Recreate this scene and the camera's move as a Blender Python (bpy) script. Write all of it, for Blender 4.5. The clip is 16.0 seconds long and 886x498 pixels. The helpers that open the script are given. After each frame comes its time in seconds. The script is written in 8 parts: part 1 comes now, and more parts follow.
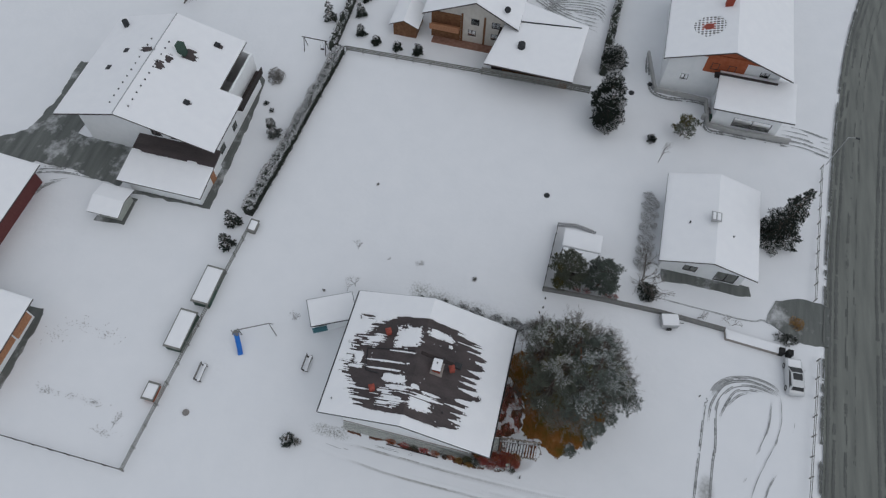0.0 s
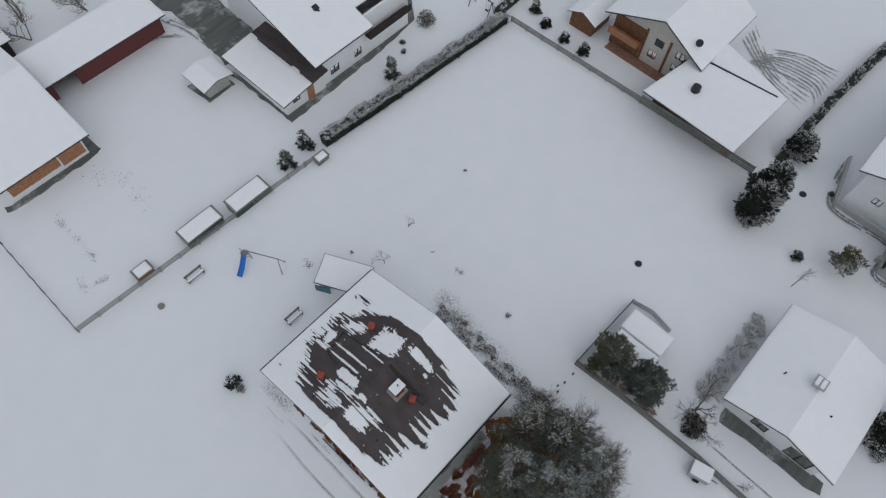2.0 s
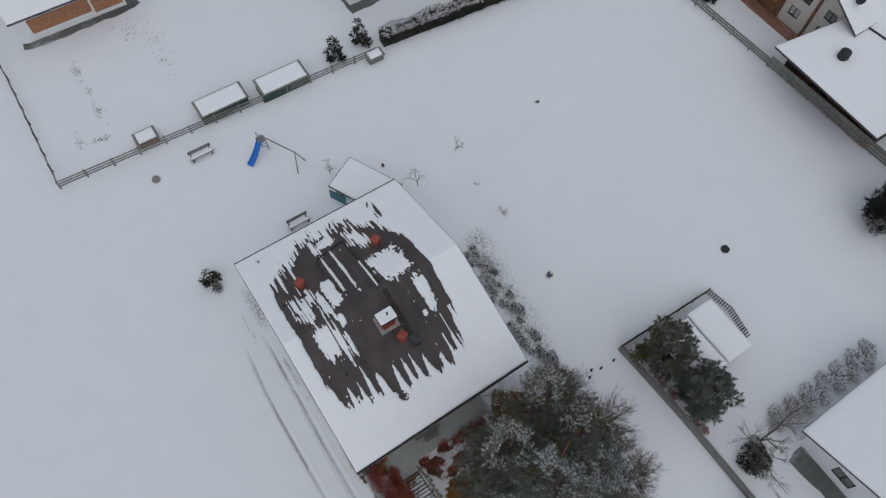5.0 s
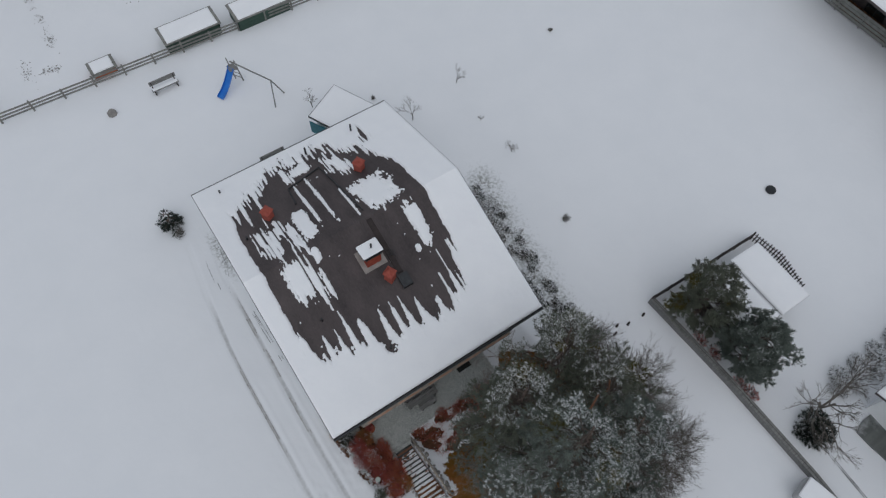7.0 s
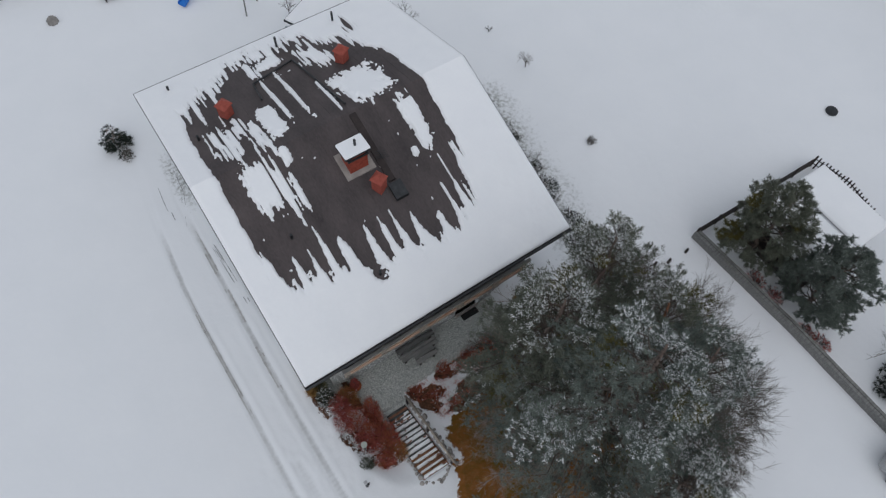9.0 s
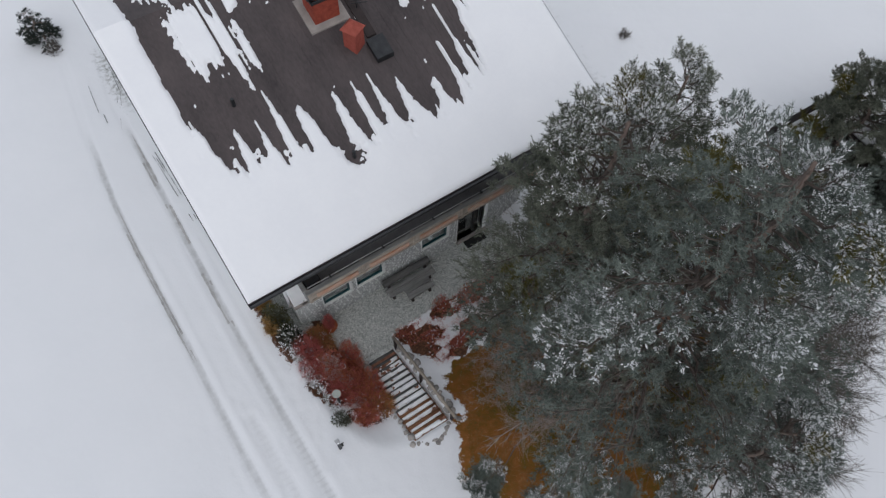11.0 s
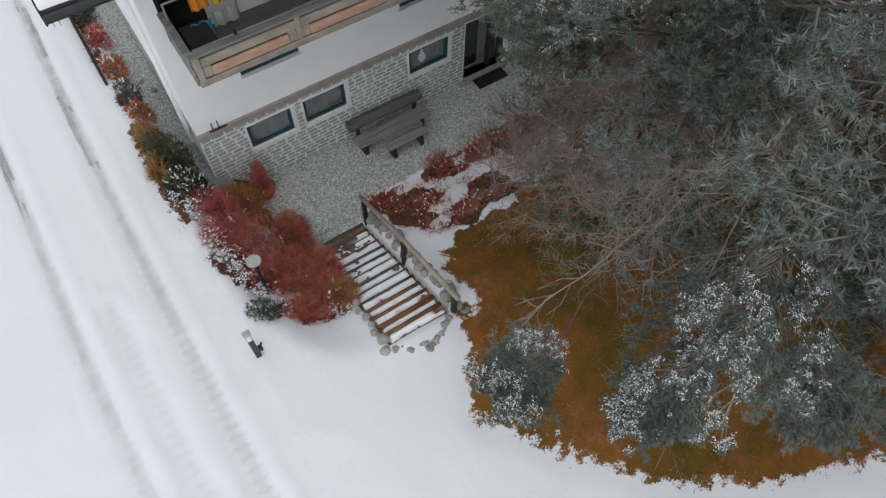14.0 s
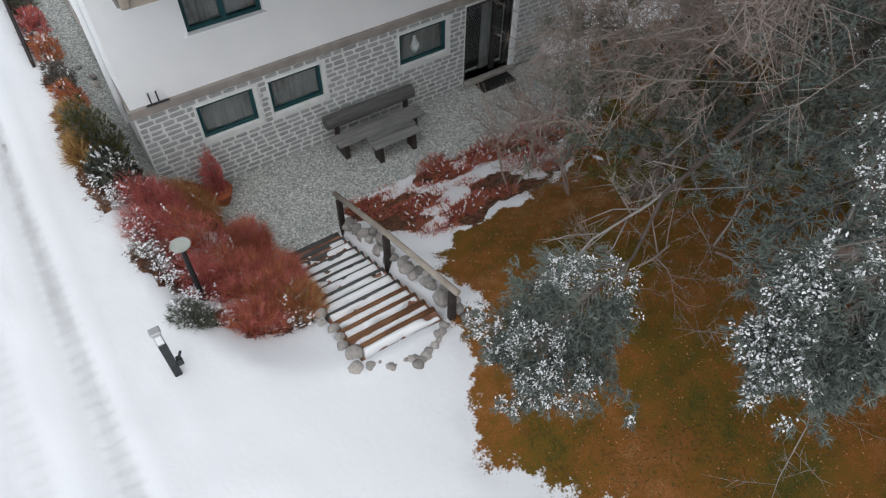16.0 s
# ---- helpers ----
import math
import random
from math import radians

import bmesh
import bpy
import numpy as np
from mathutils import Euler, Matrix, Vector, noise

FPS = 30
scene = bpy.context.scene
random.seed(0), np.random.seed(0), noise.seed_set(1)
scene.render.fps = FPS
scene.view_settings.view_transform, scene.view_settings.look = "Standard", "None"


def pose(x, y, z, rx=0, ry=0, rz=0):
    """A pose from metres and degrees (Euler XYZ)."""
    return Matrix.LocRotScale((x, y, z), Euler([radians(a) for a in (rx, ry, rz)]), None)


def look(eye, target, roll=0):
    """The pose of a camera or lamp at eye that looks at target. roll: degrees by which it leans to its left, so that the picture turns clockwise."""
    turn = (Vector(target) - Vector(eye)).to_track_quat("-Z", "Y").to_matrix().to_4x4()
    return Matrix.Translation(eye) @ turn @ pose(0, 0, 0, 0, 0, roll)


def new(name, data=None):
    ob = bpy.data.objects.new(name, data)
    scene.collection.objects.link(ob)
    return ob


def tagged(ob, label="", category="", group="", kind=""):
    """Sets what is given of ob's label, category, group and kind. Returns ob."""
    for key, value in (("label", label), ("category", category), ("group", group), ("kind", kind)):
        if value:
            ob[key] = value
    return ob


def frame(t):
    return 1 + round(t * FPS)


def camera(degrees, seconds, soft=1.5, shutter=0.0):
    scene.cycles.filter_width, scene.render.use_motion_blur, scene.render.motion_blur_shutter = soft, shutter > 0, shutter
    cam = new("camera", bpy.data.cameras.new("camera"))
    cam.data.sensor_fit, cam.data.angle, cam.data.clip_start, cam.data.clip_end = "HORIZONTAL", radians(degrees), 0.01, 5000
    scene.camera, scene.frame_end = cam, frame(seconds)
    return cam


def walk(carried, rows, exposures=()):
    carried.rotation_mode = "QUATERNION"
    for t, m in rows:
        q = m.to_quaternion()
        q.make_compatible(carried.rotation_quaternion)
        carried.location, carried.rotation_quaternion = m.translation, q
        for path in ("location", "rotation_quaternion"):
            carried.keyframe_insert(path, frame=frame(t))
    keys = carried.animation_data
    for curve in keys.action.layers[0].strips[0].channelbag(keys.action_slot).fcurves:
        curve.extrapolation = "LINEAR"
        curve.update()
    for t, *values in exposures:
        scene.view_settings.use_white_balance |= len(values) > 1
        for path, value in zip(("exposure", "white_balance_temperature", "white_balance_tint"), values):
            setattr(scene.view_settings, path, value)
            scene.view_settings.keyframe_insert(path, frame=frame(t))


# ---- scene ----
cam = camera(65.5, 16.0, 1.25)
PATH = [
    (0, (-1.984, 0.658, 72.273), (-1.004, 0.871, 70.542), 2.3),
    (0.5, (2.8, -1.023, 70.754), (3.727, -0.711, 69.01), 2.8),
    (1, (6.315, -3.396, 68.634), (7.183, -2.972, 66.883), 3.0),
    (1.5, (8.192, -5.379, 66.639), (9.003, -4.867, 64.883), 3.6),
    (2, (10.152, -6.841, 64.685), (10.882, -6.247, 62.92), 4.1),
    (2.5, (11.332, -8.079, 62.468), (12.005, -7.422, 60.702), 4.5),
    (3, (12.588, -8.986, 60.291), (13.204, -8.285, 58.522), 4.5),
    (3.5, (13.484, -9.516, 58.34), (14.064, -8.794, 56.567), 3.8),
    (4, (13.634, -9.338, 56.218), (14.188, -8.611, 54.439), 4.1),
    (6.5, (13.838, -9.934, 44.045), (14.405, -9.189, 42.278), 3.8),
    (7, (14.17, -10.179, 42.029), (14.718, -9.427, 40.259), 2.8),
    (7.5, (14.047, -10.403, 39.843), (14.599, -9.642, 38.078), 2.5),
    (8, (14.122, -10.464, 37.527), (14.675, -9.702, 35.762), 2.5),
    (8.5, (14.042, -10.106, 35.343), (14.6, -9.364, 33.572), 3.6),
    (11, (14.499, -10.342, 24.624), (15.044, -9.596, 22.85), 3.0),
    (11.5, (14.841, -10.4, 22.988), (15.362, -9.654, 21.207), 2.2),
    (12, (14.794, -10.544, 20.877), (15.321, -9.788, 19.102), 2.1),
    (12.5, (14.635, -10.604, 18.64), (15.182, -9.832, 16.878), 2.4),
    (13, (14.676, -10.596, 16.743), (15.228, -9.828, 14.981), 3.1),
    (13.5, (14.818, -10.605, 14.906), (15.363, -9.831, 13.144), 2.1),
    (14, (14.946, -10.62, 13.097), (15.507, -9.807, 11.358), 1.8),
    (14.5, (14.955, -10.607, 11.584), (15.553, -9.751, 9.879), 2.0),
    (15, (15.022, -10.569, 10.495), (15.657, -9.652, 8.835), 1.9),
    (15.5, (15.16, -10.642, 9.691), (15.819, -9.655, 8.081), 1.3),
    (16, (15.174, -10.634, 8.804), (15.878, -9.581, 7.256), 1.1),
]
walk(cam, [(t, look(eye, target, roll)) for t, eye, target, roll in PATH],
     [(0, -0.70, 6250, 10), (4, -0.73, 6250, 10), (8.5, -0.60, 6250, 10), (11, -0.32, 6350, 12), (12.5, -0.20, 6400, 12), (14.5, 0.10, 6450, 9), (16, 0.25, 6450, 10)])

# ---- world and light: a flat overcast winter sky ----
world = bpy.data.worlds.new("overcast")
scene.world = world
world.use_nodes = True
wt = world.node_tree
sky = wt.nodes.new("ShaderNodeTexSky")
sky.sky_type = "NISHITA"
sky.sun_disc = False
sky.sun_elevation, sky.sun_rotation = radians(54), radians(204)
sky.air_density, sky.dust_density = 1.0, 4.0
hue = wt.nodes.new("ShaderNodeHueSaturation")
hue.inputs["Saturation"].default_value = 0.42
wt.links.new(sky.outputs[0], hue.inputs["Color"])
cloud = wt.nodes.new("ShaderNodeMix")
cloud.data_type = "RGBA"
cloud.inputs[0].default_value = 0.75
cloud.inputs[7].default_value = (5.1, 5.38, 5.75, 1)
wt.links.new(hue.outputs[0], cloud.inputs[6])
wt.links.new(cloud.outputs[2], wt.nodes["Background"].inputs["Color"])
wt.nodes["Background"].inputs["Strength"].default_value = 0.16
sun = new("sun", bpy.data.lights.new("sun", "SUN"))
sun.data.energy, sun.data.angle, sun.data.color = 0.5, radians(90), (1.0, 0.97, 0.93)
sun.matrix_world = look((0, 0, 60), (0.24 * 40, 0.53 * 40, 60 - 0.81 * 40))


# ---- materials ----
def mat(name, c1, c2=None, scale=6.0, rough=0.8, bump=0.15, metal=0.0, island=0.0, fine=60.0, spec=0.3, stretch=(1, 1, 1), random_ob=0.0):
    """A principled surface with two scales of colour variation, a fine bump and, if wanted, a different tone for each loose piece."""
    m = bpy.data.materials.new(name)
    m.use_nodes = True
    t = m.node_tree
    b = t.nodes["Principled BSDF"]
    c2 = c2 or tuple(min(1, v * 1.25) for v in c1)
    co = t.nodes.new("ShaderNodeTexCoord")
    mp = t.nodes.new("ShaderNodeMapping")
    mp.inputs["Scale"].default_value = stretch
    t.links.new(co.outputs["Object"], mp.inputs[0])
    n1, n2 = t.nodes.new("ShaderNodeTexNoise"), t.nodes.new("ShaderNodeTexNoise")
    for n, s, d in ((n1, scale, 5), (n2, fine, 3)):
        n.inputs["Scale"].default_value, n.inputs["Detail"].default_value = s, d
        t.links.new(mp.outputs[0], n.inputs["Vector"])
    add = t.nodes.new("ShaderNodeMath")
    add.operation = "MULTIPLY_ADD"
    add.inputs[1].default_value = 0.45
    t.links.new(n2.outputs[0], add.inputs[0])
    t.links.new(n1.outputs[0], add.inputs[2])
    last = add.outputs[0]
    for amount, node, out in ((island, "ShaderNodeNewGeometry", "Random Per Island"), (random_ob, "ShaderNodeObjectInfo", "Random")):
        if amount:
            g = t.nodes.new(node)
            a2 = t.nodes.new("ShaderNodeMath")
            a2.operation = "MULTIPLY_ADD"
            a2.inputs[1].default_value = amount
            t.links.new(g.outputs[out], a2.inputs[0])
            t.links.new(last, a2.inputs[2])
            sub = t.nodes.new("ShaderNodeMath")
            sub.operation = "SUBTRACT"
            sub.inputs[1].default_value = amount / 2
            t.links.new(a2.outputs[0], sub.inputs[0])
            last = sub.outputs[0]
    r = t.nodes.new("ShaderNodeValToRGB")
    r.color_ramp.elements[0].position, r.color_ramp.elements[1].position = 0.42, 1.0
    r.color_ramp.elements[0].color, r.color_ramp.elements[1].color = (*c1, 1), (*c2, 1)
    t.links.new(last, r.inputs[0])
    t.links.new(r.outputs[0], b.inputs["Base Color"])
    b.inputs["Roughness"].default_value, b.inputs["Metallic"].default_value = rough, metal
    b.inputs["Specular IOR Level"].default_value = spec
    if bump:
        bn = t.nodes.new("ShaderNodeBump")
        bn.inputs["Strength"].default_value, bn.inputs["Distance"].default_value = bump, 0.03
        t.links.new(add.outputs[0], bn.inputs["Height"])
        t.links.new(bn.outputs[0], b.inputs["Normal"])
    return m


SNOW = mat("snow", (0.83, 0.84, 0.86), (0.87, 0.878, 0.89), 0.8, 0.75, 0.12, fine=9)
ROOF_DARK = mat("roof_tiles_dark_brown", (0.035, 0.029, 0.030), (0.098, 0.080, 0.079), 0.9, 0.6, 0.2, fine=14, stretch=(1, 0.25, 1))
RENDER_WHITE = mat("white_render", (0.79, 0.81, 0.815), (0.85, 0.865, 0.868), 1.5, 0.9, 0.1)
RENDER_GREY = mat("grey_render", (0.36, 0.36, 0.35), (0.45, 0.45, 0.44), 1.5, 0.9, 0.1)
RENDER_CREAM = mat("cream_render", (0.50, 0.47, 0.42), (0.62, 0.59, 0.54), 1.5, 0.9, 0.1)
BAND = mat("weathered_concrete_band", (0.22, 0.20, 0.19), (0.36, 0.33, 0.30), 3, 0.9, 0.25)
MORTAR = mat("pale_mortar", (0.60, 0.62, 0.61), (0.74, 0.76, 0.75), 5, 0.95, 0.3)
STONE = mat("grey_green_stone", (0.27, 0.285, 0.28), (0.41, 0.425, 0.42), 4, 0.85, 0.4, random_ob=0.35)
STONE_FAR = mat("grey_green_stone_facing", (0.27, 0.285, 0.28), (0.41, 0.425, 0.42), 4, 0.85, 0.4, island=0.35)
FRAME_GREEN = mat("dark_green_window_paint", (0.008, 0.045, 0.052), (0.016, 0.07, 0.078), 8, 0.4, 0.05)
FRAME_DARK = mat("dark_window_frame", (0.02, 0.02, 0.022), (0.04, 0.04, 0.04), 8, 0.5, 0.05)
CURTAIN = mat("grey_net_curtain", (0.14, 0.14, 0.145), (0.32, 0.32, 0.32), 3, 0.9, 0.1, stretch=(6, 6, 0.5))
# near-black standing in for unlit rooms; the balcony storage box shares it
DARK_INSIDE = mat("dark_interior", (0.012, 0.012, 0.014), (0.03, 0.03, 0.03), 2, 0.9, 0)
WOOD_GREY = mat("weathered_grey_wood", (0.10, 0.10, 0.097), (0.27, 0.27, 0.26), 2.5, 0.85, 0.3, island=0.3, stretch=(0.6, 5, 5))
WOOD_PALE = mat("pale_weathered_balcony_wood", (0.22, 0.19, 0.16), (0.42, 0.37, 0.31), 3, 0.85, 0.3, island=0.3)
WOOD_ORANGE = mat("orange_varnished_wood", (0.26, 0.12, 0.06), (0.48, 0.24, 0.13), 5, 0.6, 0.2, island=0.3)
WOOD_FADED = mat("faded_rust_panel_wood", (0.44, 0.19, 0.10), (0.50, 0.42, 0.35), 2.2, 0.8, 0.3, fine=18, stretch=(1, 3, 3))
WOOD_BROWN = mat("brown_wood", (0.10, 0.045, 0.022), (0.24, 0.12, 0.06), 3, 0.75, 0.25, island=0.3)
WOOD_DARK = mat("dark_stained_wood", (0.018, 0.014, 0.014), (0.05, 0.038, 0.036), 3, 0.7, 0.2, island=0.2)
WOOD_SILVER = mat("silver_grey_fence_wood", (0.13, 0.13, 0.12), (0.26, 0.26, 0.24), 3, 0.85, 0.3, island=0.3)
METAL_DARK = mat("dark_grey_sheet_metal", (0.03, 0.032, 0.035), (0.06, 0.062, 0.065), 5, 0.45, 0.05, metal=0.6)
METAL_PALE = mat("pale_zinc", (0.35, 0.36, 0.37), (0.5, 0.5, 0.5), 5, 0.4, 0.05, metal=0.7)
BRICK_RED = mat("red_brick_chimney", (0.20, 0.035, 0.022), (0.34, 0.075, 0.045), 7, 0.85, 0.3)
CLAY = mat("red_clay_vent", (0.24, 0.05, 0.035), (0.36, 0.09, 0.065), 6, 0.8, 0.2)
ASPHALT = mat("wet_asphalt", (0.115, 0.122, 0.112), (0.205, 0.215, 0.193), 0.5, 0.6, 0.2, fine=25, stretch=(0.25, 2.5, 1))
BARK = mat("pine_bark", (0.11, 0.085, 0.072), (0.25, 0.19, 0.16), 4, 0.9, 0.6, stretch=(3, 3, 0.6))
BARK_RED = mat("reddish_upper_bark", (0.16, 0.07, 0.04), (0.30, 0.15, 0.09), 4, 0.9, 0.5, stretch=(3, 3, 0.6))
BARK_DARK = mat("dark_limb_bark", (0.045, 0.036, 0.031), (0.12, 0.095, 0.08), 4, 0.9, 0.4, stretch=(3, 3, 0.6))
TWIG = mat("grey_brown_twigs", (0.09, 0.08, 0.07), (0.22, 0.20, 0.18), 3, 0.9, 0.1, island=0.3)
TWIG_PALE = mat("pale_dead_branches", (0.20, 0.18, 0.16), (0.42, 0.39, 0.36), 3, 0.9, 0.1, island=0.2)
NEEDLE = mat("pine_needles", (0.062, 0.071, 0.054), (0.215, 0.230, 0.178), 0.7, 0.7, 0, island=0.5, fine=3)
NEEDLE_BLUE = mat("blue_green_pine_needles", (0.060, 0.074, 0.065), (0.212, 0.246, 0.214), 0.7, 0.7, 0, island=0.5, fine=3)
TWIG_DEAD = mat("lichened_dead_twigs", (0.15, 0.138, 0.126), (0.36, 0.33, 0.30), 3, 0.9, 0, island=0.4)
SPRUCE = mat("spruce_needles", (0.010, 0.016, 0.013), (0.040, 0.052, 0.042), 0.8, 0.7, 0, island=0.5, fine=3)
OLIVE = mat("olive_yellow_needles", (0.05, 0.05, 0.012), (0.14, 0.12, 0.03), 0.7, 0.7, 0, island=0.5, fine=3)
HEDGE = mat("dark_hedge_leaves", (0.012, 0.016, 0.012), (0.05, 0.058, 0.045), 1.0, 0.75, 0, island=0.5, fine=4)
TWIG_BROWN = mat("brown_twigs", (0.144, 0.116, 0.102), (0.360, 0.288, 0.246), 3, 0.9, 0.1, island=0.3)
RED_LEAF = mat("red_barberry_twigs", (0.33, 0.062, 0.064), (0.72, 0.25, 0.215), 1.2, 0.8, 0, island=0.5, fine=5)
RUST_LEAF = mat("rust_orange_leaves", (0.30, 0.080, 0.042), (0.66, 0.27, 0.13), 1.2, 0.8, 0, island=0.5, fine=5)
TRACK_SNOW = mat("pressed_dirty_snow", (0.13, 0.135, 0.135), (0.40, 0.41, 0.41), 3, 0.8, 0.3, fine=25)
WET_LANE = mat("dark_wet_lane", (0.075, 0.079, 0.076), (0.14, 0.146, 0.136), 0.6, 0.45, 0.1, fine=12, stretch=(0.3, 2, 1))
LOG_GREY = mat("dark_weathered_log", (0.045, 0.045, 0.044), (0.14, 0.14, 0.135), 3, 0.85, 0.4, stretch=(0.5, 4, 4))
TRACK_PALE = mat("pressed_grey_snow", (0.30, 0.295, 0.285), (0.54, 0.54, 0.53), 3, 0.8, 0.3, fine=25)
LITTER = mat("fallen_leaves", (0.20, 0.07, 0.025), (0.50, 0.24, 0.11), 1.0, 0.85, 0, island=0.7, fine=5)
GRASS_BLADE = mat("winter_grass", (0.06, 0.055, 0.012), (0.17, 0.14, 0.04), 0.5, 0.85, 0, island=0.5, fine=5)
GOLD_GRASS = mat("golden_dry_grass", (0.30, 0.16, 0.05), (0.52, 0.34, 0.14), 2, 0.85, 0, island=0.5, fine=8)
COBBLE = mat("rounded_field_stone", (0.20, 0.19, 0.18), (0.42, 0.39, 0.36), 2.5, 0.85, 0.3, random_ob=0.5)
BLUE = mat("blue_plastic", (0.015, 0.13, 0.50), (0.03, 0.20, 0.62), 3, 0.35, 0.03)
ORANGE_CLOTH = mat("orange_cloth", (0.65, 0.20, 0.02), (0.75, 0.30, 0.04), 4, 0.9, 0.1)
YELLOW_CLOTH = mat("yellow_cloth", (0.62, 0.42, 0.02), (0.72, 0.52, 0.05), 4, 0.9, 0.1)
BLUE_CLOTH = mat("blue_cloth", (0.04, 0.26, 0.55), (0.08, 0.34, 0.62), 4, 0.9, 0.1)
GREY_CLOTH = mat("grey_cloth", (0.35, 0.37, 0.34), (0.45, 0.47, 0.44), 4, 0.9, 0.1)
TEAL = mat("teal_panel", (0.01, 0.09, 0.12), (0.02, 0.14, 0.17), 4, 0.4, 0.05)
RUBBER = mat("black_rubber", (0.008, 0.008, 0.009), (0.02, 0.02, 0.02), 9, 0.7, 0.1)
CAR_PAINT = mat("silver_white_car_paint", (0.55, 0.56, 0.57), (0.62, 0.63, 0.64), 2, 0.3, 0, metal=0.2, spec=0.5)
TERRACOTTA = mat("terracotta_paint", (0.30, 0.075, 0.03), (0.42, 0.13, 0.06), 2, 0.85, 0.1)
PAVING = mat("reddish_paving", (0.20, 0.10, 0.07), (0.34, 0.20, 0.15), 2, 0.9, 0.2)
PALE_STONE = mat("pale_weathered_stone", (0.30, 0.32, 0.29), (0.44, 0.46, 0.42), 6, 0.8, 0.2)
SLATE = mat("dark_grey_balcony_floor", (0.10, 0.10, 0.105), (0.15, 0.15, 0.155), 3, 0.8, 0.1)
SHED_RED = mat("dark_red_boards", (0.09, 0.028, 0.030), (0.19, 0.065, 0.06), 3, 0.8, 0.2, stretch=(4, 4, 0.5))
LEAFY = mat("leaf_strewn_tread", (0.13, 0.055, 0.035), (0.36, 0.19, 0.13), 7, 0.9, 0.5, fine=40)
GREEN_PAINT = mat("green_box_paint", (0.03, 0.06, 0.045), (0.05, 0.09, 0.07), 4, 0.6, 0.1)

def wet_yard():
    """Wet dark asphalt with thin rests of trodden snow."""
    m = ASPHALT.copy()
    m.name = "wet_asphalt_with_snow_rests"
    t = m.node_tree
    for node in t.nodes:
        if node.type == "VALTORGB":
            node.color_ramp.elements[0].color, node.color_ramp.elements[1].color = (0.075, 0.082, 0.078, 1), (0.17, 0.18, 0.168, 1)
    b = t.nodes["Principled BSDF"]
    src = b.inputs["Base Color"].links[0].from_socket
    co = t.nodes.new("ShaderNodeTexCoord")
    n1 = t.nodes.new("ShaderNodeTexNoise")
    n1.inputs["Scale"].default_value, n1.inputs["Detail"].default_value, n1.inputs["Roughness"].default_value = 0.22, 9, 0.68
    t.links.new(co.outputs["Object"], n1.inputs["Vector"])
    r = t.nodes.new("ShaderNodeMapRange")
    r.inputs[1].default_value, r.inputs[2].default_value, r.inputs[4].default_value = 0.52, 0.66, 0.75
    t.links.new(n1.outputs[0], r.inputs[0])
    mx = t.nodes.new("ShaderNodeMix")
    mx.data_type = "RGBA"
    t.links.new(r.outputs[0], mx.inputs[0])
    t.links.new(src, mx.inputs[6])
    mx.inputs[7].default_value = (0.62, 0.63, 0.64, 1)
    t.links.new(mx.outputs[2], b.inputs["Base Color"])
    return m


YARD = wet_yard()

GLASS = bpy.data.materials.new("window_glass")
GLASS.use_nodes = True
gb = GLASS.node_tree.nodes["Principled BSDF"]
gb.inputs["Base Color"].default_value = (0.9, 0.95, 0.95, 1)
gb.inputs["Roughness"].default_value, gb.inputs["Transmission Weight"].default_value, gb.inputs["IOR"].default_value = 0.03, 1.0, 1.45
CAR_GLASS = mat("tinted_car_glass", (0.008, 0.009, 0.011), (0.014, 0.015, 0.017), 2, 0.08, 0, spec=0.6)


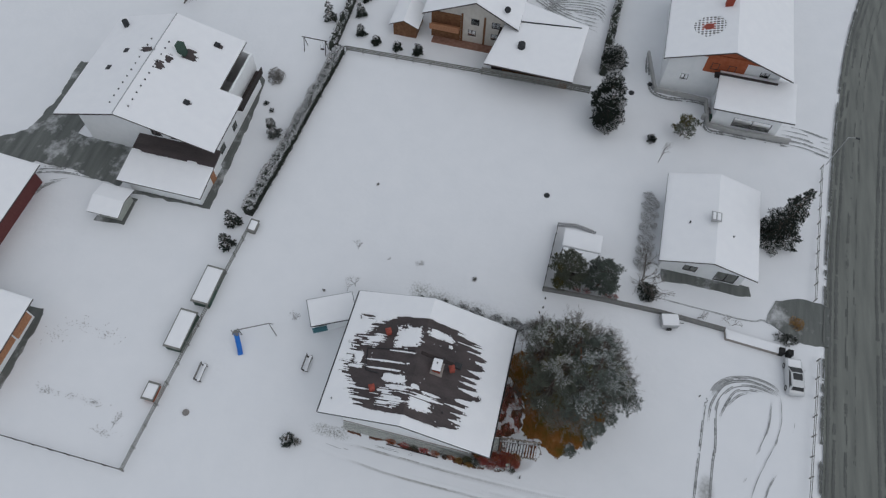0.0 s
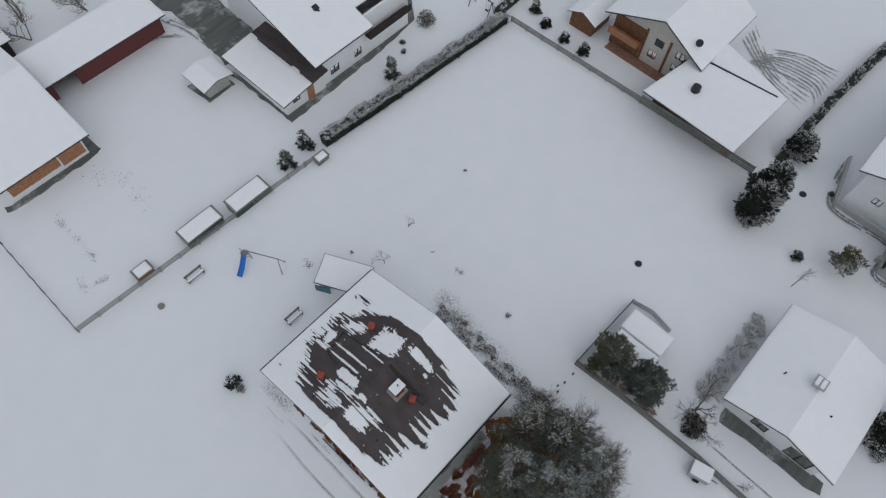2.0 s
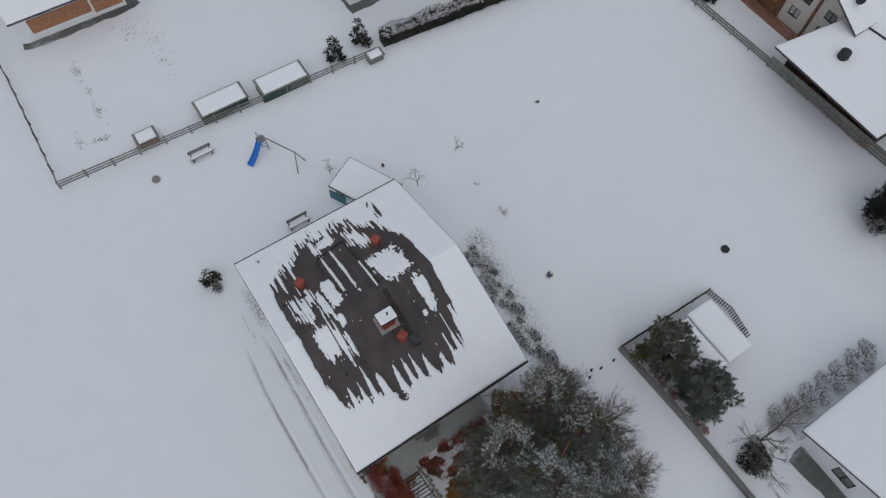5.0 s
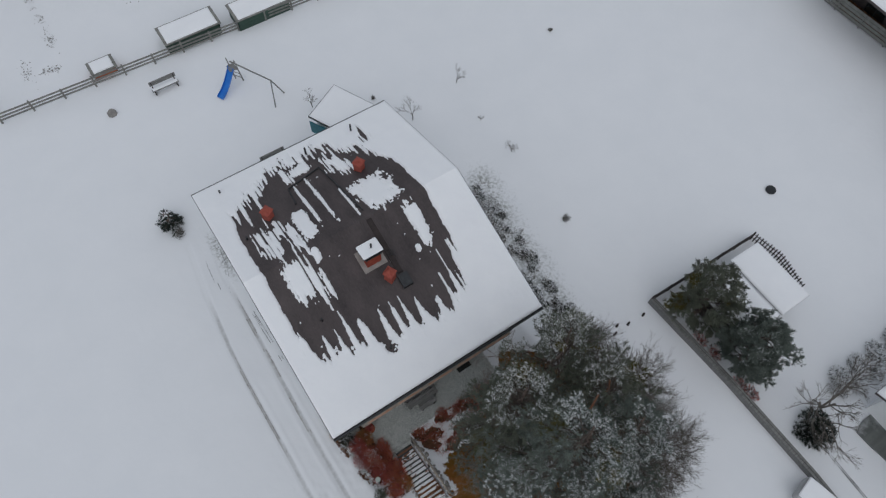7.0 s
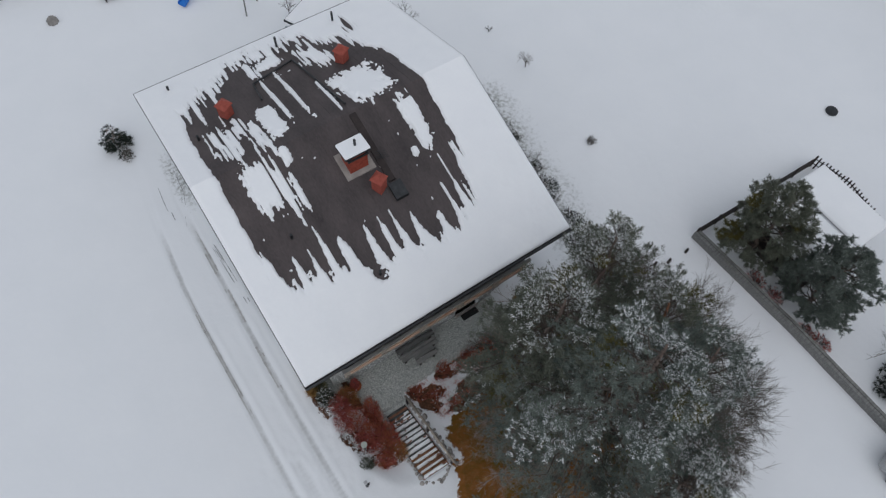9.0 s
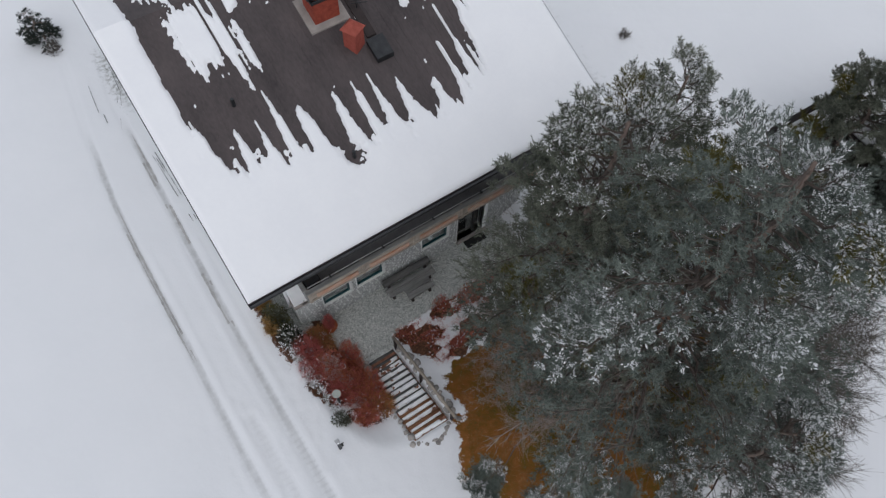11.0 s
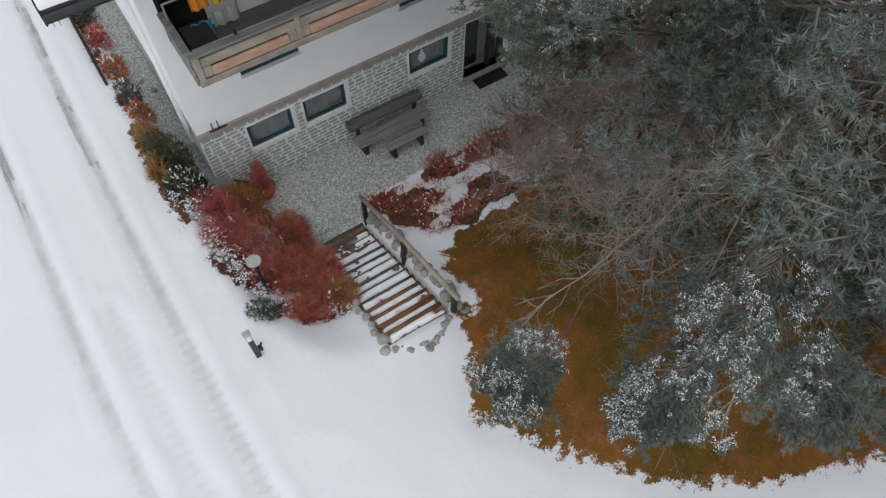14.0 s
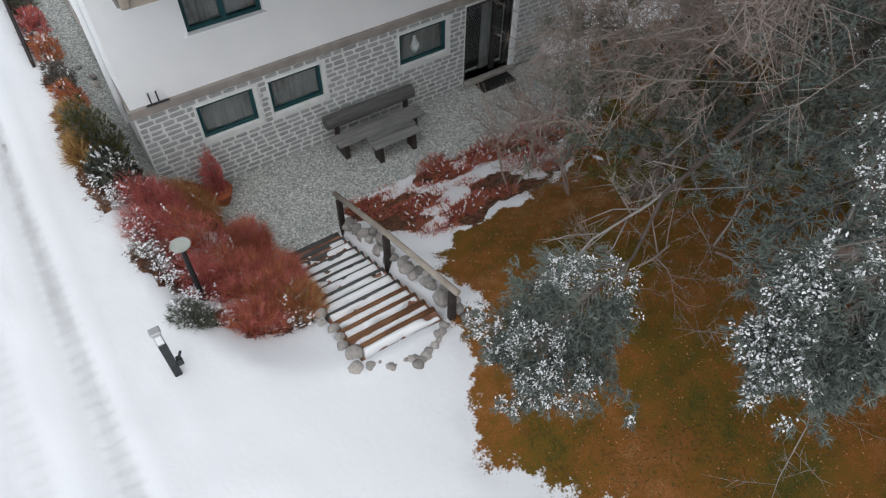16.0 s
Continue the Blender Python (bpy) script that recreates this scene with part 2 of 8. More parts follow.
def ground_material():
    """Snow over brown lawn, gravel, planting soil and packed tyre tracks, mixed by the ground's own cover."""
    m = bpy.data.materials.new("snowy_ground")
    m.use_nodes = True
    t = m.node_tree
    b = t.nodes["Principled BSDF"]
    L = t.links.new
    co = t.nodes.new("ShaderNodeTexCoord")

    def noise_node(scale, detail=4):
        n = t.nodes.new("ShaderNodeTexNoise")
        n.inputs["Scale"].default_value, n.inputs["Detail"].default_value = scale, detail
        L(co.outputs["Object"], n.inputs["Vector"])
        return n.outputs[0]

    def ramp(src, stops):
        r = t.nodes.new("ShaderNodeValToRGB")
        while len(r.color_ramp.elements) < len(stops):
            r.color_ramp.elements.new(0.5)
        for e, (p, c) in zip(r.color_ramp.elements, stops):
            e.position, e.color = p, (*c, 1)
        L(src, r.inputs[0])
        return r.outputs[0]

    def mth(op, a, bb):
        n = t.nodes.new("ShaderNodeMath")
        n.operation = op
        for k, v in enumerate((a, bb)):
            if isinstance(v, (int, float)):
                n.inputs[k].default_value = v
            else:
                L(v, n.inputs[k])
        return n.outputs[0]

    def mix(fac, a, c):
        n = t.nodes.new("ShaderNodeMix")
        n.data_type = "RGBA"
        L(fac, n.inputs[0])
        L(a, n.inputs[6])
        L(c, n.inputs[7])
        return n.outputs[2]

    at = t.nodes.new("ShaderNodeAttribute")
    at.attribute_name = "cover"
    sep = t.nodes.new("ShaderNodeSeparateColor")
    L(at.outputs["Color"], sep.inputs[0])
    edge, finer = noise_node(5, 5), noise_node(28, 3)
    jag = mth("ADD", mth("MULTIPLY", mth("SUBTRACT", edge, 0.5), 0.9), mth("MULTIPLY", mth("SUBTRACT", finer, 0.5), 0.5))

    def mask(src, lo=0.44, hi=0.56):
        v = mth("ADD", src, jag)
        n = t.nodes.new("ShaderNodeMapRange")
        n.inputs[1].default_value, n.inputs[2].default_value = lo, hi
        L(v, n.inputs[0])
        return n.outputs[0]

    snow = ramp(noise_node(0.35, 6), [(0.3, (0.775, 0.79, 0.81)), (0.7, (0.80, 0.812, 0.83))])
    grass = ramp(mth("ADD", mth("ADD", mth("MULTIPLY", noise_node(0.5, 3), 0.55), mth("MULTIPLY", noise_node(3.2, 5), 0.30)), mth("MULTIPLY", noise_node(42, 6), 0.42)),
                 [(0.46, (0.058, 0.060, 0.011)), (0.56, (0.125, 0.078, 0.010)), (0.65, (0.19, 0.078, 0.014)), (0.74, (0.25, 0.10, 0.028)), (0.86, (0.40, 0.25, 0.12))])
    vor = t.nodes.new("ShaderNodeTexVoronoi")
    vor.inputs["Scale"].default_value = 36
    L(co.outputs["Object"], vor.inputs["Vector"])
    sepv = t.nodes.new("ShaderNodeSeparateColor")
    L(vor.outputs["Color"], sepv.inputs[0])
    gravel = ramp(sepv.outputs[0], [(0.0, (0.20, 0.215, 0.20)), (0.5, (0.40, 0.42, 0.40)), (0.85, (0.55, 0.56, 0.53)), (1.0, (0.74, 0.74, 0.72))])
    soil = ramp(noise_node(9, 5), [(0.35, (0.055, 0.028, 0.018)), (0.6, (0.15, 0.07, 0.04)), (0.75, (0.25, 0.13, 0.08))])
    track = ramp(noise_node(3, 5), [(0.3, (0.30, 0.305, 0.30)), (0.7, (0.52, 0.53, 0.53))])
    at2 = t.nodes.new("ShaderNodeAttribute")
    at2.attribute_name = "wear"
    sep2 = t.nodes.new("ShaderNodeSeparateColor")
    L(at2.outputs["Color"], sep2.inputs[0])
    tr = t.nodes.new("ShaderNodeMath")
    tr.operation, tr.use_clamp = "MULTIPLY", True
    L(sep2.outputs[0], tr.inputs[0])
    L(ramp(noise_node(6, 5), [(0.25, (0.45, 0.45, 0.45)), (0.6, (1, 1, 1))]), tr.inputs[1])
    c = mix(tr.outputs[0], snow, track)
    xyz = t.nodes.new("ShaderNodeSeparateXYZ")
    L(co.outputs["Object"], xyz.inputs[0])
    bars = mth("SINE", mth("ADD", mth("MULTIPLY", xyz.outputs[1], 27.0), mth("MULTIPLY", noise_node(5, 3), 5.0)), 0.0)
    tread = t.nodes.new("ShaderNodeMath")
    tread.operation, tread.use_clamp = "MULTIPLY", True
    L(mth("MULTIPLY", bars, sep2.outputs[2]), tread.inputs[0])
    tread.inputs[1].default_value = 0.42
    c = mix(tread.outputs[0], c, ramp(noise_node(12, 3), [(0.3, (0.48, 0.49, 0.50)), (0.7, (0.60, 0.61, 0.62))]))
    thin = ramp(noise_node(14, 5), [(0.35, (0.12, 0.125, 0.10)), (0.62, (0.45, 0.46, 0.45))])
    c = mix(mth("MULTIPLY", mask(sep2.outputs[1], 0.3, 0.9), ramp(noise_node(6.5, 5), [(0.42, (0.15, 0.15, 0.15)), (0.60, (1, 1, 1))])), c, thin)
    c = mix(mask(sep.outputs[0]), c, grass)
    c = mix(mask(sep.outputs[2]), c, soil)
    c = mix(mask(sep.outputs[1], 0.40, 0.60), c, gravel)
    L(c, b.inputs["Base Color"])
    b.inputs["Roughness"].default_value = 0.8
    b.inputs["Specular IOR Level"].default_value = 0.2
    bn = t.nodes.new("ShaderNodeBump")
    bn.inputs["Strength"].default_value, bn.inputs["Distance"].default_value = 0.35, 0.07
    L(mth("ADD", mth("ADD", noise_node(1.6, 5), mth("MULTIPLY", noise_node(14, 4), 0.14)), mth("MULTIPLY", vor.outputs["Distance"], mth("MULTIPLY", sep.outputs[1], 0.6))), bn.inputs["Height"])
    L(bn.outputs[0], b.inputs["Normal"])
    return m


# ---- mesh helpers ----
def hash2(i, j, seed):
    h = (i * 374761393 + j * 668265263 + seed * 974634777) & 0xFFFFFFFF
    h = ((h ^ (h >> 13)) * 1274126177) & 0xFFFFFFFF
    return ((h ^ (h >> 16)) & 0xFFFF) / 65535.0


def vnoise(x, y, seed=0):
    """Smooth value noise over arrays, 0 to 1."""
    x, y = np.asarray(x, float), np.asarray(y, float)
    i, j = np.floor(x).astype(np.int64), np.floor(y).astype(np.int64)
    u, v = x - i, y - j
    u, v = u * u * (3 - 2 * u), v * v * (3 - 2 * v)
    return (hash2(i, j, seed) * (1 - u) + hash2(i + 1, j, seed) * u) * (1 - v) + (hash2(i, j + 1, seed) * (1 - u) + hash2(i + 1, j + 1, seed) * u) * v


def fbm(x, y, seed=0, octaves=4):
    total, amp, norm = 0.0, 1.0, 0.0
    for k in range(octaves):
        total = total + amp * vnoise(x * 2 ** k, y * 2 ** k, seed + k)
        norm += amp
        amp *= 0.5
    return total / norm


def smooth(a, b, x):
    t = np.clip((np.asarray(x, float) - a) / (b - a), 0, 1)
    return t * t * (3 - 2 * t)


class Geo:
    """Vertices and faces of one mesh."""

    def __init__(self):
        self.v, self.f = [], []

    def add(self, verts, faces):
        n = len(self.v)
        self.v += [tuple(p) for p in verts]
        self.f += [tuple(n + i for i in f) for f in faces]
        return self

    def box(self, x0, x1, y0, y1, z0, z1, b=0.0):
        if b <= 0:
            return self.add([(x, y, z) for x in (x0, x1) for y in (y0, y1) for z in (z0, z1)],
                            [(0, 1, 3, 2), (4, 6, 7, 5), (0, 4, 5, 1), (2, 3, 7, 6), (0, 2, 6, 4), (1, 5, 7, 3)])
        b = min(b, (x1 - x0) / 2.2, (y1 - y0) / 2.2, (z1 - z0) / 2.2)
        rings = [(z0, b), (z0 + b, 0), (z1 - b, 0), (z1, b)]
        vs, fs = [], []
        for z, s in rings:
            a = b + s * 0.8 if s else b
            xs, xe, ys, ye = x0 + s, x1 - s, y0 + s, y1 - s
            vs += [(xs + b, ys, z), (xe - b, ys, z), (xe, ys + b, z), (xe, ye - b, z), (xe - b, ye, z), (xs + b, ye, z), (xs, ye - b, z), (xs, ys + b, z)]
        for r in range(3):
            for k in range(8):
                fs.append((r * 8 + k, r * 8 + (k + 1) % 8, r * 8 + 8 + (k + 1) % 8, r * 8 + 8 + k))
        fs += [tuple(range(7, -1, -1)), tuple(range(24, 32))]
        return self.add(vs, fs)

    def rod(self, p0, p1, r0, r1=None, n=6):
        r0, r1 = float(r0), float(r0 if r1 is None else r1)
        p0, p1 = Vector(p0), Vector(p1)
        d = (p1 - p0).normalized()
        a = d.orthogonal().normalized()
        c = d.cross(a)
        vs = []
        for p, r in ((p0, r0), (p1, r1)):
            vs += [p + r * (math.cos(2 * math.pi * k / n) * a + math.sin(2 * math.pi * k / n) * c) for k in range(n)]
        fs = [(k, (k + 1) % n, n + (k + 1) % n, n + k) for k in range(n)]
        return self.add(vs, fs + [tuple(range(n - 1, -1, -1)), tuple(range(n, 2 * n))])

    def twig(self, p0, p1, r0, r1):
        """A thin open three-sided twig."""
        p0, p1 = Vector(p0), Vector(p1)
        d = (p1 - p0).normalized()
        a = d.orthogonal().normalized()
        c = d.cross(a)
        ring = [math.cos(k * 2.0944) * a + math.sin(k * 2.0944) * c for k in range(3)]
        return self.add([p0 + float(r0) * q for q in ring] + [p1 + float(r1) * q for q in ring], [(k, (k + 1) % 3, 3 + (k + 1) % 3, 3 + k) for k in range(3)])

    def tube(self, pts, radii, n=7):
        """A bent tapered limb along points."""
        vs, fs = [], []
        for k, (p, r) in enumerate(zip(pts, radii)):
            p, r = Vector(p), float(r)
            d = (Vector(pts[min(k + 1, len(pts) - 1)]) - Vector(pts[max(k - 1, 0)])).normalized()
            a = d.cross(Vector((0.31, 0.95, 0.07))).normalized()
            c = d.cross(a)
            vs += [p + r * (math.cos(2 * math.pi * i / n) * a + math.sin(2 * math.pi * i / n) * c) for i in range(n)]
        for k in range(len(pts) - 1):
            fs += [(k * n + i, k * n + (i + 1) % n, k * n + n + (i + 1) % n, k * n + n + i) for i in range(n)]
        return self.add(vs, fs + [tuple(range(n - 1, -1, -1)), tuple(range((len(pts) - 1) * n, len(pts) * n))])

    def prism(self, poly, z0, z1):
        n = len(poly)
        vs = [(x, y, z0) for x, y in poly] + [(x, y, z1) for x, y in poly]
        return self.add(vs, [tuple(range(n - 1, -1, -1)), tuple(range(n, 2 * n))] + [(k, (k + 1) % n, n + (k + 1) % n, n + k) for k in range(n)])

    def slab(self, quad, thick):
        """A sloping slab: four corners of its top face, in order, and a thickness downwards."""
        vs = list(quad) + [(x, y, z - thick) for x, y, z in quad]
        return self.add(vs, [(0, 1, 2, 3), (7, 6, 5, 4)] + [(k, k + 4, (k + 1) % 4 + 4, (k + 1) % 4) for k in range(4)])

    def gable(self, axis, u0, u1, at0, at1, z0, mid, top):
        """A triangular gable wall between u0 and u1 along axis 'x' or 'y', from at0 to at1 across."""
        tri = [(u0, z0), (u1, z0), (mid, top)]
        vs = [(u, a, z) if axis == "x" else (a, u, z) for a in (at0, at1) for u, z in tri]
        return self.add(vs, [(0, 1, 2), (5, 4, 3), (0, 3, 4, 1), (1, 4, 5, 2), (2, 5, 3, 0)])

    def wall(self, axis, a0, a1, u0, u1, z0, z1, holes=()):
        """A wall along axis 'x' or 'y' from u0 to u1, a0 to a1 across, with openings (u0, u1, z0, z1) through it."""
        us = sorted({u0, u1, *[h[0] for h in holes], *[h[1] for h in holes]})
        zs = sorted({z0, z1, *[h[2] for h in holes], *[h[3] for h in holes]})
        nu, nz = len(us) - 1, len(zs) - 1

        def solid(i, j):
            if not (0 <= i < nu and 0 <= j < nz):
                return False
            cu, cz = (us[i] + us[i + 1]) / 2, (zs[j] + zs[j + 1]) / 2
            return not any(h[0] < cu < h[1] and h[2] < cz < h[3] for h in holes)

        def n(i, j, k):
            return (i * (nz + 1) + j) * 2 + k
        vs = [(u, a, z) if axis == "x" else (a, u, z) for u in us for z in zs for a in (a0, a1)]
        fs = []
        for i in range(nu):
            for j in range(nz):
                if not solid(i, j):
                    continue
                for k in (0, 1):
                    fs.append((n(i, j, k), n(i + 1, j, k), n(i + 1, j + 1, k), n(i, j + 1, k)))
                for di, dj, p, q in ((-1, 0, (i, j), (i, j + 1)), (1, 0, (i + 1, j), (i + 1, j + 1)), (0, -1, (i, j), (i + 1, j)), (0, 1, (i, j + 1), (i + 1, j + 1))):
                    if not solid(i + di, j + dj):
                        fs.append((n(*p, 0), n(*q, 0), n(*q, 1), n(*p, 1)))
        return self.add(vs, fs)

    def mesh(self, name, material, shade=False):
        me = bpy.data.meshes.new(name)
        me.from_pydata(self.v, [], self.f)
        me.materials.append(material)
        if shade:
            me.shade_smooth()
        bm = bmesh.new()
        bm.from_mesh(me)
        bmesh.ops.recalc_face_normals(bm, faces=bm.faces)
        bm.to_mesh(me)
        bm.free()
        return me


def raw_mesh(name, verts, faces, material, shade=False):
    """A mesh from numpy arrays, all faces with as many corners."""
    verts, faces = np.asarray(verts, np.float32), np.asarray(faces, np.int32)
    me = bpy.data.meshes.new(name)
    k = faces.shape[1]
    me.vertices.add(len(verts))
    me.vertices.foreach_set("co", verts.ravel())
    me.loops.add(faces.size)
    me.loops.foreach_set("vertex_index", faces.ravel())
    me.polygons.add(len(faces))
    me.polygons.foreach_set("loop_start", np.arange(0, faces.size, k, dtype=np.int32))
    me.update(calc_edges=True)
    me.materials.append(material)
    if shade:
        me.shade_smooth()
    return me


def thing(name, at=(0, 0, 0), turn=0, label="", category="", group="", kind=""):
    ob = new(name)
    ob.empty_display_size = 0.2
    ob.matrix_world = pose(*at, 0, 0, turn)
    return tagged(ob, label, category, group, kind)


def part(name, geo, material, parent=None, label="", shade=False):
    """Links a Geo (or a ready mesh) as one mesh object under a thing or a part."""
    me = geo.mesh(name, material, shade) if isinstance(geo, Geo) else geo
    ob = new(name, me)
    ob.parent = parent
    return tagged(ob, label)


def single(name, geo, material, label, category, group="", kind="", shade=False, at=None):
    ob = part(name, geo, material, None, label, shade)
    if at:
        ob.location = at
    return tagged(ob, label, category, group, kind)


def in_poly(x, y, poly):
    inside = np.zeros(np.shape(x), bool)
    for (x0, y0), (x1, y1) in zip(poly, poly[1:] + poly[:1]):
        cross = ((y0 > y) != (y1 > y)) & (x < (x1 - x0) * (y - y0) / (y1 - y0 + 1e-12) + x0)
        inside ^= cross
    return inside


def seg_dist(x, y, pts):
    """Distance of arrays of places from a line of points."""
    best = np.full(np.shape(x), 1e9)
    for (x0, y0), (x1, y1) in zip(pts, pts[1:]):
        dx, dy = x1 - x0, y1 - y0
        t = np.clip(((x - x0) * dx + (y - y0) * dy) / (dx * dx + dy * dy), 0, 1)
        best = np.minimum(best, np.hypot(x - x0 - t * dx, y - y0 - t * dy))
    return best


# ---- the ground: one snowy sheet to the horizon, with the sunken terrace by the house ----
TERRACE = -1.87
ROAD_EDGE = [(-400, -20), (-60, -30), (20, -34.6), (50, -36.0), (69, -37.5), (86, -39.4), (99, -42.2), (140, -56), (300, -120)]


def road_y(x):
    return np.interp(x, [p[0] for p in ROAD_EDGE], [p[1] for p in ROAD_EDGE])


def lie(x, y):
    """Height of the land."""
    x, y = np.asarray(x, float), np.asarray(y, float)
    dx = np.maximum(16.75 - x, 0) / 1.9 + np.maximum(x - 25.2, 0) / 3.2
    dy = np.maximum(-1.55 - y, 0) / 4.2
    d = np.hypot(dx, dy)
    h = TERRACE * (1 - np.clip(d, 0, 1))
    back = 1 - smooth(0.7, 6.5, y)
    return h * back


def height(x, y):
    x, y = np.asarray(x, float), np.asarray(y, float)
    h = lie(x, y) + 0.10 * (fbm(x * 0.09, y * 0.09, 3) - 0.5) + 0.03 * (fbm(x * 0.8, y * 0.8, 8) - 0.5)
    ry = road_y(x)
    on_road = smooth(ry + 0.5, ry - 0.1, y) * smooth(ry - 7.9, ry - 7.2, y)
    return h * (1 - on_road) - 0.16 * on_road


def axis_steps(spans):
    out = []
    for a, b, s in spans:
        out += list(np.arange(a, b, s))
    return np.array(out + [spans[-1][1]])


LAWN_EDGE = [(19.9, -4.4), (19.5, -4.9), (19.25, -5.5), (18.9, -6.2), (18.6, -6.8), (18.3, -7.4), (18.0, -8.1), (18.3, -8.7), (18.7, -9.3), (19.15, -10.1), (20.3, -11.1), (22.1, -12.2), (23.5, -12.9),
             (25.5, -12.6), (27.8, -11.2), (29.4, -8.4), (29.4, -5.0), (28.4, -2.2), (26.8, -0.4), (24.6, -2.0), (22.9, -3.4), (21.2, -3.8), (20.4, -4.0)]
TRACKS = [[(14.2, 17.5), (13.75, 14), (13.65, 8), (13.57, 3), (13.56, 0), (13.62, -4), (13.75, -8), (14.4, -14)],
          [(12.7, 17.5), (12.2, 13.5), (11.82, 8.8), (11.78, 5.8), (11.82, 1.3), (11.8, -3), (12.0, -8), (12.6, -14)],
          [(12.6, -2), (12.75, -6), (13.4, -10)]]


TURN = [[(30.6, -30.5), (31.4, -29.6), (31.7, -27.1), (30.6, -24.2), (27.8, -22.7), (23.7, -22.4), (20.4, -22.2), (16.0, -22.0)],
        [(30.4, -30.5), (30.9, -29.4), (31.2, -27.1), (30.2, -24.6), (27.8, -23.3), (25.5, -23.0)],
        [(30.2, -30.3), (30.6, -29.2), (30.7, -27.1), (29.8, -25.1), (27.4, -23.8), (23.4, -23.9), (20.8, -23.7), (16.0, -23.6)],
        [(30.3, -28.9), (30.2, -27.1), (29.4, -25.5), (26.4, -24.2)], [(30.0, -27.4), (29.3, -26.1), (27.8, -24.9)], [(31.0, -28.9), (31.4, -27.0), (30.4, -24.4), (28.4, -23.1)]]
RETURN = [[(30.3, -30.6), (27.3, -30.7), (24.2, -29.8), (21.4, -28.5), (18.8, -27.7), (15, -27.0)], [(28.8, -32.1), (27.6, -32.0), (26.6, -31.8)], [(21.8, -30.2), (19.4, -29.2), (16, -28.6)], [(29.4, -29.6), (26.5, -29.3), (23.6, -28.3), (20, -26.9)]]

gx = axis_steps([(-1500, -300, 240), (-300, -60, 30), (-60, -6, 4), (-6, 9.6, 0.8), (9.6, 11.2, 0.16), (11.2, 14.6, 0.08), (14.6, 36, 0.16), (36, 72, 0.6), (72, 120, 1.6), (120, 360, 24), (360, 1500, 190)])
gy = axis_steps([(-1500, -300, 240), (-300, -72, 24), (-72, -46, 2), (-46, -34, 0.4), (-34, 4.5, 0.16), (4.5, 18, 0.4), (18, 40, 0.7), (40, 90, 1.4), (90, 360, 24), (360, 1500, 190)])
X, Y = np.meshgrid(gx, gy)
Z = height(X, Y)
# cover: red = brown lawn, green = gravel, blue = planting soil; wear: red = tyre tracks, green = thin snow over grass
warp = 1.7 * (fbm(X * 0.6, Y * 0.6, 21) - 0.5) + 0.9 * (fbm(X * 2.1, Y * 2.1, 23) - 0.5)
lawn = np.zeros(X.shape)
near = (X > 12) & (X < 34) & (Y > -20) & (Y < 6)
ring = LAWN_EDGE + LAWN_EDGE[:1]
dl = seg_dist(X + warp, Y - warp, ring)
lawn = np.where(near, np.clip(0.5 + np.where(in_poly(X + warp, Y - warp, LAWN_EDGE), dl, -dl) * 1.1, 0, 1), 0)
patches = smooth(0.56, 0.68, fbm(X * 1.1, Y * 1.6, 33)) * (X > 18.6) * (X < 23.6) * smooth(-4.6, -3.6, Y)
lawn = np.clip(lawn - patches * 0.8, 0, 1)
gravel = np.clip(0.5 + np.minimum.reduce([X - 16.6, 25.6 - X, Y + 1.35 + 0.55 * ((X > 16.9) & (X < 18.7)) + 0.25 * (fbm(X, Y, 5) - 0.5), 2.5 - Y]) * 2.5, 0, 1)
gravel = np.maximum(gravel, np.clip(0.5 + np.minimum.reduce([X - 15.05 - 0.3 * (fbm(X, Y * 0.7, 6) - 0.5), 16.2 - X, 14.5 - Y, Y - 0.2]) * 3, 0, 1))
bed_left = [(14.85, 14), (14.6, 4), (14.55, 0), (14.75, -2.4), (15.0, -3.6), (15.7, -4.35), (16.8, -4.5), (17.15, -4.0), (17.2, -1.2), (16.6, 0.8), (15.3, 0.9), (15.2, 14)]
bed_right = [(18.8, -1.35), (24.9, -1.1), (24.8, -2.4), (22.8, -3.6), (20.4, -4.0), (19.4, -3.3), (18.8, -2.4)]
soil = np.zeros(X.shape)
for bed, frost in ((bed_left, 0.75), (bed_right, 1.0)):
    db = seg_dist(X, Y, bed + bed[:1])
    inside = np.clip(0.5 + np.where(in_poly(X, Y, bed), db, -db) * 2.0, 0, 1)
    soil = np.maximum(soil, np.where(near | (Y < 15), inside, 0) * (1 - frost * smooth(0.50, 0.62, fbm(X * 1.3, Y * 1.8, 41))))
wear = np.zeros(X.shape)
tread = np.zeros(X.shape)
for k, line in enumerate(TRACKS):
    d = seg_dist(X, Y, line)
    fade = smooth(13.5, 10.5, Y) * (0.40 + 0.60 * smooth(-7, 0, Y) * (0.55 + 0.7 * fbm(X * 0.3, Y * 0.25, 77)))
    wear = np.maximum(wear, (0.75, 0.75, 0.2)[k] * (1 - smooth(0.06, 0.16, d + 0.06 * (fbm(X * 5, Y * 3, 18) - 0.5))) * fade)
    tread = np.maximum(tread, (1 - smooth(0.10, 0.22, d)) * (0.8, 0.4, 0.3)[k] * smooth(2, -3, Y))
    Z -= 0.03 * (1 - smooth(0.12, 0.26, d)) * (0.8 if k < 2 else 0.4)
    Z += 0.025 * np.exp(-((d - 0.38) / 0.12) ** 2) * near * (0.4 + fbm(X * 2, Y * 2, 15))
wear = np.maximum(wear, 1.1 * (1 - smooth(0.3, 1.1, np.hypot((X - 18.0) * 0.45, Y + 23.2))))
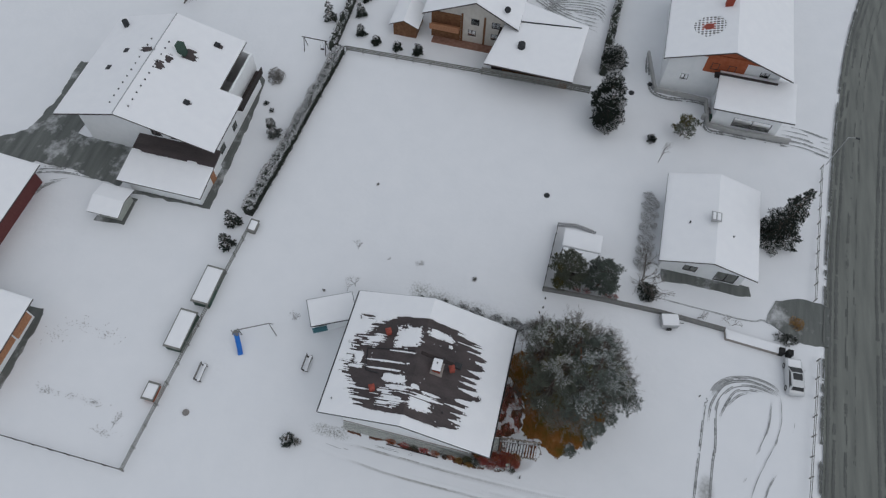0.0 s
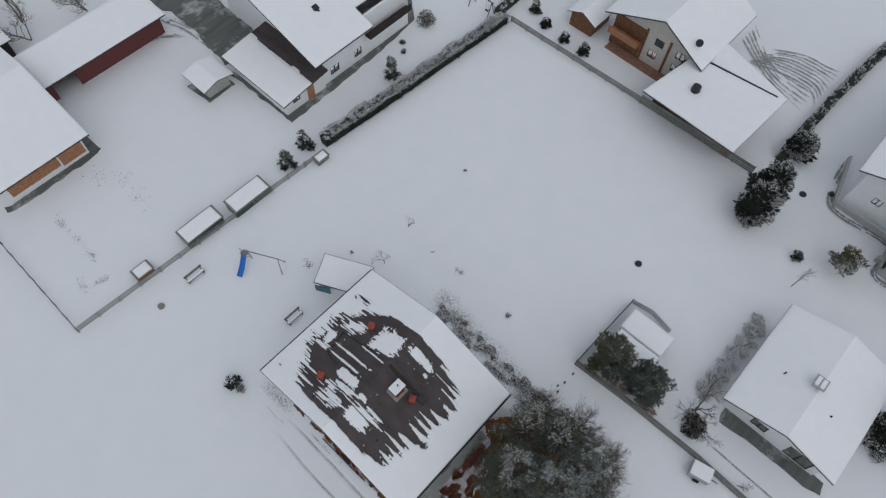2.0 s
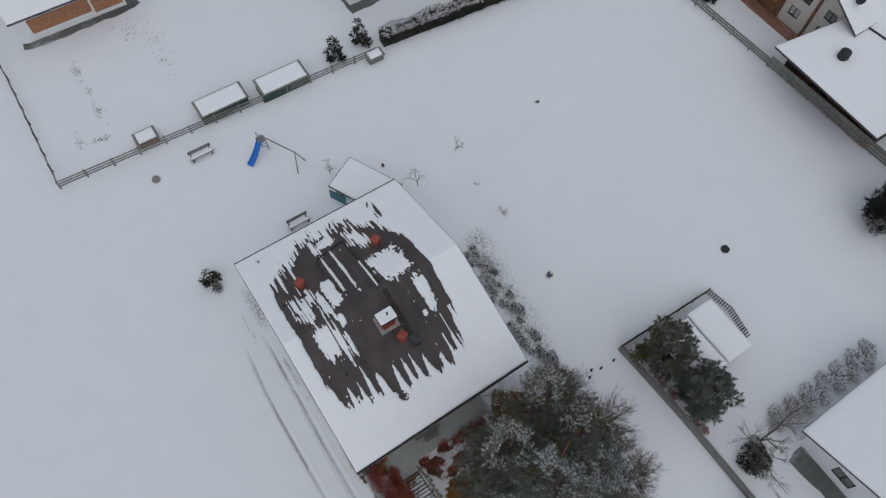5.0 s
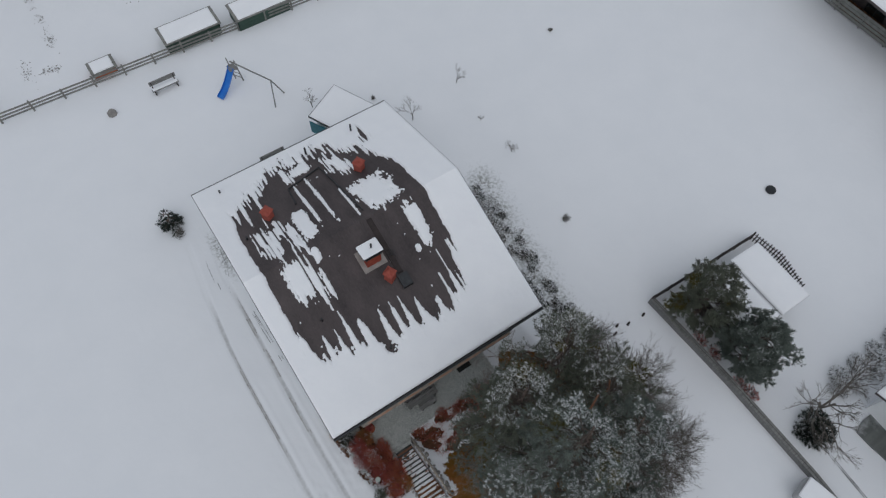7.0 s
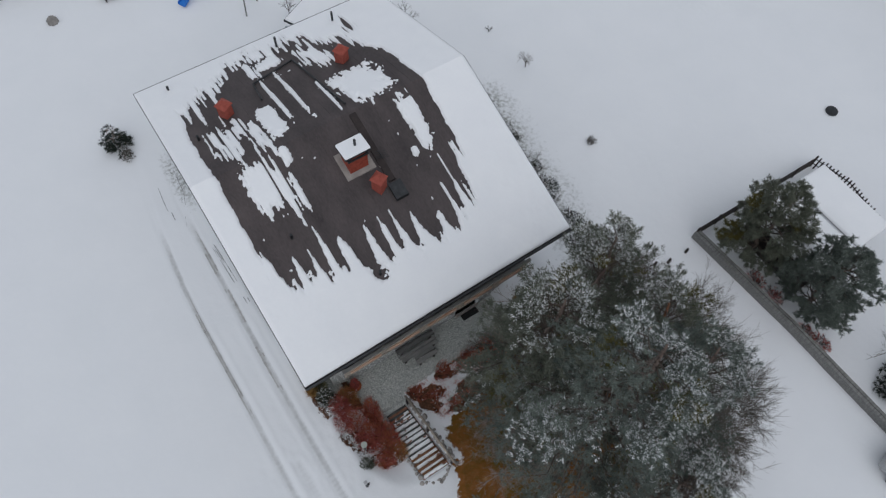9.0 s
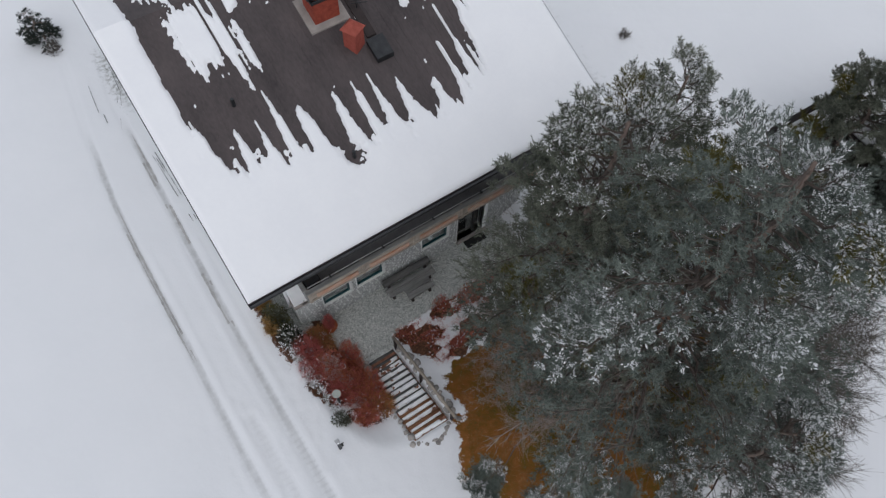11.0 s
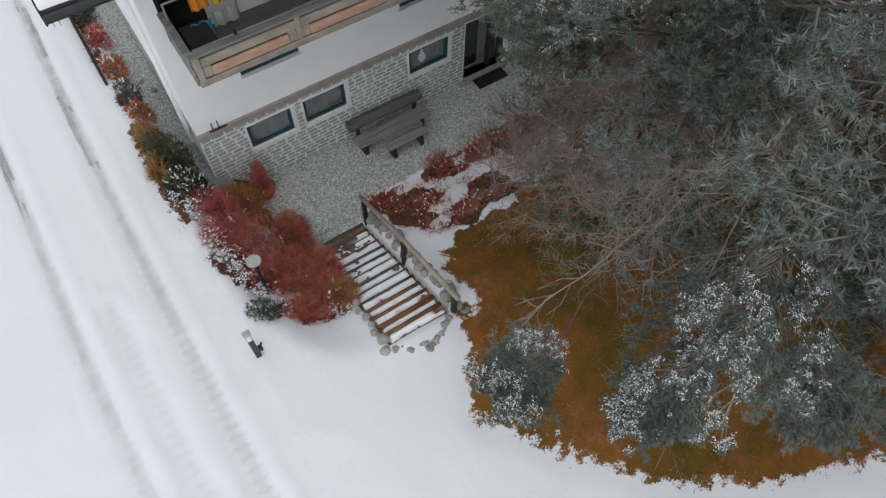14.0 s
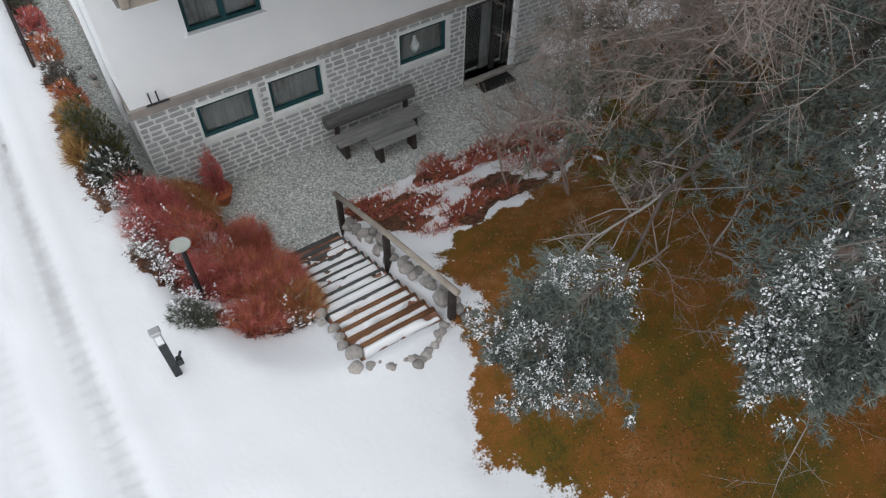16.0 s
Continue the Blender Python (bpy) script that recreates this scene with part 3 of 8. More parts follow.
thin = np.clip(1.15 - np.abs(X - 31.7 - 0.14 * (Y - 5)) / 2.1, 0, 1) * smooth(-4.5, -1, Y) * smooth(14, 10, Y) * (0.45 + 0.75 * fbm(X * 0.9, Y * 0.9, 27))
thin = np.maximum(thin, 0.8 * (1 - smooth(0.2, 1.1, np.abs(X - 14.5))) * smooth(12, 15, Y) * smooth(19, 16, Y))
Z += smooth(3, 9, X) * smooth(42, 34, X) * smooth(-32, -22, Y) * smooth(24, 8, Y) * 0.07 * (1 - np.clip(lawn * 2, 0, 1)) * (1 - gravel) * (1 - soil)
lumpy = ((X > 9) & (X < 20) & (Y > -16)) * smooth(0.5, -1.5, Y) * (1 - np.clip(lawn * 2, 0, 1)) * (1 - gravel) * (1 - soil)
Z += lumpy * (0.05 * (fbm(X * 1.7, Y * 1.7, 51) - 0.5) + 0.03 * (vnoise(X * 4.5, Y * 4.5, 52) - 0.5))
under_house = (X > 15.9) & (X < 26.5) & (Y > 0.95) & (Y < 14.3)
Z = np.where(under_house, np.minimum(Z, -2.0), Z)
under_steps = (X > 17.12) & (X < 18.45) & (Y > -5.7) & (Y < -1.9)
Z = np.where(under_steps, Z - 0.5, Z)
nx, ny = len(gx), len(gy)
idx = np.arange(nx * ny).reshape(ny, nx)
quads = np.stack([idx[:-1, :-1], idx[:-1, 1:], idx[1:, 1:], idx[1:, :-1]], -1).reshape(-1, 4)
me = raw_mesh("ground", np.stack([X, Y, Z], -1).reshape(-1, 3), quads, ground_material(), True)
for attr, cols in (("cover", (lawn, gravel, soil)), ("wear", (wear, thin, tread))):
    a = me.color_attributes.new(attr, "FLOAT_COLOR", "POINT")
    a.data.foreach_set("color", np.stack([*cols, np.ones(X.shape)], -1).astype(np.float32).ravel())
ground = tagged(new("ground", me), "snow-covered garden ground with brown lawn, gravel terrace and tyre tracks", "ground", "", "structure")


def curve(pts, step=0.25):
    """A smooth line through points, evenly stepped."""
    p = np.array(pts, float)
    out = []
    for k in range(len(p) - 1):
        p0, p1, p2, p3 = p[max(k - 1, 0)], p[k], p[k + 1], p[min(k + 2, len(p) - 1)]
        n = max(2, int(np.linalg.norm(p2 - p1) / step))
        for t in np.arange(n)[:, None] / n:
            out.append(0.5 * (2 * p1 + (p2 - p0) * t + (2 * p0 - 5 * p1 + 4 * p2 - p3) * t * t + (3 * p1 - p0 - 3 * p2 + p3) * t ** 3))
    return np.array(out + [p[-1]])


def tyre_marks(name, lines, half, label, lift=0.012, gap=0.38, seed=3, strands=2, material=None, step=0.15):
    """Thin ragged strips of pressed grey snow along curves, broken here and there."""
    vs, fs = [], []
    for j, pts in enumerate(lines):
        c = curve(pts, step)
        t = np.gradient(c, axis=0)
        n = np.stack([-t[:, 1], t[:, 0]], -1) / (np.linalg.norm(t, axis=1, keepdims=True) + 1e-9)
        for s in range(strands):
            off = (s - (strands - 1) / 2) * half * 1.1
            d = np.arange(len(c)) * step
            w = half * (0.15 + 0.6 * fbm(d * 1.6 + 31 * j, d * 0 + 9 * s, seed) + 0.5 * (vnoise(d * 11, d * 0 + 3 * s + j, seed + 4) - 0.4)) / strands * 1.4
            w = np.maximum(w, 0.004) * np.clip(np.minimum(d, d[-1] - d) / 1.5, 0.05, 1)
            live = fbm(d * 0.45 + 17 * j, d * 0 + 5.5 * s, seed + 9) > gap
            a, b = c + n * (off + w)[:, None], c + n * (off - w)[:, None]
            for k in range(len(c) - 1):
                if live[k]:
                    m = len(vs)
                    vs += [(*a[k],), (*b[k],), (*b[k + 1],), (*a[k + 1],)]
                    fs.append((m, m + 1, m + 2, m + 3))
    v = np.array(vs)
    z = height(v[:, 0], v[:, 1]) + lift
    ob = new(name, raw_mesh(name, np.concatenate([v, z[:, None]], 1), fs, material or TRACK_SNOW))
    return tagged(ob, label, "tyre tracks", "", "stuff")


tyre_marks("turning_tracks", TURN, 0.14, "dark curved tyre tracks in the snow of the parking place", 0.10, 0.30)
tyre_marks("return_tracks", RETURN, 0.09, "faint tyre tracks in the snow of the parking place", 0.10, 0.45, 5)
tyre_marks("drive_tracks", [[(13.7, 12.0)] + TRACKS[0][2:4] + [(13.57, 1.0)]], 0.12, "grey tyre track in the snow beside the house", 0.065, 0.40, 7, 2, TRACK_PALE, 0.06)
tyre_marks("drive_tracks", [TRACKS[1][2:4] + [(11.82, 1.0)]], 0.09, "grey tyre track in the snow beside the house", 0.065, 0.40, 8, 2, TRACK_PALE, 0.06)
tyre_marks("drive_tracks", [[(14.3, 16.5), (14.1, 13), (14.2, 9.5), (14.3, 6)], [(13.4, 17), (13.1, 14), (13.0, 11.5)], [(14.2, 14.6), (13.8, 13.4), (13.5, 12.4)]], 0.07, "messy footprints and tread marks by the house corner", 0.095, 0.55, 21, 3)
tyre_marks("yard_tracks", [[(36.2 + 0.7 * k, 63.5 - 0.5 * k), (37.4 + 0.35 * k, 59.0), (37.6 + 0.3 * k, 52.8)] for k in range(7)] + [[(30.5 + k, 62.8 - 0.4 * k), (33.3 + 0.6 * k, 61.1), (35.5 + 0.4 * k, 60.0 - 0.6 * k)] for k in range(4)], 0.16, "curved tyre tracks in the snow at the edge of the farm yard", 0.08, 0.42, 12)
tyre_marks("forecourt_tracks", [[(80.2 + 0.9 * k, 6.6 - 0.3 * k), (84.0 + 0.7 * k, 3.6 - 0.4 * k), (85.0 + 0.6 * k, -2.4), (83.0 + 0.9 * k, -4.4)] for k in range(9)] + [[(86.5 + 0.8 * k, 8.0), (83.0 + 0.5 * k, 2.5), (81.0 + 0.9 * k, -3.5)] for k in range(5)], 0.13, "curved tyre tracks on the snowed forecourt", 0.08, 0.35, 14)
tyre_marks("verge_tracks", [[(66.5 + 0.8 * k, -30.4), (66.4 + 0.8 * k, -33.5), (65.6 + 0.8 * k, -37.0)] for k in range(5)], 0.15, "tyre tracks from the carport to the road", 0.08, 0.40, 16)

# road with two verges
rx = axis_steps([(-400, -40, 20), (-40, 140, 2), (140, 300, 10)])
ry = road_y(rx)
rv, rf = [], []
for k, (x, y) in enumerate(zip(rx, ry)):
    for j in range(9):
        ragged = 0.35 * (fbm(x * 0.35, j * 0.0, 19) - 0.5) * (j in (0, 8))
        rv.append((x, y - 0.1 - 7.1 * j / 8 + ragged, -0.02 + 0.05 * math.sin(math.pi * j / 8)))
for k in range(len(rx) - 1):
    for j in range(8):
        rf.append((k * 9 + j, k * 9 + 9 + j, k * 9 + 10 + j, k * 9 + j + 1))
tagged(new("road", raw_mesh("road", rv, rf, ASPHALT, True)), "wet grey asphalt village road with worn wheel lanes", "road", "", "structure")
tyre_marks("road_lanes", [[(x, float(road_y(x)) - o) for x in range(-20, 110, 10)] for o in (0.55, 6.5)], 0.6, "darker wet edges along the road", 0.215, 0.30, 25, 3, WET_LANE)
tyre_marks("road_marks", [[(x, float(road_y(x)) - o) for x in range(-20, 110, 10)] for o in (2.4, 3.3)], 0.16, "dark wet wheel marks on the road", 0.215, 0.53, 26, 2, WET_LANE)


# ---- building helpers ----
def wpart(name, geo, material, parent, label="", shade=False):
    """A part whose Geo is given in world places; its thing may stand anywhere, unturned."""
    root = parent
    while root.parent:
        root = root.parent
    o = root.matrix_world.translation
    geo.v = [(x - o.x, y - o.y, z - o.z) for x, y, z in geo.v]
    return part(name, geo, material, parent, label, shade)


def window(parent, axis, face, out, u0, u1, z0, z1, paint=FRAME_DARK, mullions=1, deep=0.12, name="window", inside=CURTAIN):
    """A window in an opening of a wall along axis whose outer face is at face; out is +1 or -1, the way it looks."""
    def bx(g, a, b, c, d, n0, n1):
        lo, hi = sorted((face - out * n0, face - out * n1))
        return g.box(a, b, lo, hi, c, d, 0.008) if axis == "x" else g.box(lo, hi, a, b, c, d, 0.008)
    w = 0.075
    g = Geo()
    bx(g, u0, u1, z0, z0 + w, deep - 0.06, deep + 0.03)
    bx(g, u0, u1, z1 - w, z1, deep - 0.06, deep + 0.03)
    bx(g, u0, u0 + w, z0 + w, z1 - w, deep - 0.06, deep + 0.03)
    bx(g, u1 - w, u1, z0 + w, z1 - w, deep - 0.06, deep + 0.03)
    for k in range(1, mullions):
        c = u0 + (u1 - u0) * k / mullions
        bx(g, c - 0.05, c + 0.05, z0 + w, z1 - w, deep - 0.06, deep + 0.03)
    frame_ob = wpart(name, g, paint, parent)
    pane = wpart("pane", bx(Geo(), u0 + w, u1 - w, z0 + w, z1 - w, deep - 0.005, deep + 0.005), GLASS, frame_ob)
    pane.visible_shadow = False
    # coloured by inside: a curtain, or near-black painted in for room shade
    wpart("curtain", bx(Geo(), u0 + 0.02, u1 - 0.02, z0 + 0.02, z1 - 0.02, deep + 0.10, deep + 0.16), inside, frame_ob)
    return frame_ob


def snow_sheet(name, quad, thick, label, step=0.35, melt=None, group="", lump=0.35, edge=0.16, ridge=""):
    """Snow lying on a sloping face given by four corners in order; melt(x, y) tells how far it has gone (above 0: bare)."""
    a, b, c, d = [np.array(p, float) for p in quad]
    lu, lv = np.linalg.norm(b - a), np.linalg.norm(d - a)
    def params(l):
        n = max(3, int(l / step))
        e = np.array([0, edge * 0.12, edge * 0.5, edge]) / l
        return np.concatenate([e, np.linspace(edge / l, 1 - edge / l, n)[1:-1], 1 - e[::-1]])
    U, V = np.meshgrid(params(lu), params(lv))
    P = (a[None, None] * ((1 - U) * (1 - V))[..., None] + b * (U * (1 - V))[..., None] + c * (U * V)[..., None] + d * ((1 - U) * V)[..., None])
    rim = np.minimum.reduce([U * lu + 9 * ("start" in ridge), (1 - U) * lu + 9 * ("end" in ridge), V * lv + 9 * ("low" in ridge), (1 - V) * lv + 9 * ("high" in ridge)])
    t = thick * (0.15 + 0.85 * np.sqrt(np.clip(rim / edge, 0, 1))) * (1 - lump / 2 + lump * fbm(P[..., 0] * 1.3, P[..., 1] * 1.3, 7))
    t = np.where(rim <= 0, -0.03, t)
    keep = np.ones(U.shape, bool)
    if melt is not None:
        mm = melt(P[..., 0], P[..., 1])
        t = np.where(mm > 0, -0.03, t * np.sqrt(np.clip(-mm * 6, 0, 1)))
        keep = mm <= 0
    P[..., 2] += t
    h, w = U.shape
    idx = np.arange(h * w).reshape(h, w)
    q = np.stack([idx[:-1, :-1], idx[:-1, 1:], idx[1:, 1:], idx[1:, :-1]], -1).reshape(-1, 4)
    q = q[keep.ravel()[q].any(1)]
    o = P.reshape(-1, 3).mean(0)
    ob = new(name, raw_mesh(name, P.reshape(-1, 3) - o, q, SNOW, True))
    ob.location = o
    return tagged(ob, label, "snow", group, "stuff")


def gable_roof(parent, axis, u0, u1, v0, v1, ze0, ze1, vr, zr, thick=0.2, material=ROOF_DARK, name="roof"):
    """Two roof slabs; the ridge runs along axis from u0 to u1 at vr, zr; eaves at v0, ze0 and v1, ze1. Returns the part and the two top faces."""
    def p(u, v, z):
        return (u, v, z) if axis == "x" else (v, u, z)
    q1 = [p(u0, v0, ze0), p(u1, v0, ze0), p(u1, vr, zr), p(u0, vr, zr)]
    q2 = [p(u0, vr, zr), p(u1, vr, zr), p(u1, v1, ze1), p(u0, v1, ze1)]
    ob = wpart(name, Geo().slab(q1, thick).slab(q2, thick), material, parent)
    return ob, q1, q2


def gutter(parent, p0, p1, r=0.075):
    return wpart("gutter", Geo().rod(p0, p1, r, r, 8), METAL_DARK, parent)


# ---- the main house ----
HX0, HX1, HY0, HY1 = 15.84, 26.55, 0.71, 14.5
RX0, RX1, RY0, RY1, RYM = 14.45, 27.95, -1.05, 15.99, 7.74
ZE0, ZE1, ZR = 6.17, 6.68, 9.13
home = thing("main_house", (21.2, 7.6, 0), 0, "white rendered two-storey house with stone plinth and half-snowed brown gable roof", "house")
WIN_BASE = [(16.96, 18.13), (18.45, 19.62), (21.5, 22.73)]
DOOR = (23.27, 24.6, -1.70, 0.32)
holes_base = [(a, b, -0.59, 0.21) for a, b in WIN_BASE] + [DOOR]
plinth = wpart("plinth_wall", Geo().wall("x", HY0, HY0 + 0.4, HX0, HX1, -2.1, 0.42, holes_base), MORTAR, home, "pale mortar wall faced with grey stones")
wpart("plinth_side_wall", Geo().wall("y", HX0, HX0 + 0.4, HY0 + 0.4, HY1, -2.1, 0.42), MORTAR, home)
wpart("plinth_band", Geo().box(HX0 - 0.05, HX1 + 0.05, HY0 - 0.06, HY0 + 0.3, 0.42, 0.62, 0.02).box(HX0 - 0.05, HX0 + 0.3, HY0 + 0.3, HY1, 0.42, 0.62, 0.02), BAND, home, "weathered grey concrete band above the stone plinth")
holes_mid = [(17.25, 18.67, 1.72, 2.75), (21.3, 22.9, 1.72, 2.75)]
holes_top = [(18.15, 18.98, 3.4, 5.2), (22.6, 24.2, 3.25, 5.2), (16.15, 17.0, 3.25, 5.2)]
wpart("front_wall", Geo().wall("x", HY0, HY0 + 0.35, HX0, HX1, 0.62, 6.35, holes_mid + holes_top), RENDER_WHITE, home)
wpart("side_wall", Geo().wall("y", HX0, HX0 + 0.35, HY0 + 0.35, HY1, 0.62, 6.35).gable("y", HY0 + 0.35, HY1, HX0, HX0 + 0.35, 6.35, RYM, 8.78), RENDER_WHITE, home)
wpart("side_wall", Geo().wall("y", HX1 - 0.35, HX1, HY0 + 0.35, HY1, -2.1, 6.35).gable("y", HY0 + 0.35, HY1, HX1 - 0.35, HX1, 6.35, RYM, 8.78), RENDER_WHITE, home)
wpart("rear_wall", Geo().wall("x", HY1 - 0.35, HY1, HX0 + 0.35, HX1 - 0.35, -2.1, 6.7), RENDER_WHITE, home)
# floors coloured near-black so the rooms look unlit through the glass
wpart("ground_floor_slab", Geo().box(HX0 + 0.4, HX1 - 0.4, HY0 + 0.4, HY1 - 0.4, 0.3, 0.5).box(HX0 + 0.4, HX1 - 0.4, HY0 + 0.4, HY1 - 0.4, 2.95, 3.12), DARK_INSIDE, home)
# surrounds and windows of the plinth
for a, b in WIN_BASE:
    g = Geo()
    s = 0.09
    g.box(a - 0.025, a + 0.005, HY0 - 0.03, HY0 + 0.1, -0.59 - 0.12, 0.24, 0.01).box(b - 0.005, b + s, HY0 - 0.035, HY0 + 0.1, -0.59 - 0.12, 0.24, 0.01)
    g.box(a, b, HY0 - 0.045, HY0 + 0.1, -0.59 - 0.09, -0.58, 0.01).box(a, b, HY0 - 0.02, HY0 + 0.1, 0.204, 0.232, 0.01)
    wpart("window_surround", g, MORTAR, home, "white rendered window surround")
    window(home, "x", HY0, -1, a, b, -0.59, 0.21, FRAME_GREEN, 1, 0.09)
for k, (a, b, c, d) in enumerate(holes_mid):
    window(home, "x", HY0, -1, a, b, c, d, FRAME_GREEN, 2, 0.12)
    wpart("window_sill", Geo().box(a - 0.06, b + 0.06, HY0 - 0.06, HY0 + 0.1, c - 0.05, c + 0.008, 0.01), RENDER_WHITE, home)
# no curtain here: the backing board carries the room's shade in its colour
for a, b, c, d in holes_top:
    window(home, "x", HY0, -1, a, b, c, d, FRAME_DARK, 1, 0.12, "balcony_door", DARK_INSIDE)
# vase seen behind the third window
wpart("vase", Geo().tube([(22.0, 0.905, -0.5), (22.0, 0.905, -0.38), (22.0, 0.905, -0.28), (22.0, 0.905, -0.16), (22.0, 0.905, -0.05)], [0.04, 0.10, 0.12, 0.05, 0.035], 10), RENDER_WHITE, home, "white vase behind the window", True)
# basement door: tall glazed frame, threshold
a, b, c, d = DOOR
g = Geo().box(a, a + 0.09, HY0 + 0.08, HY0 + 0.2, c, d).box(b - 0.09, b, HY0 + 0.08, HY0 + 0.2, c, d).box(a + 0.09, b - 0.09, HY0 + 0.08, HY0 + 0.2, d - 0.1, d)
g.box(a + 0.86, a + 0.96, HY0 + 0.08, HY0 + 0.2, c, d - 0.1)
door = wpart("basement_door", g, FRAME_DARK, home, "dark glazed basement door with a grey curtain")
wpart("pane", Geo().box(a + 0.09, b - 0.09, HY0 + 0.13, HY0 + 0.14, c + 0.02, d - 0.1), GLASS, door).visible_shadow = False
wpart("curtain", Geo().box(a + 0.62, a + 1.0, HY0 + 0.24, HY0 + 0.28, c, d), CURTAIN, door)
# added board, the unlit room behind the door put into its colour
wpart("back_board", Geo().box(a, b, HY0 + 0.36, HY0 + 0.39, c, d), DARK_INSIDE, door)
wpart("door_surround", Geo().box(b, b + 0.16, HY0 - 0.04, HY0 + 0.1, -1.87, 0.40, 0.01), RENDER_WHITE, home)
wpart("threshold", Geo().box(a - 0.02, b + 0.16, HY0 - 0.14, HY0 + 0.3, -1.80, -1.70, 0.015), BAND, home)
# house number shown as plain bars with its bracket
wpart("house_number_bars", Geo().box(16.22, 16.245, HY0 - 0.09, HY0 - 0.07, 0.68, 0.90).box(16.36, 16.385, HY0 - 0.09, HY0 - 0.07, 0.68, 0.90).box(16.14, 16.56, HY0 - 0.10, HY0 - 0.06, 0.635, 0.66), METAL_DARK, home, "dark metal bars on the wall")
# downpipe at the corner
wpart("downpipe", Geo().tube([(15.74, 1.0, 0.2), (15.74, 1.0, 3.0), (15.74, 1.0, 5.6), (15.3, 0.0, 5.95), (15.2, -0.95, 6.05)], [0.05] * 5, 8), RENDER_WHITE, home, "white downpipe", True)
# balcony
BX0, BX1, BY0, BZ = 16.2, 26.4, -0.62, 3.36
balcony = wpart("balcony", Geo().box(BX0, BX1, BY0 + 0.05, HY0, BZ - 0.12, BZ, 0.02), SLATE, home, "weathered wooden balcony with orange box panels")
for x in np.arange(BX0 + 0.4, BX1, 1.65):
    wpart("balcony_beam", Geo().box(x, x + 0.14, BY0 + 0.25, HY0, BZ - 0.22, BZ - 0.12, 0.01), WOOD_PALE, balcony)
for z0, z1, dy in ((BZ - 0.12, BZ + 0.02, 0.0), (BZ + 0.03, BZ + 0.09, -0.06), (BZ + 0.34, BZ + 0.54, 0.0)):
    wpart("balcony_board", Geo().box(BX0, BX1, BY0 + dy - 0.05, BY0 + dy, z0, z1, 0.012), WOOD_PALE, balcony)
wpart("balcony_rail", Geo().box(BX0 - 0.05, BX1, BY0 - 0.10, BY0 + 0.06, BZ + 0.62, BZ + 0.68, 0.015), WOOD_GREY, balcony)
wpart("inner_rail", Geo().rod((BX0 + 0.1, BY0 + 0.16, BZ + 0.60), (BX1, BY0 + 0.16, BZ + 0.60), 0.02, 0.02, 8), METAL_PALE, balcony, "thin pale metal inner rail")
for x in np.arange(BX0 + 0.02, BX1 - 0.1, 2.02):
    wpart("rail_post", Geo().box(x, x + 0.11, BY0 - 0.09, BY0 + 0.10, BZ - 0.08, BZ + 0.66, 0.012), WOOD_PALE, balcony)
    wpart("rail_bracket", Geo().box(x + 0.9, x + 0.95, BY0 + 0.02, BY0 + 0.16, BZ + 0.55, BZ + 0.72, 0.01), METAL_DARK, balcony)
    if x + 2 < BX1:
        wpart("panel_box", Geo().box(x + 0.28, x + 1.86, BY0 - 0.10, BY0 - 0.02, BZ + 0.11, BZ + 0.31, 0.02), WOOD_FADED, balcony, "faded rust-orange panel box")
        for xa, xb in ((x + 0.11, x + 0.28), (x + 1.86, x + 2.02)):
            wpart("panel_frame", Geo().box(xa, xb, BY0 - 0.06, BY0, BZ + 0.09, BZ + 0.34, 0.01), WOOD_PALE, balcony)
for z0, z1 in ((BZ - 0.1, BZ + 0.10), (BZ + 0.13, BZ + 0.33), (BZ + 0.36, BZ + 0.58)):
    wpart("side_board", Geo().box(BX0 - 0.04, BX0 + 0.02, BY0, HY0, z0, z1, 0.01), WOOD_GREY, balcony)
wpart("side_rail", Geo().box(BX0 - 0.09, BX0 + 0.07, BY0 + 0.06, HY0, BZ + 0.62, BZ + 0.68, 0.015), WOOD_GREY, balcony)
# roof
roof, RQ1, RQ2 = gable_roof(home, "x", RX0, RX1, RY0, RY1, ZE0, ZE1, RYM, ZR, 0.24)
gutter(roof, (RX0, RY0 - 0.07, ZE0 - 0.10), (RX1, RY0 - 0.07, ZE0 - 0.10))
gutter(roof, (RX0, RY1 + 0.07, ZE1 - 0.10), (RX1, RY1 + 0.07, ZE1 - 0.10))
for x in (RX0 - 0.012, RX1 - 0.018):
    g = Geo()
    for (y0, z0), (y1, z1) in (((RY0, ZE0), (RYM, ZR)), ((RYM, ZR), (RY1, ZE1))):
        g.slab([(x, y0, z0 + 0.03), (x + 0.03, y0, z0 + 0.03), (x + 0.03, y1, z1 + 0.03), (x, y1, z1 + 0.03)], 0.3)
    wpart("verge_board", g, METAL_DARK, roof)
wpart("soffit", Geo().slab([(RX0 + 0.1, RY0 + 0.1, ZE0 - 0.26), (RX1 - 0.1, RY0 + 0.1, ZE0 - 0.26), (RX1 - 0.1, HY0, ZE0 + 0.32), (RX0 + 0.1, HY0, ZE0 + 0.32)], 0.03), WOOD_PALE, roof)


def roof_z(x, y):
    return ZE0 + (y - RY0) * (ZR - ZE0) / (RYM - RY0) if y < RYM else ZR - (y - RYM) * (ZR - ZE1) / (RY1 - RYM)


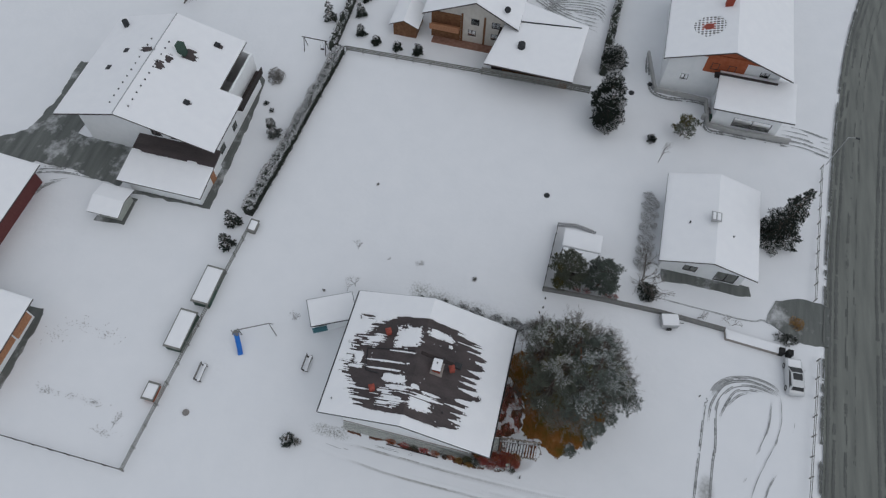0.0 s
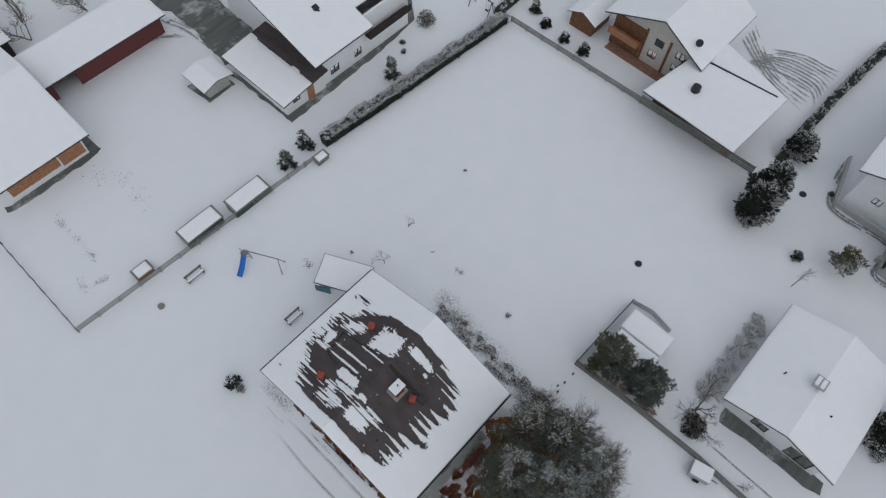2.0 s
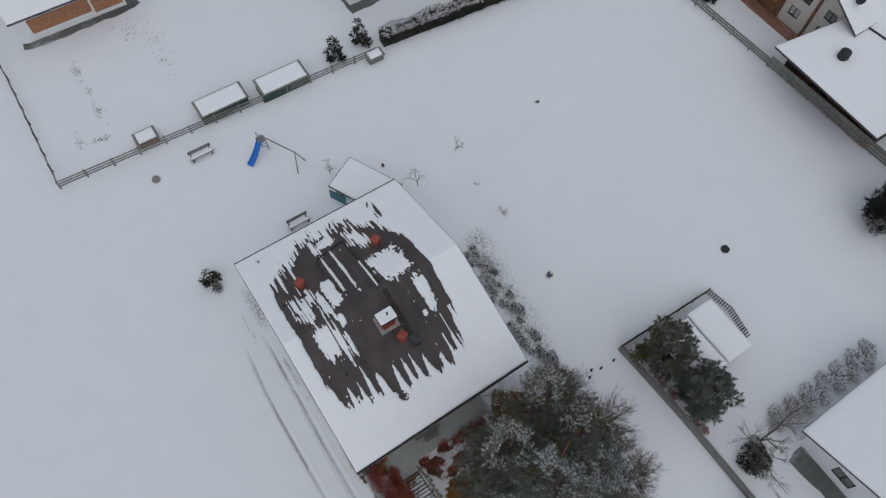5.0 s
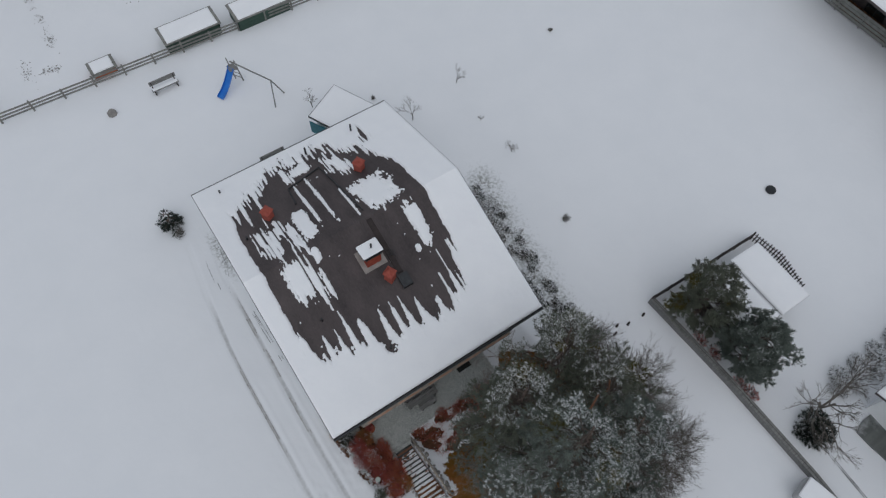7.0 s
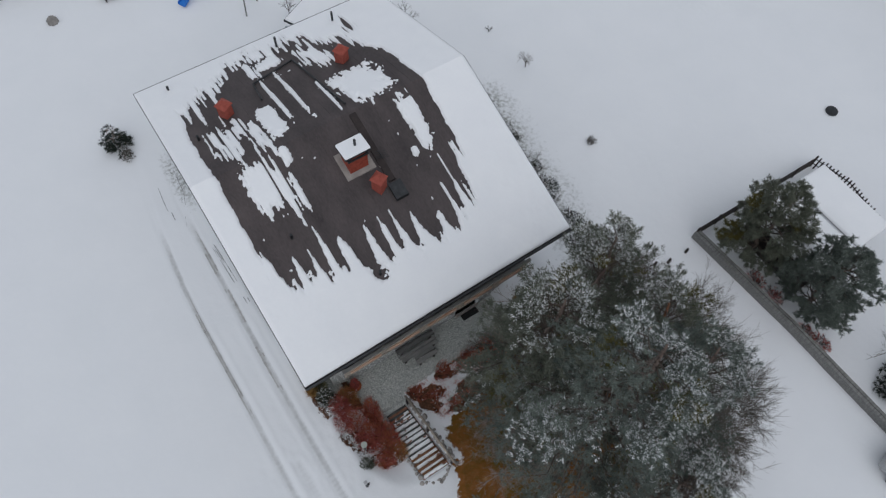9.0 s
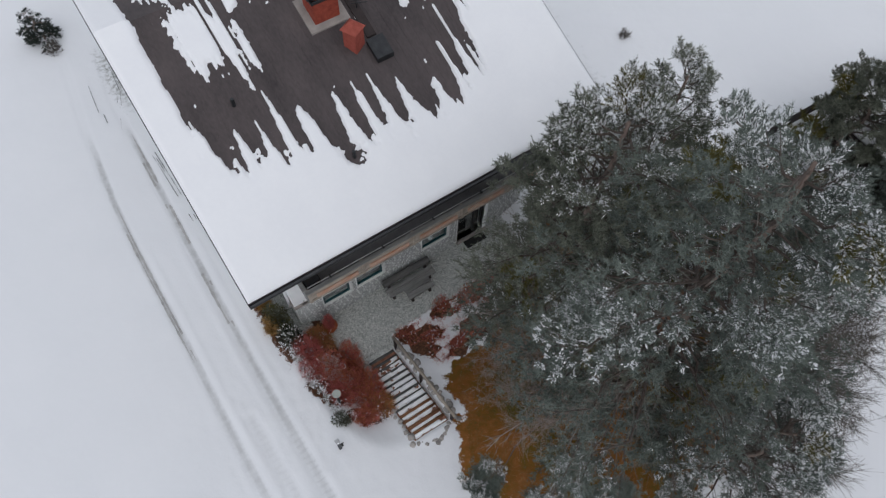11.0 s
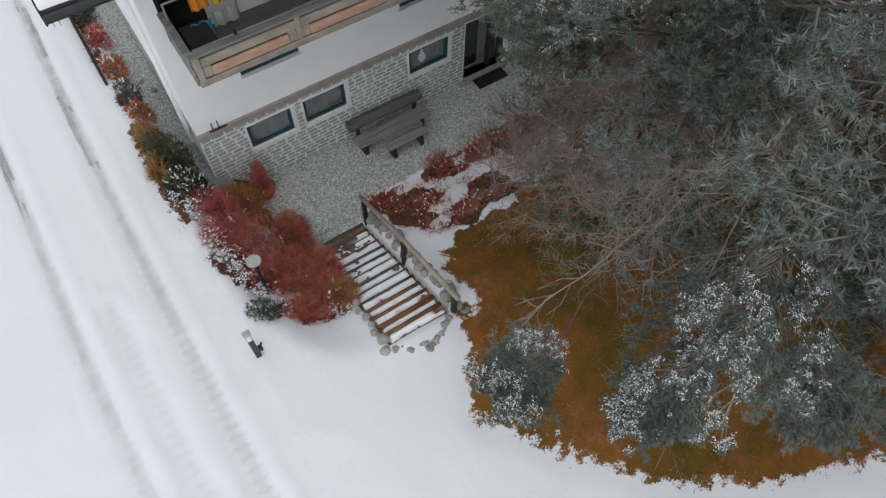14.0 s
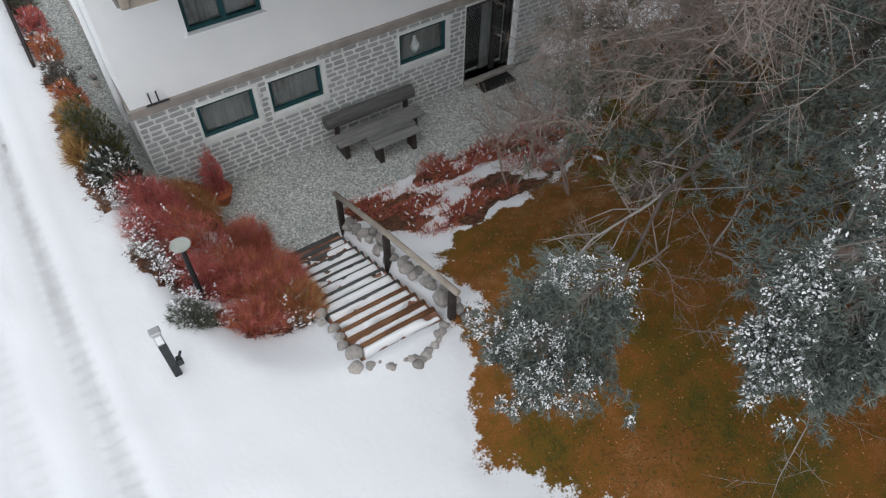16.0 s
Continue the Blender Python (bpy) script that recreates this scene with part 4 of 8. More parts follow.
# raised tile battens in the bare part, seen as long ribs down the slope
for y0, y1 in ((1.2, RYM), (RYM, 15.2)):
    g = Geo()
    for x in np.arange(15.4, 26.3, 0.36):
        g.slab([(x, y0, roof_z(x, y0) + 0.008), (x + 0.03, y0, roof_z(x, y0) + 0.008), (x + 0.03, y1, roof_z(x, y1 - 1e-6) + 0.008), (x, y1, roof_z(x, y1 - 1e-6) + 0.008)], 0.04)
    wpart("roof_ribs", g, ROOF_DARK, roof)
# brick chimney with a slab and snow cap, on the front slope
cx, cy = 20.95, 5.75
g = Geo().box(cx - 0.44, cx + 0.44, cy - 0.38, cy + 0.38, 7.4, 9.35)
chimney = wpart("chimney", g, BRICK_RED, roof, "red brick chimney with a snow-capped slab")
g = Geo().box(cx - 0.49, cx + 0.49, cy - 0.43, cy + 0.43, 9.2, 9.32, 0.01).box(cx - 0.62, cx + 0.62, cy - 0.46, cy + 0.46, 9.47, 9.54, 0.015)
for sx in (-1, 1):
    for sy in (-1, 1):
        g.box(cx + sx * 0.38 - 0.06, cx + sx * 0.38 + 0.06, cy + sy * 0.32 - 0.06, cy + sy * 0.32 + 0.06, 9.32, 9.47)
wpart("chimney_slab", g, METAL_DARK, roof)
wpart("chimney_snow", Geo().box(cx - 0.61, cx + 0.61, cy - 0.45, cy + 0.45, 9.54, 9.64, 0.05), SNOW, roof)
wpart("flue", Geo().rod((cx + 0.1, cy, 9.5), (cx + 0.1, cy, 9.98), 0.06, 0.06, 8), METAL_DARK, roof)
wpart("chimney_flashing", Geo().slab([(cx - 0.7, cy - 0.6, roof_z(0, cy - 0.6) + 0.05), (cx + 0.7, cy - 0.6, roof_z(0, cy - 0.6) + 0.05), (cx + 0.7, cy + 0.6, roof_z(0, cy + 0.6) + 0.05), (cx - 0.7, cy + 0.6, roof_z(0, cy + 0.6) + 0.05)], 0.06), BAND, roof)
for x, y in ((17.5, 11.3), (23.5, 11.4), (21.3, 4.35)):
    z = roof_z(x, y)
    g = Geo().tube([(x, y, z - 0.2), (x, y, z + 0.72), (x, y, z + 0.73), (x, y, z + 1.0)], [0.34, 0.33, 0.42, 0.05], 4)
    wpart("roof_vent", g, CLAY, roof, "small red clay roof vent")
x, y = 21.95, 3.85
wpart("roof_hatch", Geo().slab([(x - 0.3, y - 0.35, roof_z(x, y - 0.35) + 0.2), (x + 0.3, y - 0.35, roof_z(x, y - 0.35) + 0.2), (x + 0.3, y + 0.35, roof_z(x, y + 0.35) + 0.2), (x - 0.3, y + 0.35, roof_z(x, y + 0.35) + 0.2)], 0.22), METAL_DARK, roof)
wpart("roof_ladder", Geo().slab([(x - 0.16, y + 0.5, roof_z(x, y + 0.5) + 0.06), (x + 0.16, y + 0.5, roof_z(x, y + 0.5) + 0.06), (x + 0.16, 7.6, roof_z(x, 7.6) + 0.06), (x - 0.16, 7.6, roof_z(x, 7.6) + 0.06)], 0.05), WOOD_DARK, roof)
for x, y, l in ((24.75, 14.75, 0.7), (21.55, 14.7, 0.7), (15.95, 15.0, 0.35), (15.85, 10.5, 0.3), (19.4, 1.25, 0.32), (17.0, 4.2, 0.3)):
    z = roof_z(x, y)
    wpart("vent_pipe", Geo().rod((x, y, z - 0.1), (x, y, z + l), 0.06, 0.06, 8), METAL_DARK, roof)
g = Geo()
for k in range(4):
    g.rod((21.75, 5.25 + 0.12 * k, 8.75), (22.25, 5.05 + 0.12 * k, 8.75), 0.012, 0.012, 4)
g.rod((22.0, 5.1, 8.75), (22.0, 5.6, 8.75), 0.015, 0.015, 4).rod((22.0, 5.35, 8.1), (22.0, 5.35, 8.75), 0.018, 0.018, 5)
wpart("aerial", g, METAL_DARK, roof)
# low shed dormer outline on the rear slope
g = Geo()
for (x0, y0), (x1, y1) in (((19.35, 12.6), (21.65, 13.1)), ((21.65, 13.1), (22.0, 8.3)), ((19.35, 12.6), (19.2, 11.2))):
    g.rod((x0, y0, roof_z(x0, y0) + 0.07), (x1, y1, roof_z(x1, y1) + 0.07), 0.045, 0.045, 5)
wpart("dormer_flashing", g, METAL_DARK, roof)


def roof_melt(x, y):
    """Above 0 where the warm roof has lost its snow: regular tongues down both slopes, with patches left."""
    low = np.interp(x, [15.5, 15.9, 17.1, 18.5, 19.9, 21, 22.2, 22.9, 24.0, 25.0, 25.7], [2.4, 1.9, 1.8, 1.6, 1.4, 1.3, 1.2, 1.25, 1.3, 2.4, 3.6])
    high = np.interp(x, [15.5, 17.0, 19.3, 22.7, 24.5, 25.5, 25.9], [12.9, 13.5, 14.7, 14.3, 12.5, 11.0, 9.0])

    def teeth(pitch, shift, seed, wide, long):
        p = (x + shift) / pitch + 0.22 * np.sin(1.9 * x + seed)
        k = np.round(p).astype(np.int64)
        wedge = np.clip(1 - (np.abs(p - k) + 0.10 * (vnoise(x * 4, y * 2.2, seed) - 0.5)) / wide, 0, 1)
        lobe = np.floor(p).astype(np.int64)
        return wedge * (0.9 + long * hash2(k, k * 0 + 3, seed)) + 0.75 * hash2(lobe, lobe * 0 + 5, seed + 1)
    rag = (fbm(x * 3.5, y * 2.2, 63) - 0.5) * 0.7 + (vnoise(x * 8, y * 7, 65) - 0.5) * 0.35
    fine = vnoise(x * 10.5, y * 0.9, 62) - 0.5
    fringe = fine * (0.5 + 0.9 * smooth(22.8, 24.2, x))
    side = np.minimum(x - 15.55 - 0.25 * smooth(11, 12.5, y), np.interp(y, [1, 3, 5, 8, 11, 11.7], [24.6, 25.3, 25.5, 25.65, 25.5, 24.9]) - x) + 0.22 * (fbm(x * 2, y * 1.6, 64) - 0.5)
    m = np.minimum.reduce([side, (y - low - teeth(0.80, 0.35, 61, 0.30, 1.6) + rag + fringe) * 0.5, (high + 0.35 - y - np.interp(x, [15.8, 17.6, 19.0, 22, 25], [0.9, 0.7, 0.1, 0.3, 0.2]) * teeth(0.55, 0.1, 68, 0.34, 1.8) + rag + fine * 1.6) * 0.5])
    # patches that stayed: place, half size, and how far they are drawn out into stripes down the slope
    for px, py, sx, sy, stripe in ((23.3, 9.3, 1.22, 1.42, 0.22), (24.27, 6.2, 0.42, 1.4, 0.35), (18.93, 9.45, 0.46, 1.22, 0.1), (16.95, 6.4, 0.62, 1.15, 0.35), (17.75, 6.2, 0.28, 1.1, 1.0), (18.55, 7.3, 0.24, 0.42, 0.3), (17.0, 9.4, 0.75, 1.15, 1.1),
                                   (20.65, 13.75, 0.62, 0.5, 0.2), (19.72, 10.9, 0.10, 2.2, 0.25), (20.55, 10.7, 0.11, 2.1, 0.25), (21.75, 9.6, 0.07, 1.4, 0.2), (22.55, 12.9, 0.55, 1.0, 1.2), (19.65, 13.7, 0.3, 0.7, 0.8), (18.25, 5.6, 0.12, 0.9, 0.4), (23.55, 5.0, 0.16, 0.22, 0.2), (18.1, 9.0, 0.3, 1.0, 1.1)):
        e = (np.abs((x - px) / sx) ** 3 + np.abs((y - py) / sy) ** 3) ** (1 / 3) - 1 + 0.6 * (fbm(x * 2.6, y * 2.0, 71) - 0.5) + stripe * (1.5 * (vnoise(x * 10.5, y * 0.8, 72) - 0.42) + 0.5 * (vnoise(x * 3, y * 2.5, 80) - 0.5)) + 0.3 * (vnoise(x * 12, y * 8, 73) - 0.5)
        m = np.minimum(m, e * 0.5)
    crumbs = vnoise(x * 5.5, y * 4.5, 77) + 0.35 * vnoise(x * 13, y * 9, 78)
    m = np.where((crumbs > 1.245) & (m > 0), -0.03, m)
    hole = 1 - np.hypot((x - 25.1) / 0.34, (y - 14.0) / 0.85) - 1.5 * vnoise(x * 8, y * 0.6, 76) + 0.35
    spot = 0.25 - np.hypot((x - 19.45) / 1.1, y - 1.3) + 0.3 * (vnoise(x * 9, y * 9, 79) - 0.5)
    return np.maximum.reduce([m, hole * 0.5, spot])


for q, side_up in ((RQ1, "high"), (RQ2, "low")):
    snow_sheet("roof_snow", q, 0.13, "white snow on the main roof, melted into dark streaks", 0.05, roof_melt, "snow on the main house roof", ridge=side_up)

# roof-snow helper for the neighbours
def snowed(quads, label, thick=0.16, step=0.5, gable=False):
    for q, up in zip(quads, ("high", "low") if gable else ("", "")):
        snow_sheet("roof_snow", q, thick, label, step, ridge=up)


# balcony washing
rack = thing("clothes_rack", (16.98, 0.1, BZ), 0, "laundry in orange, yellow, blue and grey hung on the balcony", "laundry")
part("rack_frame", Geo().rod((-0.75, 0.3, 0), (-0.75, 0.3, 1.05), 0.02).rod((0.55, 0.3, 0), (0.55, 0.3, 1.05), 0.02).rod((-0.75, 0.3, 1.05), (0.55, 0.3, 1.05), 0.02), METAL_PALE, rack)
for nm, x0, x1, z0, z1, y0, m in (("orange_cloth", -0.30, 0.05, 0.70, 1.05, 0.24, ORANGE_CLOTH), ("yellow_cloth", 0.1, 0.45, 0.70, 1.05, 0.24, YELLOW_CLOTH), ("blue_cloth", -0.45, -0.05, 0.15, 0.62, 0.02, BLUE_CLOTH), ("grey_cloth", 0.0, 0.5, 0.30, 0.62, 0.12, GREY_CLOTH)):
    g = Geo()
    n = 8
    vs = [(x0 + (x1 - x0) * i / n, y0 + 0.03 * math.sin(i * 1.7) + dy, z) for dy in (0, 0.015) for z in (z0, z1) for i in range(n + 1)]
    k = n + 1
    g.add(vs, [(i, i + 1, k + i + 1, k + i) for i in range(n)] + [(2 * k + i, 3 * k + i, 3 * k + i + 1, 2 * k + i + 1) for i in range(n)])
    part(nm, g, m, rack)
single("dark_storage_box", Geo().box(-0.3, 0.22, -0.35, 0.3, 0, 0.6, 0.03), DARK_INSIDE, "dark covered storage box in the balcony corner", "box", at=(16.62, -0.05, BZ))

# ---- terrace: bench, mat, steps, hand rail ----
bench = thing("bench", (20.5, 0.1, TERRACE + 0.02), 0, "weathered grey wooden bench with a log backrest on gravel", "bench")
part("seat", Geo().box(-1.1, 1.15, -0.02, 0.18, 0.42, 0.48, 0.015), WOOD_GREY, bench)
part("seat", Geo().box(-1.05, 1.15, -0.24, -0.04, 0.42, 0.48, 0.015), WOOD_GREY, bench)
part("backrest", Geo().rod((-1.08, 0.32, 0.76), (1.12, 0.32, 0.76), 0.16, 0.15, 12), LOG_GREY, bench, "dark half-log backrest")
for x in (-0.85, 0.9):
    part("leg", Geo().box(x - 0.06, x + 0.06, -0.2, 0.3, 0, 0.42, 0.02), WOOD_DARK, bench)
    part("back_support", Geo().box(x - 0.05, x + 0.05, 0.2, 0.3, 0.4, 0.85, 0.015), WOOD_DARK, bench)
table = thing("low_table", (20.66, -0.34, TERRACE + 0.02), 0, "low weathered grey plank table before the bench", "table")
part("tabletop", Geo().box(-0.6, 0.58, -0.30, -0.04, 0.46, 0.52, 0.015).box(-0.58, 0.6, -0.02, 0.20, 0.46, 0.52, 0.015), WOOD_GREY, table)
for x in (-0.42, 0.42):
    part("leg", Geo().add([(x - 0.06, -0.2, 0.46), (x + 0.06, -0.2, 0.46), (x + 0.06, 0.15, 0.46), (x - 0.06, 0.15, 0.46), (x - 0.05, -0.26, 0), (x + 0.05, -0.26, 0), (x + 0.05, 0.0, 0), (x - 0.05, 0.0, 0)],
                          [(0, 1, 2, 3), (7, 6, 5, 4), (0, 4, 5, 1), (1, 5, 6, 2), (2, 6, 7, 3), (3, 7, 4, 0)]), WOOD_DARK, table)
mt = thing("door_mat", (24.05, 0.42, TERRACE + 0.015), 0, "black rubber door mat on the gravel", "mat")
part("mat_body", Geo().box(-0.5, 0.5, -0.2, 0.2, 0, 0.03, 0.01), RUBBER, mt)

NSTEP = 14
SY0, SY1, SX0, SX1 = -1.95, -5.8, 17.05, 18.42
steps = thing("garden_steps", (17.8, -4.0, -0.9), 0, "sunken garden steps of logs and gravel under snow", "steps", "", "structure")
rng = random.Random(5)
for k in range(NSTEP):
    ya, yb = SY0 + (SY1 - SY0) * k / NSTEP, SY0 + (SY1 - SY0) * (k + 1) / NSTEP
    z = TERRACE + (0.02 - TERRACE) * (k + 1) / NSTEP
    xa = SX0 + 0.25 * max(0, 1 - k / 6) + rng.uniform(-0.03, 0.03)
    g = Geo().box(xa, SX1, yb - 0.02, ya - 0.07, z - 0.35, z - 0.02, 0.01)
    wpart("tread", g, LEAFY, steps)
    wpart("riser_log", Geo().tube([(xa, ya - 0.04, z - 0.06), ((xa + SX1) / 2, ya - 0.045, z - 0.055), (SX1, ya - 0.04, z - 0.06)], [0.065, 0.07, 0.065], 8), WOOD_BROWN if k > 9 else LOG_GREY, steps, "", True)
for k in range(1, NSTEP):
    ya, yb = SY0 + (SY1 - SY0) * k / NSTEP, SY0 + (SY1 - SY0) * (k + 1) / NSTEP
    z = TERRACE + (0.02 - TERRACE) * (k + 1) / NSTEP
    xa = SX0 + 0.25 * max(0, 1 - k / 6) + 0.05
    lo, hi = yb + 0.01, ya - 0.03 - rng.uniform(0.0, 0.05) - (0.05 if k > 9 else 0)
    if k < 3:
        xa += 0.35 * rng.random()
    ragged = (lambda qx, qy, kk=k: (fbm(qx * 4 + kk * 3, qy * 6, 29) - 0.66) * 0.8) if k > 1 else (lambda qx, qy, kk=k: (fbm(qx * 4 + kk * 3, qy * 6, 29) - 0.5) * 0.8)
    snow_sheet("step_snow", [(xa, lo, z - 0.02), (SX1 - 0.03, lo, z - 0.02), (SX1 - 0.05, hi, z - 0.02), (xa, hi, z - 0.02)], 0.085, "snow lying on a garden step", 0.06, ragged, "snow on the steps", 0.8, 0.06)
rail = thing("hand_rail", (18.6, -3.9, 0), 0, "weathered wooden hand rail along the garden steps", "rail")
wpart("rail_bar", Geo().tube([(18.55, -1.78, -0.86), (18.56, -3.9, 0.02), (18.55, -5.98, 0.80)], [0.055, 0.055, 0.055], 8), WOOD_PALE, rail, "pale round rail", True)
for y, zt in ((-1.95, -0.90), (-3.85, -0.06), (-5.86, 0.74)):
    zb = TERRACE + (SY0 - y) / (SY0 - SY1) * 1.87
    wpart("rail_post", Geo().box(18.49, 18.60, y - 0.05, y + 0.05, zb - 0.25, zt, 0.012), WOOD_DARK, rail)

# ---- side strip: kerb board, bird bath, post lamp ----
single("kerb_board", Geo().box(14.62, 14.69, 3.9, 9.5, -0.2, 0.22, 0.01), WOOD_DARK, "dark timber edging board beside the drive", "edging")
single("kerb_board", Geo().box(14.66, 14.72, -2.9, -0.9, -0.35, 0.03, 0.01), METAL_DARK, "dark metal edging strip of the planting bed", "edging")
bath = thing("bird_bath", (15.52, -3.1, float(lie(15.52, -3.1))), 0, "pale round bird bath on a dark post", "bird bath")
zb = 0.90 - float(lie(15.52, -3.1))
part("post", Geo().rod((0, 0, -0.1), (0, 0, zb - 0.06), 0.045, 0.04, 8), METAL_DARK, bath)
part("bowl", Geo().tube([(0, 0, zb - 0.08), (0, 0, zb - 0.03), (0, 0, zb - 0.005), (0, 0, zb), (0, 0, zb - 0.02), (0, 0, zb - 0.03)], [0.05, 0.14, 0.155, 0.147, 0.13, 0.02], 24), PALE_STONE, bath, "shallow pale stone bowl")
lamp = thing("path_light", (14.73, -4.6, 0.03), 0, "short square grey garden path light in snow", "light")
part("post", Geo().box(-0.055, 0.055, -0.05, 0.05, -0.1, 0.86, 0.012), METAL_DARK, lamp, "dark grey post")
part("head", Geo().box(-0.055, 0.055, -0.05, 0.05, 0.86, 1.12, 0.012), METAL_PALE, lamp)
part("cap", Geo().box(-0.075, 0.075, -0.065, 0.065, 1.12, 1.16, 0.012), METAL_PALE, lamp)
part("lens", Geo().box(-0.04, 0.04, -0.056, -0.048, 0.9, 1.08), RENDER_WHITE, lamp)
part("socket", Geo().box(0.06, 0.14, -0.05, 0.05, 0.25, 0.38, 0.01).rod((0.1, 0, 0.38), (0.16, 0, 0.5), 0.02, 0.02), METAL_DARK, lamp)


# ---- vegetation helpers ----
def rot_to(dirs):
    """Frames (n, 3, 3) whose third column is each direction."""
    d = dirs / np.linalg.norm(dirs, axis=1, keepdims=True)
    ref = np.where(np.abs(d[:, 2:3]) < 0.9, np.array([[0, 0, 1.0]]), np.array([[1.0, 0, 0]]))
    a = np.cross(ref, d)
    a /= np.linalg.norm(a, axis=1, keepdims=True)
    return np.stack([a, np.cross(d, a), d], -1)


def blades(centres, dirs, rs, per, length, width, spread, flat=False, scatter=0.0):
    """Many small pointed blades fanning out of each centre about its direction: vertices and triangles."""
    n = len(centres)
    c = np.repeat(centres, per, 0) + rs.normal(0, 1, (n * per, 3)) * scatter
    d = np.repeat(dirs, per, 0) + rs.normal(0, spread, (n * per, 3))
    d /= np.linalg.norm(d, axis=1, keepdims=True) + 1e-9
    l = length * rs.uniform(0.6, 1.25, (n * per, 1))
    side = np.cross(d, rs.normal(0, 1, (n * per, 3)))
    side /= np.linalg.norm(side, axis=1, keepdims=True) + 1e-9
    w = width * rs.uniform(0.6, 1.3, (n * per, 1)) / 2
    base = c + d * l * (0.35 if flat else 0.05)
    tri = np.stack([base + side * w, c + d * l, base - side * w], 1) if not flat else np.stack([c, base + side * w, c + d * l, base - side * w], 1)
    v = tri.reshape(-1, 3)
    f = np.arange(len(v)).reshape(-1, 4 if flat else 3)
    return v, f


def shoots(centres, dirs, rs, per, long, needle, width):
    """Finger-like shoots: needles set all along a short axis and pointing forward."""
    n = len(centres)
    dn = dirs / (np.linalg.norm(dirs, axis=1, keepdims=True) + 1e-9)
    u = rs.random((n * per, 1))
    c = np.repeat(centres, per, 0) + np.repeat(dn, per, 0) * u * np.repeat(long * rs.uniform(0.7, 1.2, (n, 1)), per, 0)
    d = np.repeat(dn, per, 0) * 0.75 + rs.normal(0, 0.55, (n * per, 3))
    d /= np.linalg.norm(d, axis=1, keepdims=True)
    side = np.cross(d, rs.normal(0, 1, (n * per, 3)))
    side /= np.linalg.norm(side, axis=1, keepdims=True) + 1e-9
    w = width * rs.uniform(0.7, 1.3, (n * per, 1)) / 2
    l = needle * rs.uniform(0.7, 1.3, (n * per, 1))
    v = np.stack([c + side * w, c + d * l, c - side * w], 1).reshape(-1, 3)
    return v, np.arange(len(v)).reshape(-1, 3)


def snow_lumps(centres, dirs, rs, per, long, size, high=0.02):
    """Small lumps of snow lying along the upper side of each shoot."""
    n = len(centres) * per
    dn = dirs / (np.linalg.norm(dirs, axis=1, keepdims=True) + 1e-9)
    c = np.repeat(centres, per, 0) + np.repeat(dn, per, 0) * rs.random((n, 1)) * long + rs.normal(0, size * 0.35, (n, 3)) + np.array([0, 0, high])
    a = np.repeat(dn, per, 0) + rs.normal(0, 0.3, (n, 3))
    a[:, 2] *= 0.5
    a /= np.linalg.norm(a, axis=1, keepdims=True) + 1e-9
    b = np.cross(np.array([[0, 0, 1.0]]) + rs.normal(0, 0.25, (n, 3)), a)
    b /= np.linalg.norm(b, axis=1, keepdims=True) + 1e-9
    s = size * rs.uniform(0.5, 1.4, (n, 1))
    top = c + np.array([0, 0, 1.0]) * s * 0.5
    v = np.stack([c - a * s * 0.7, c + b * s * 0.68, c + a * s * 0.9, c - b * s * 0.68, top], 1).reshape(-1, 3)
    k = np.arange(n)[:, None] * 5
    f = np.concatenate([k + np.array([[0, 1, 4]]), k + np.array([[1, 2, 4]]), k + np.array([[2, 3, 4]]), k + np.array([[3, 0, 4]])])
    return v, f


def limb_points(start, azim, length, rise, droop, rs, n=6, wobble=0.06):
    pts = []
    for k in range(n + 1):
        t = k / n
        a = azim + rs.normal(0, wobble)
        pts.append(np.array(start) + np.array([math.cos(a) * length * t, math.sin(a) * length * t, rise * length * t - droop * length * t * t]))
    return pts


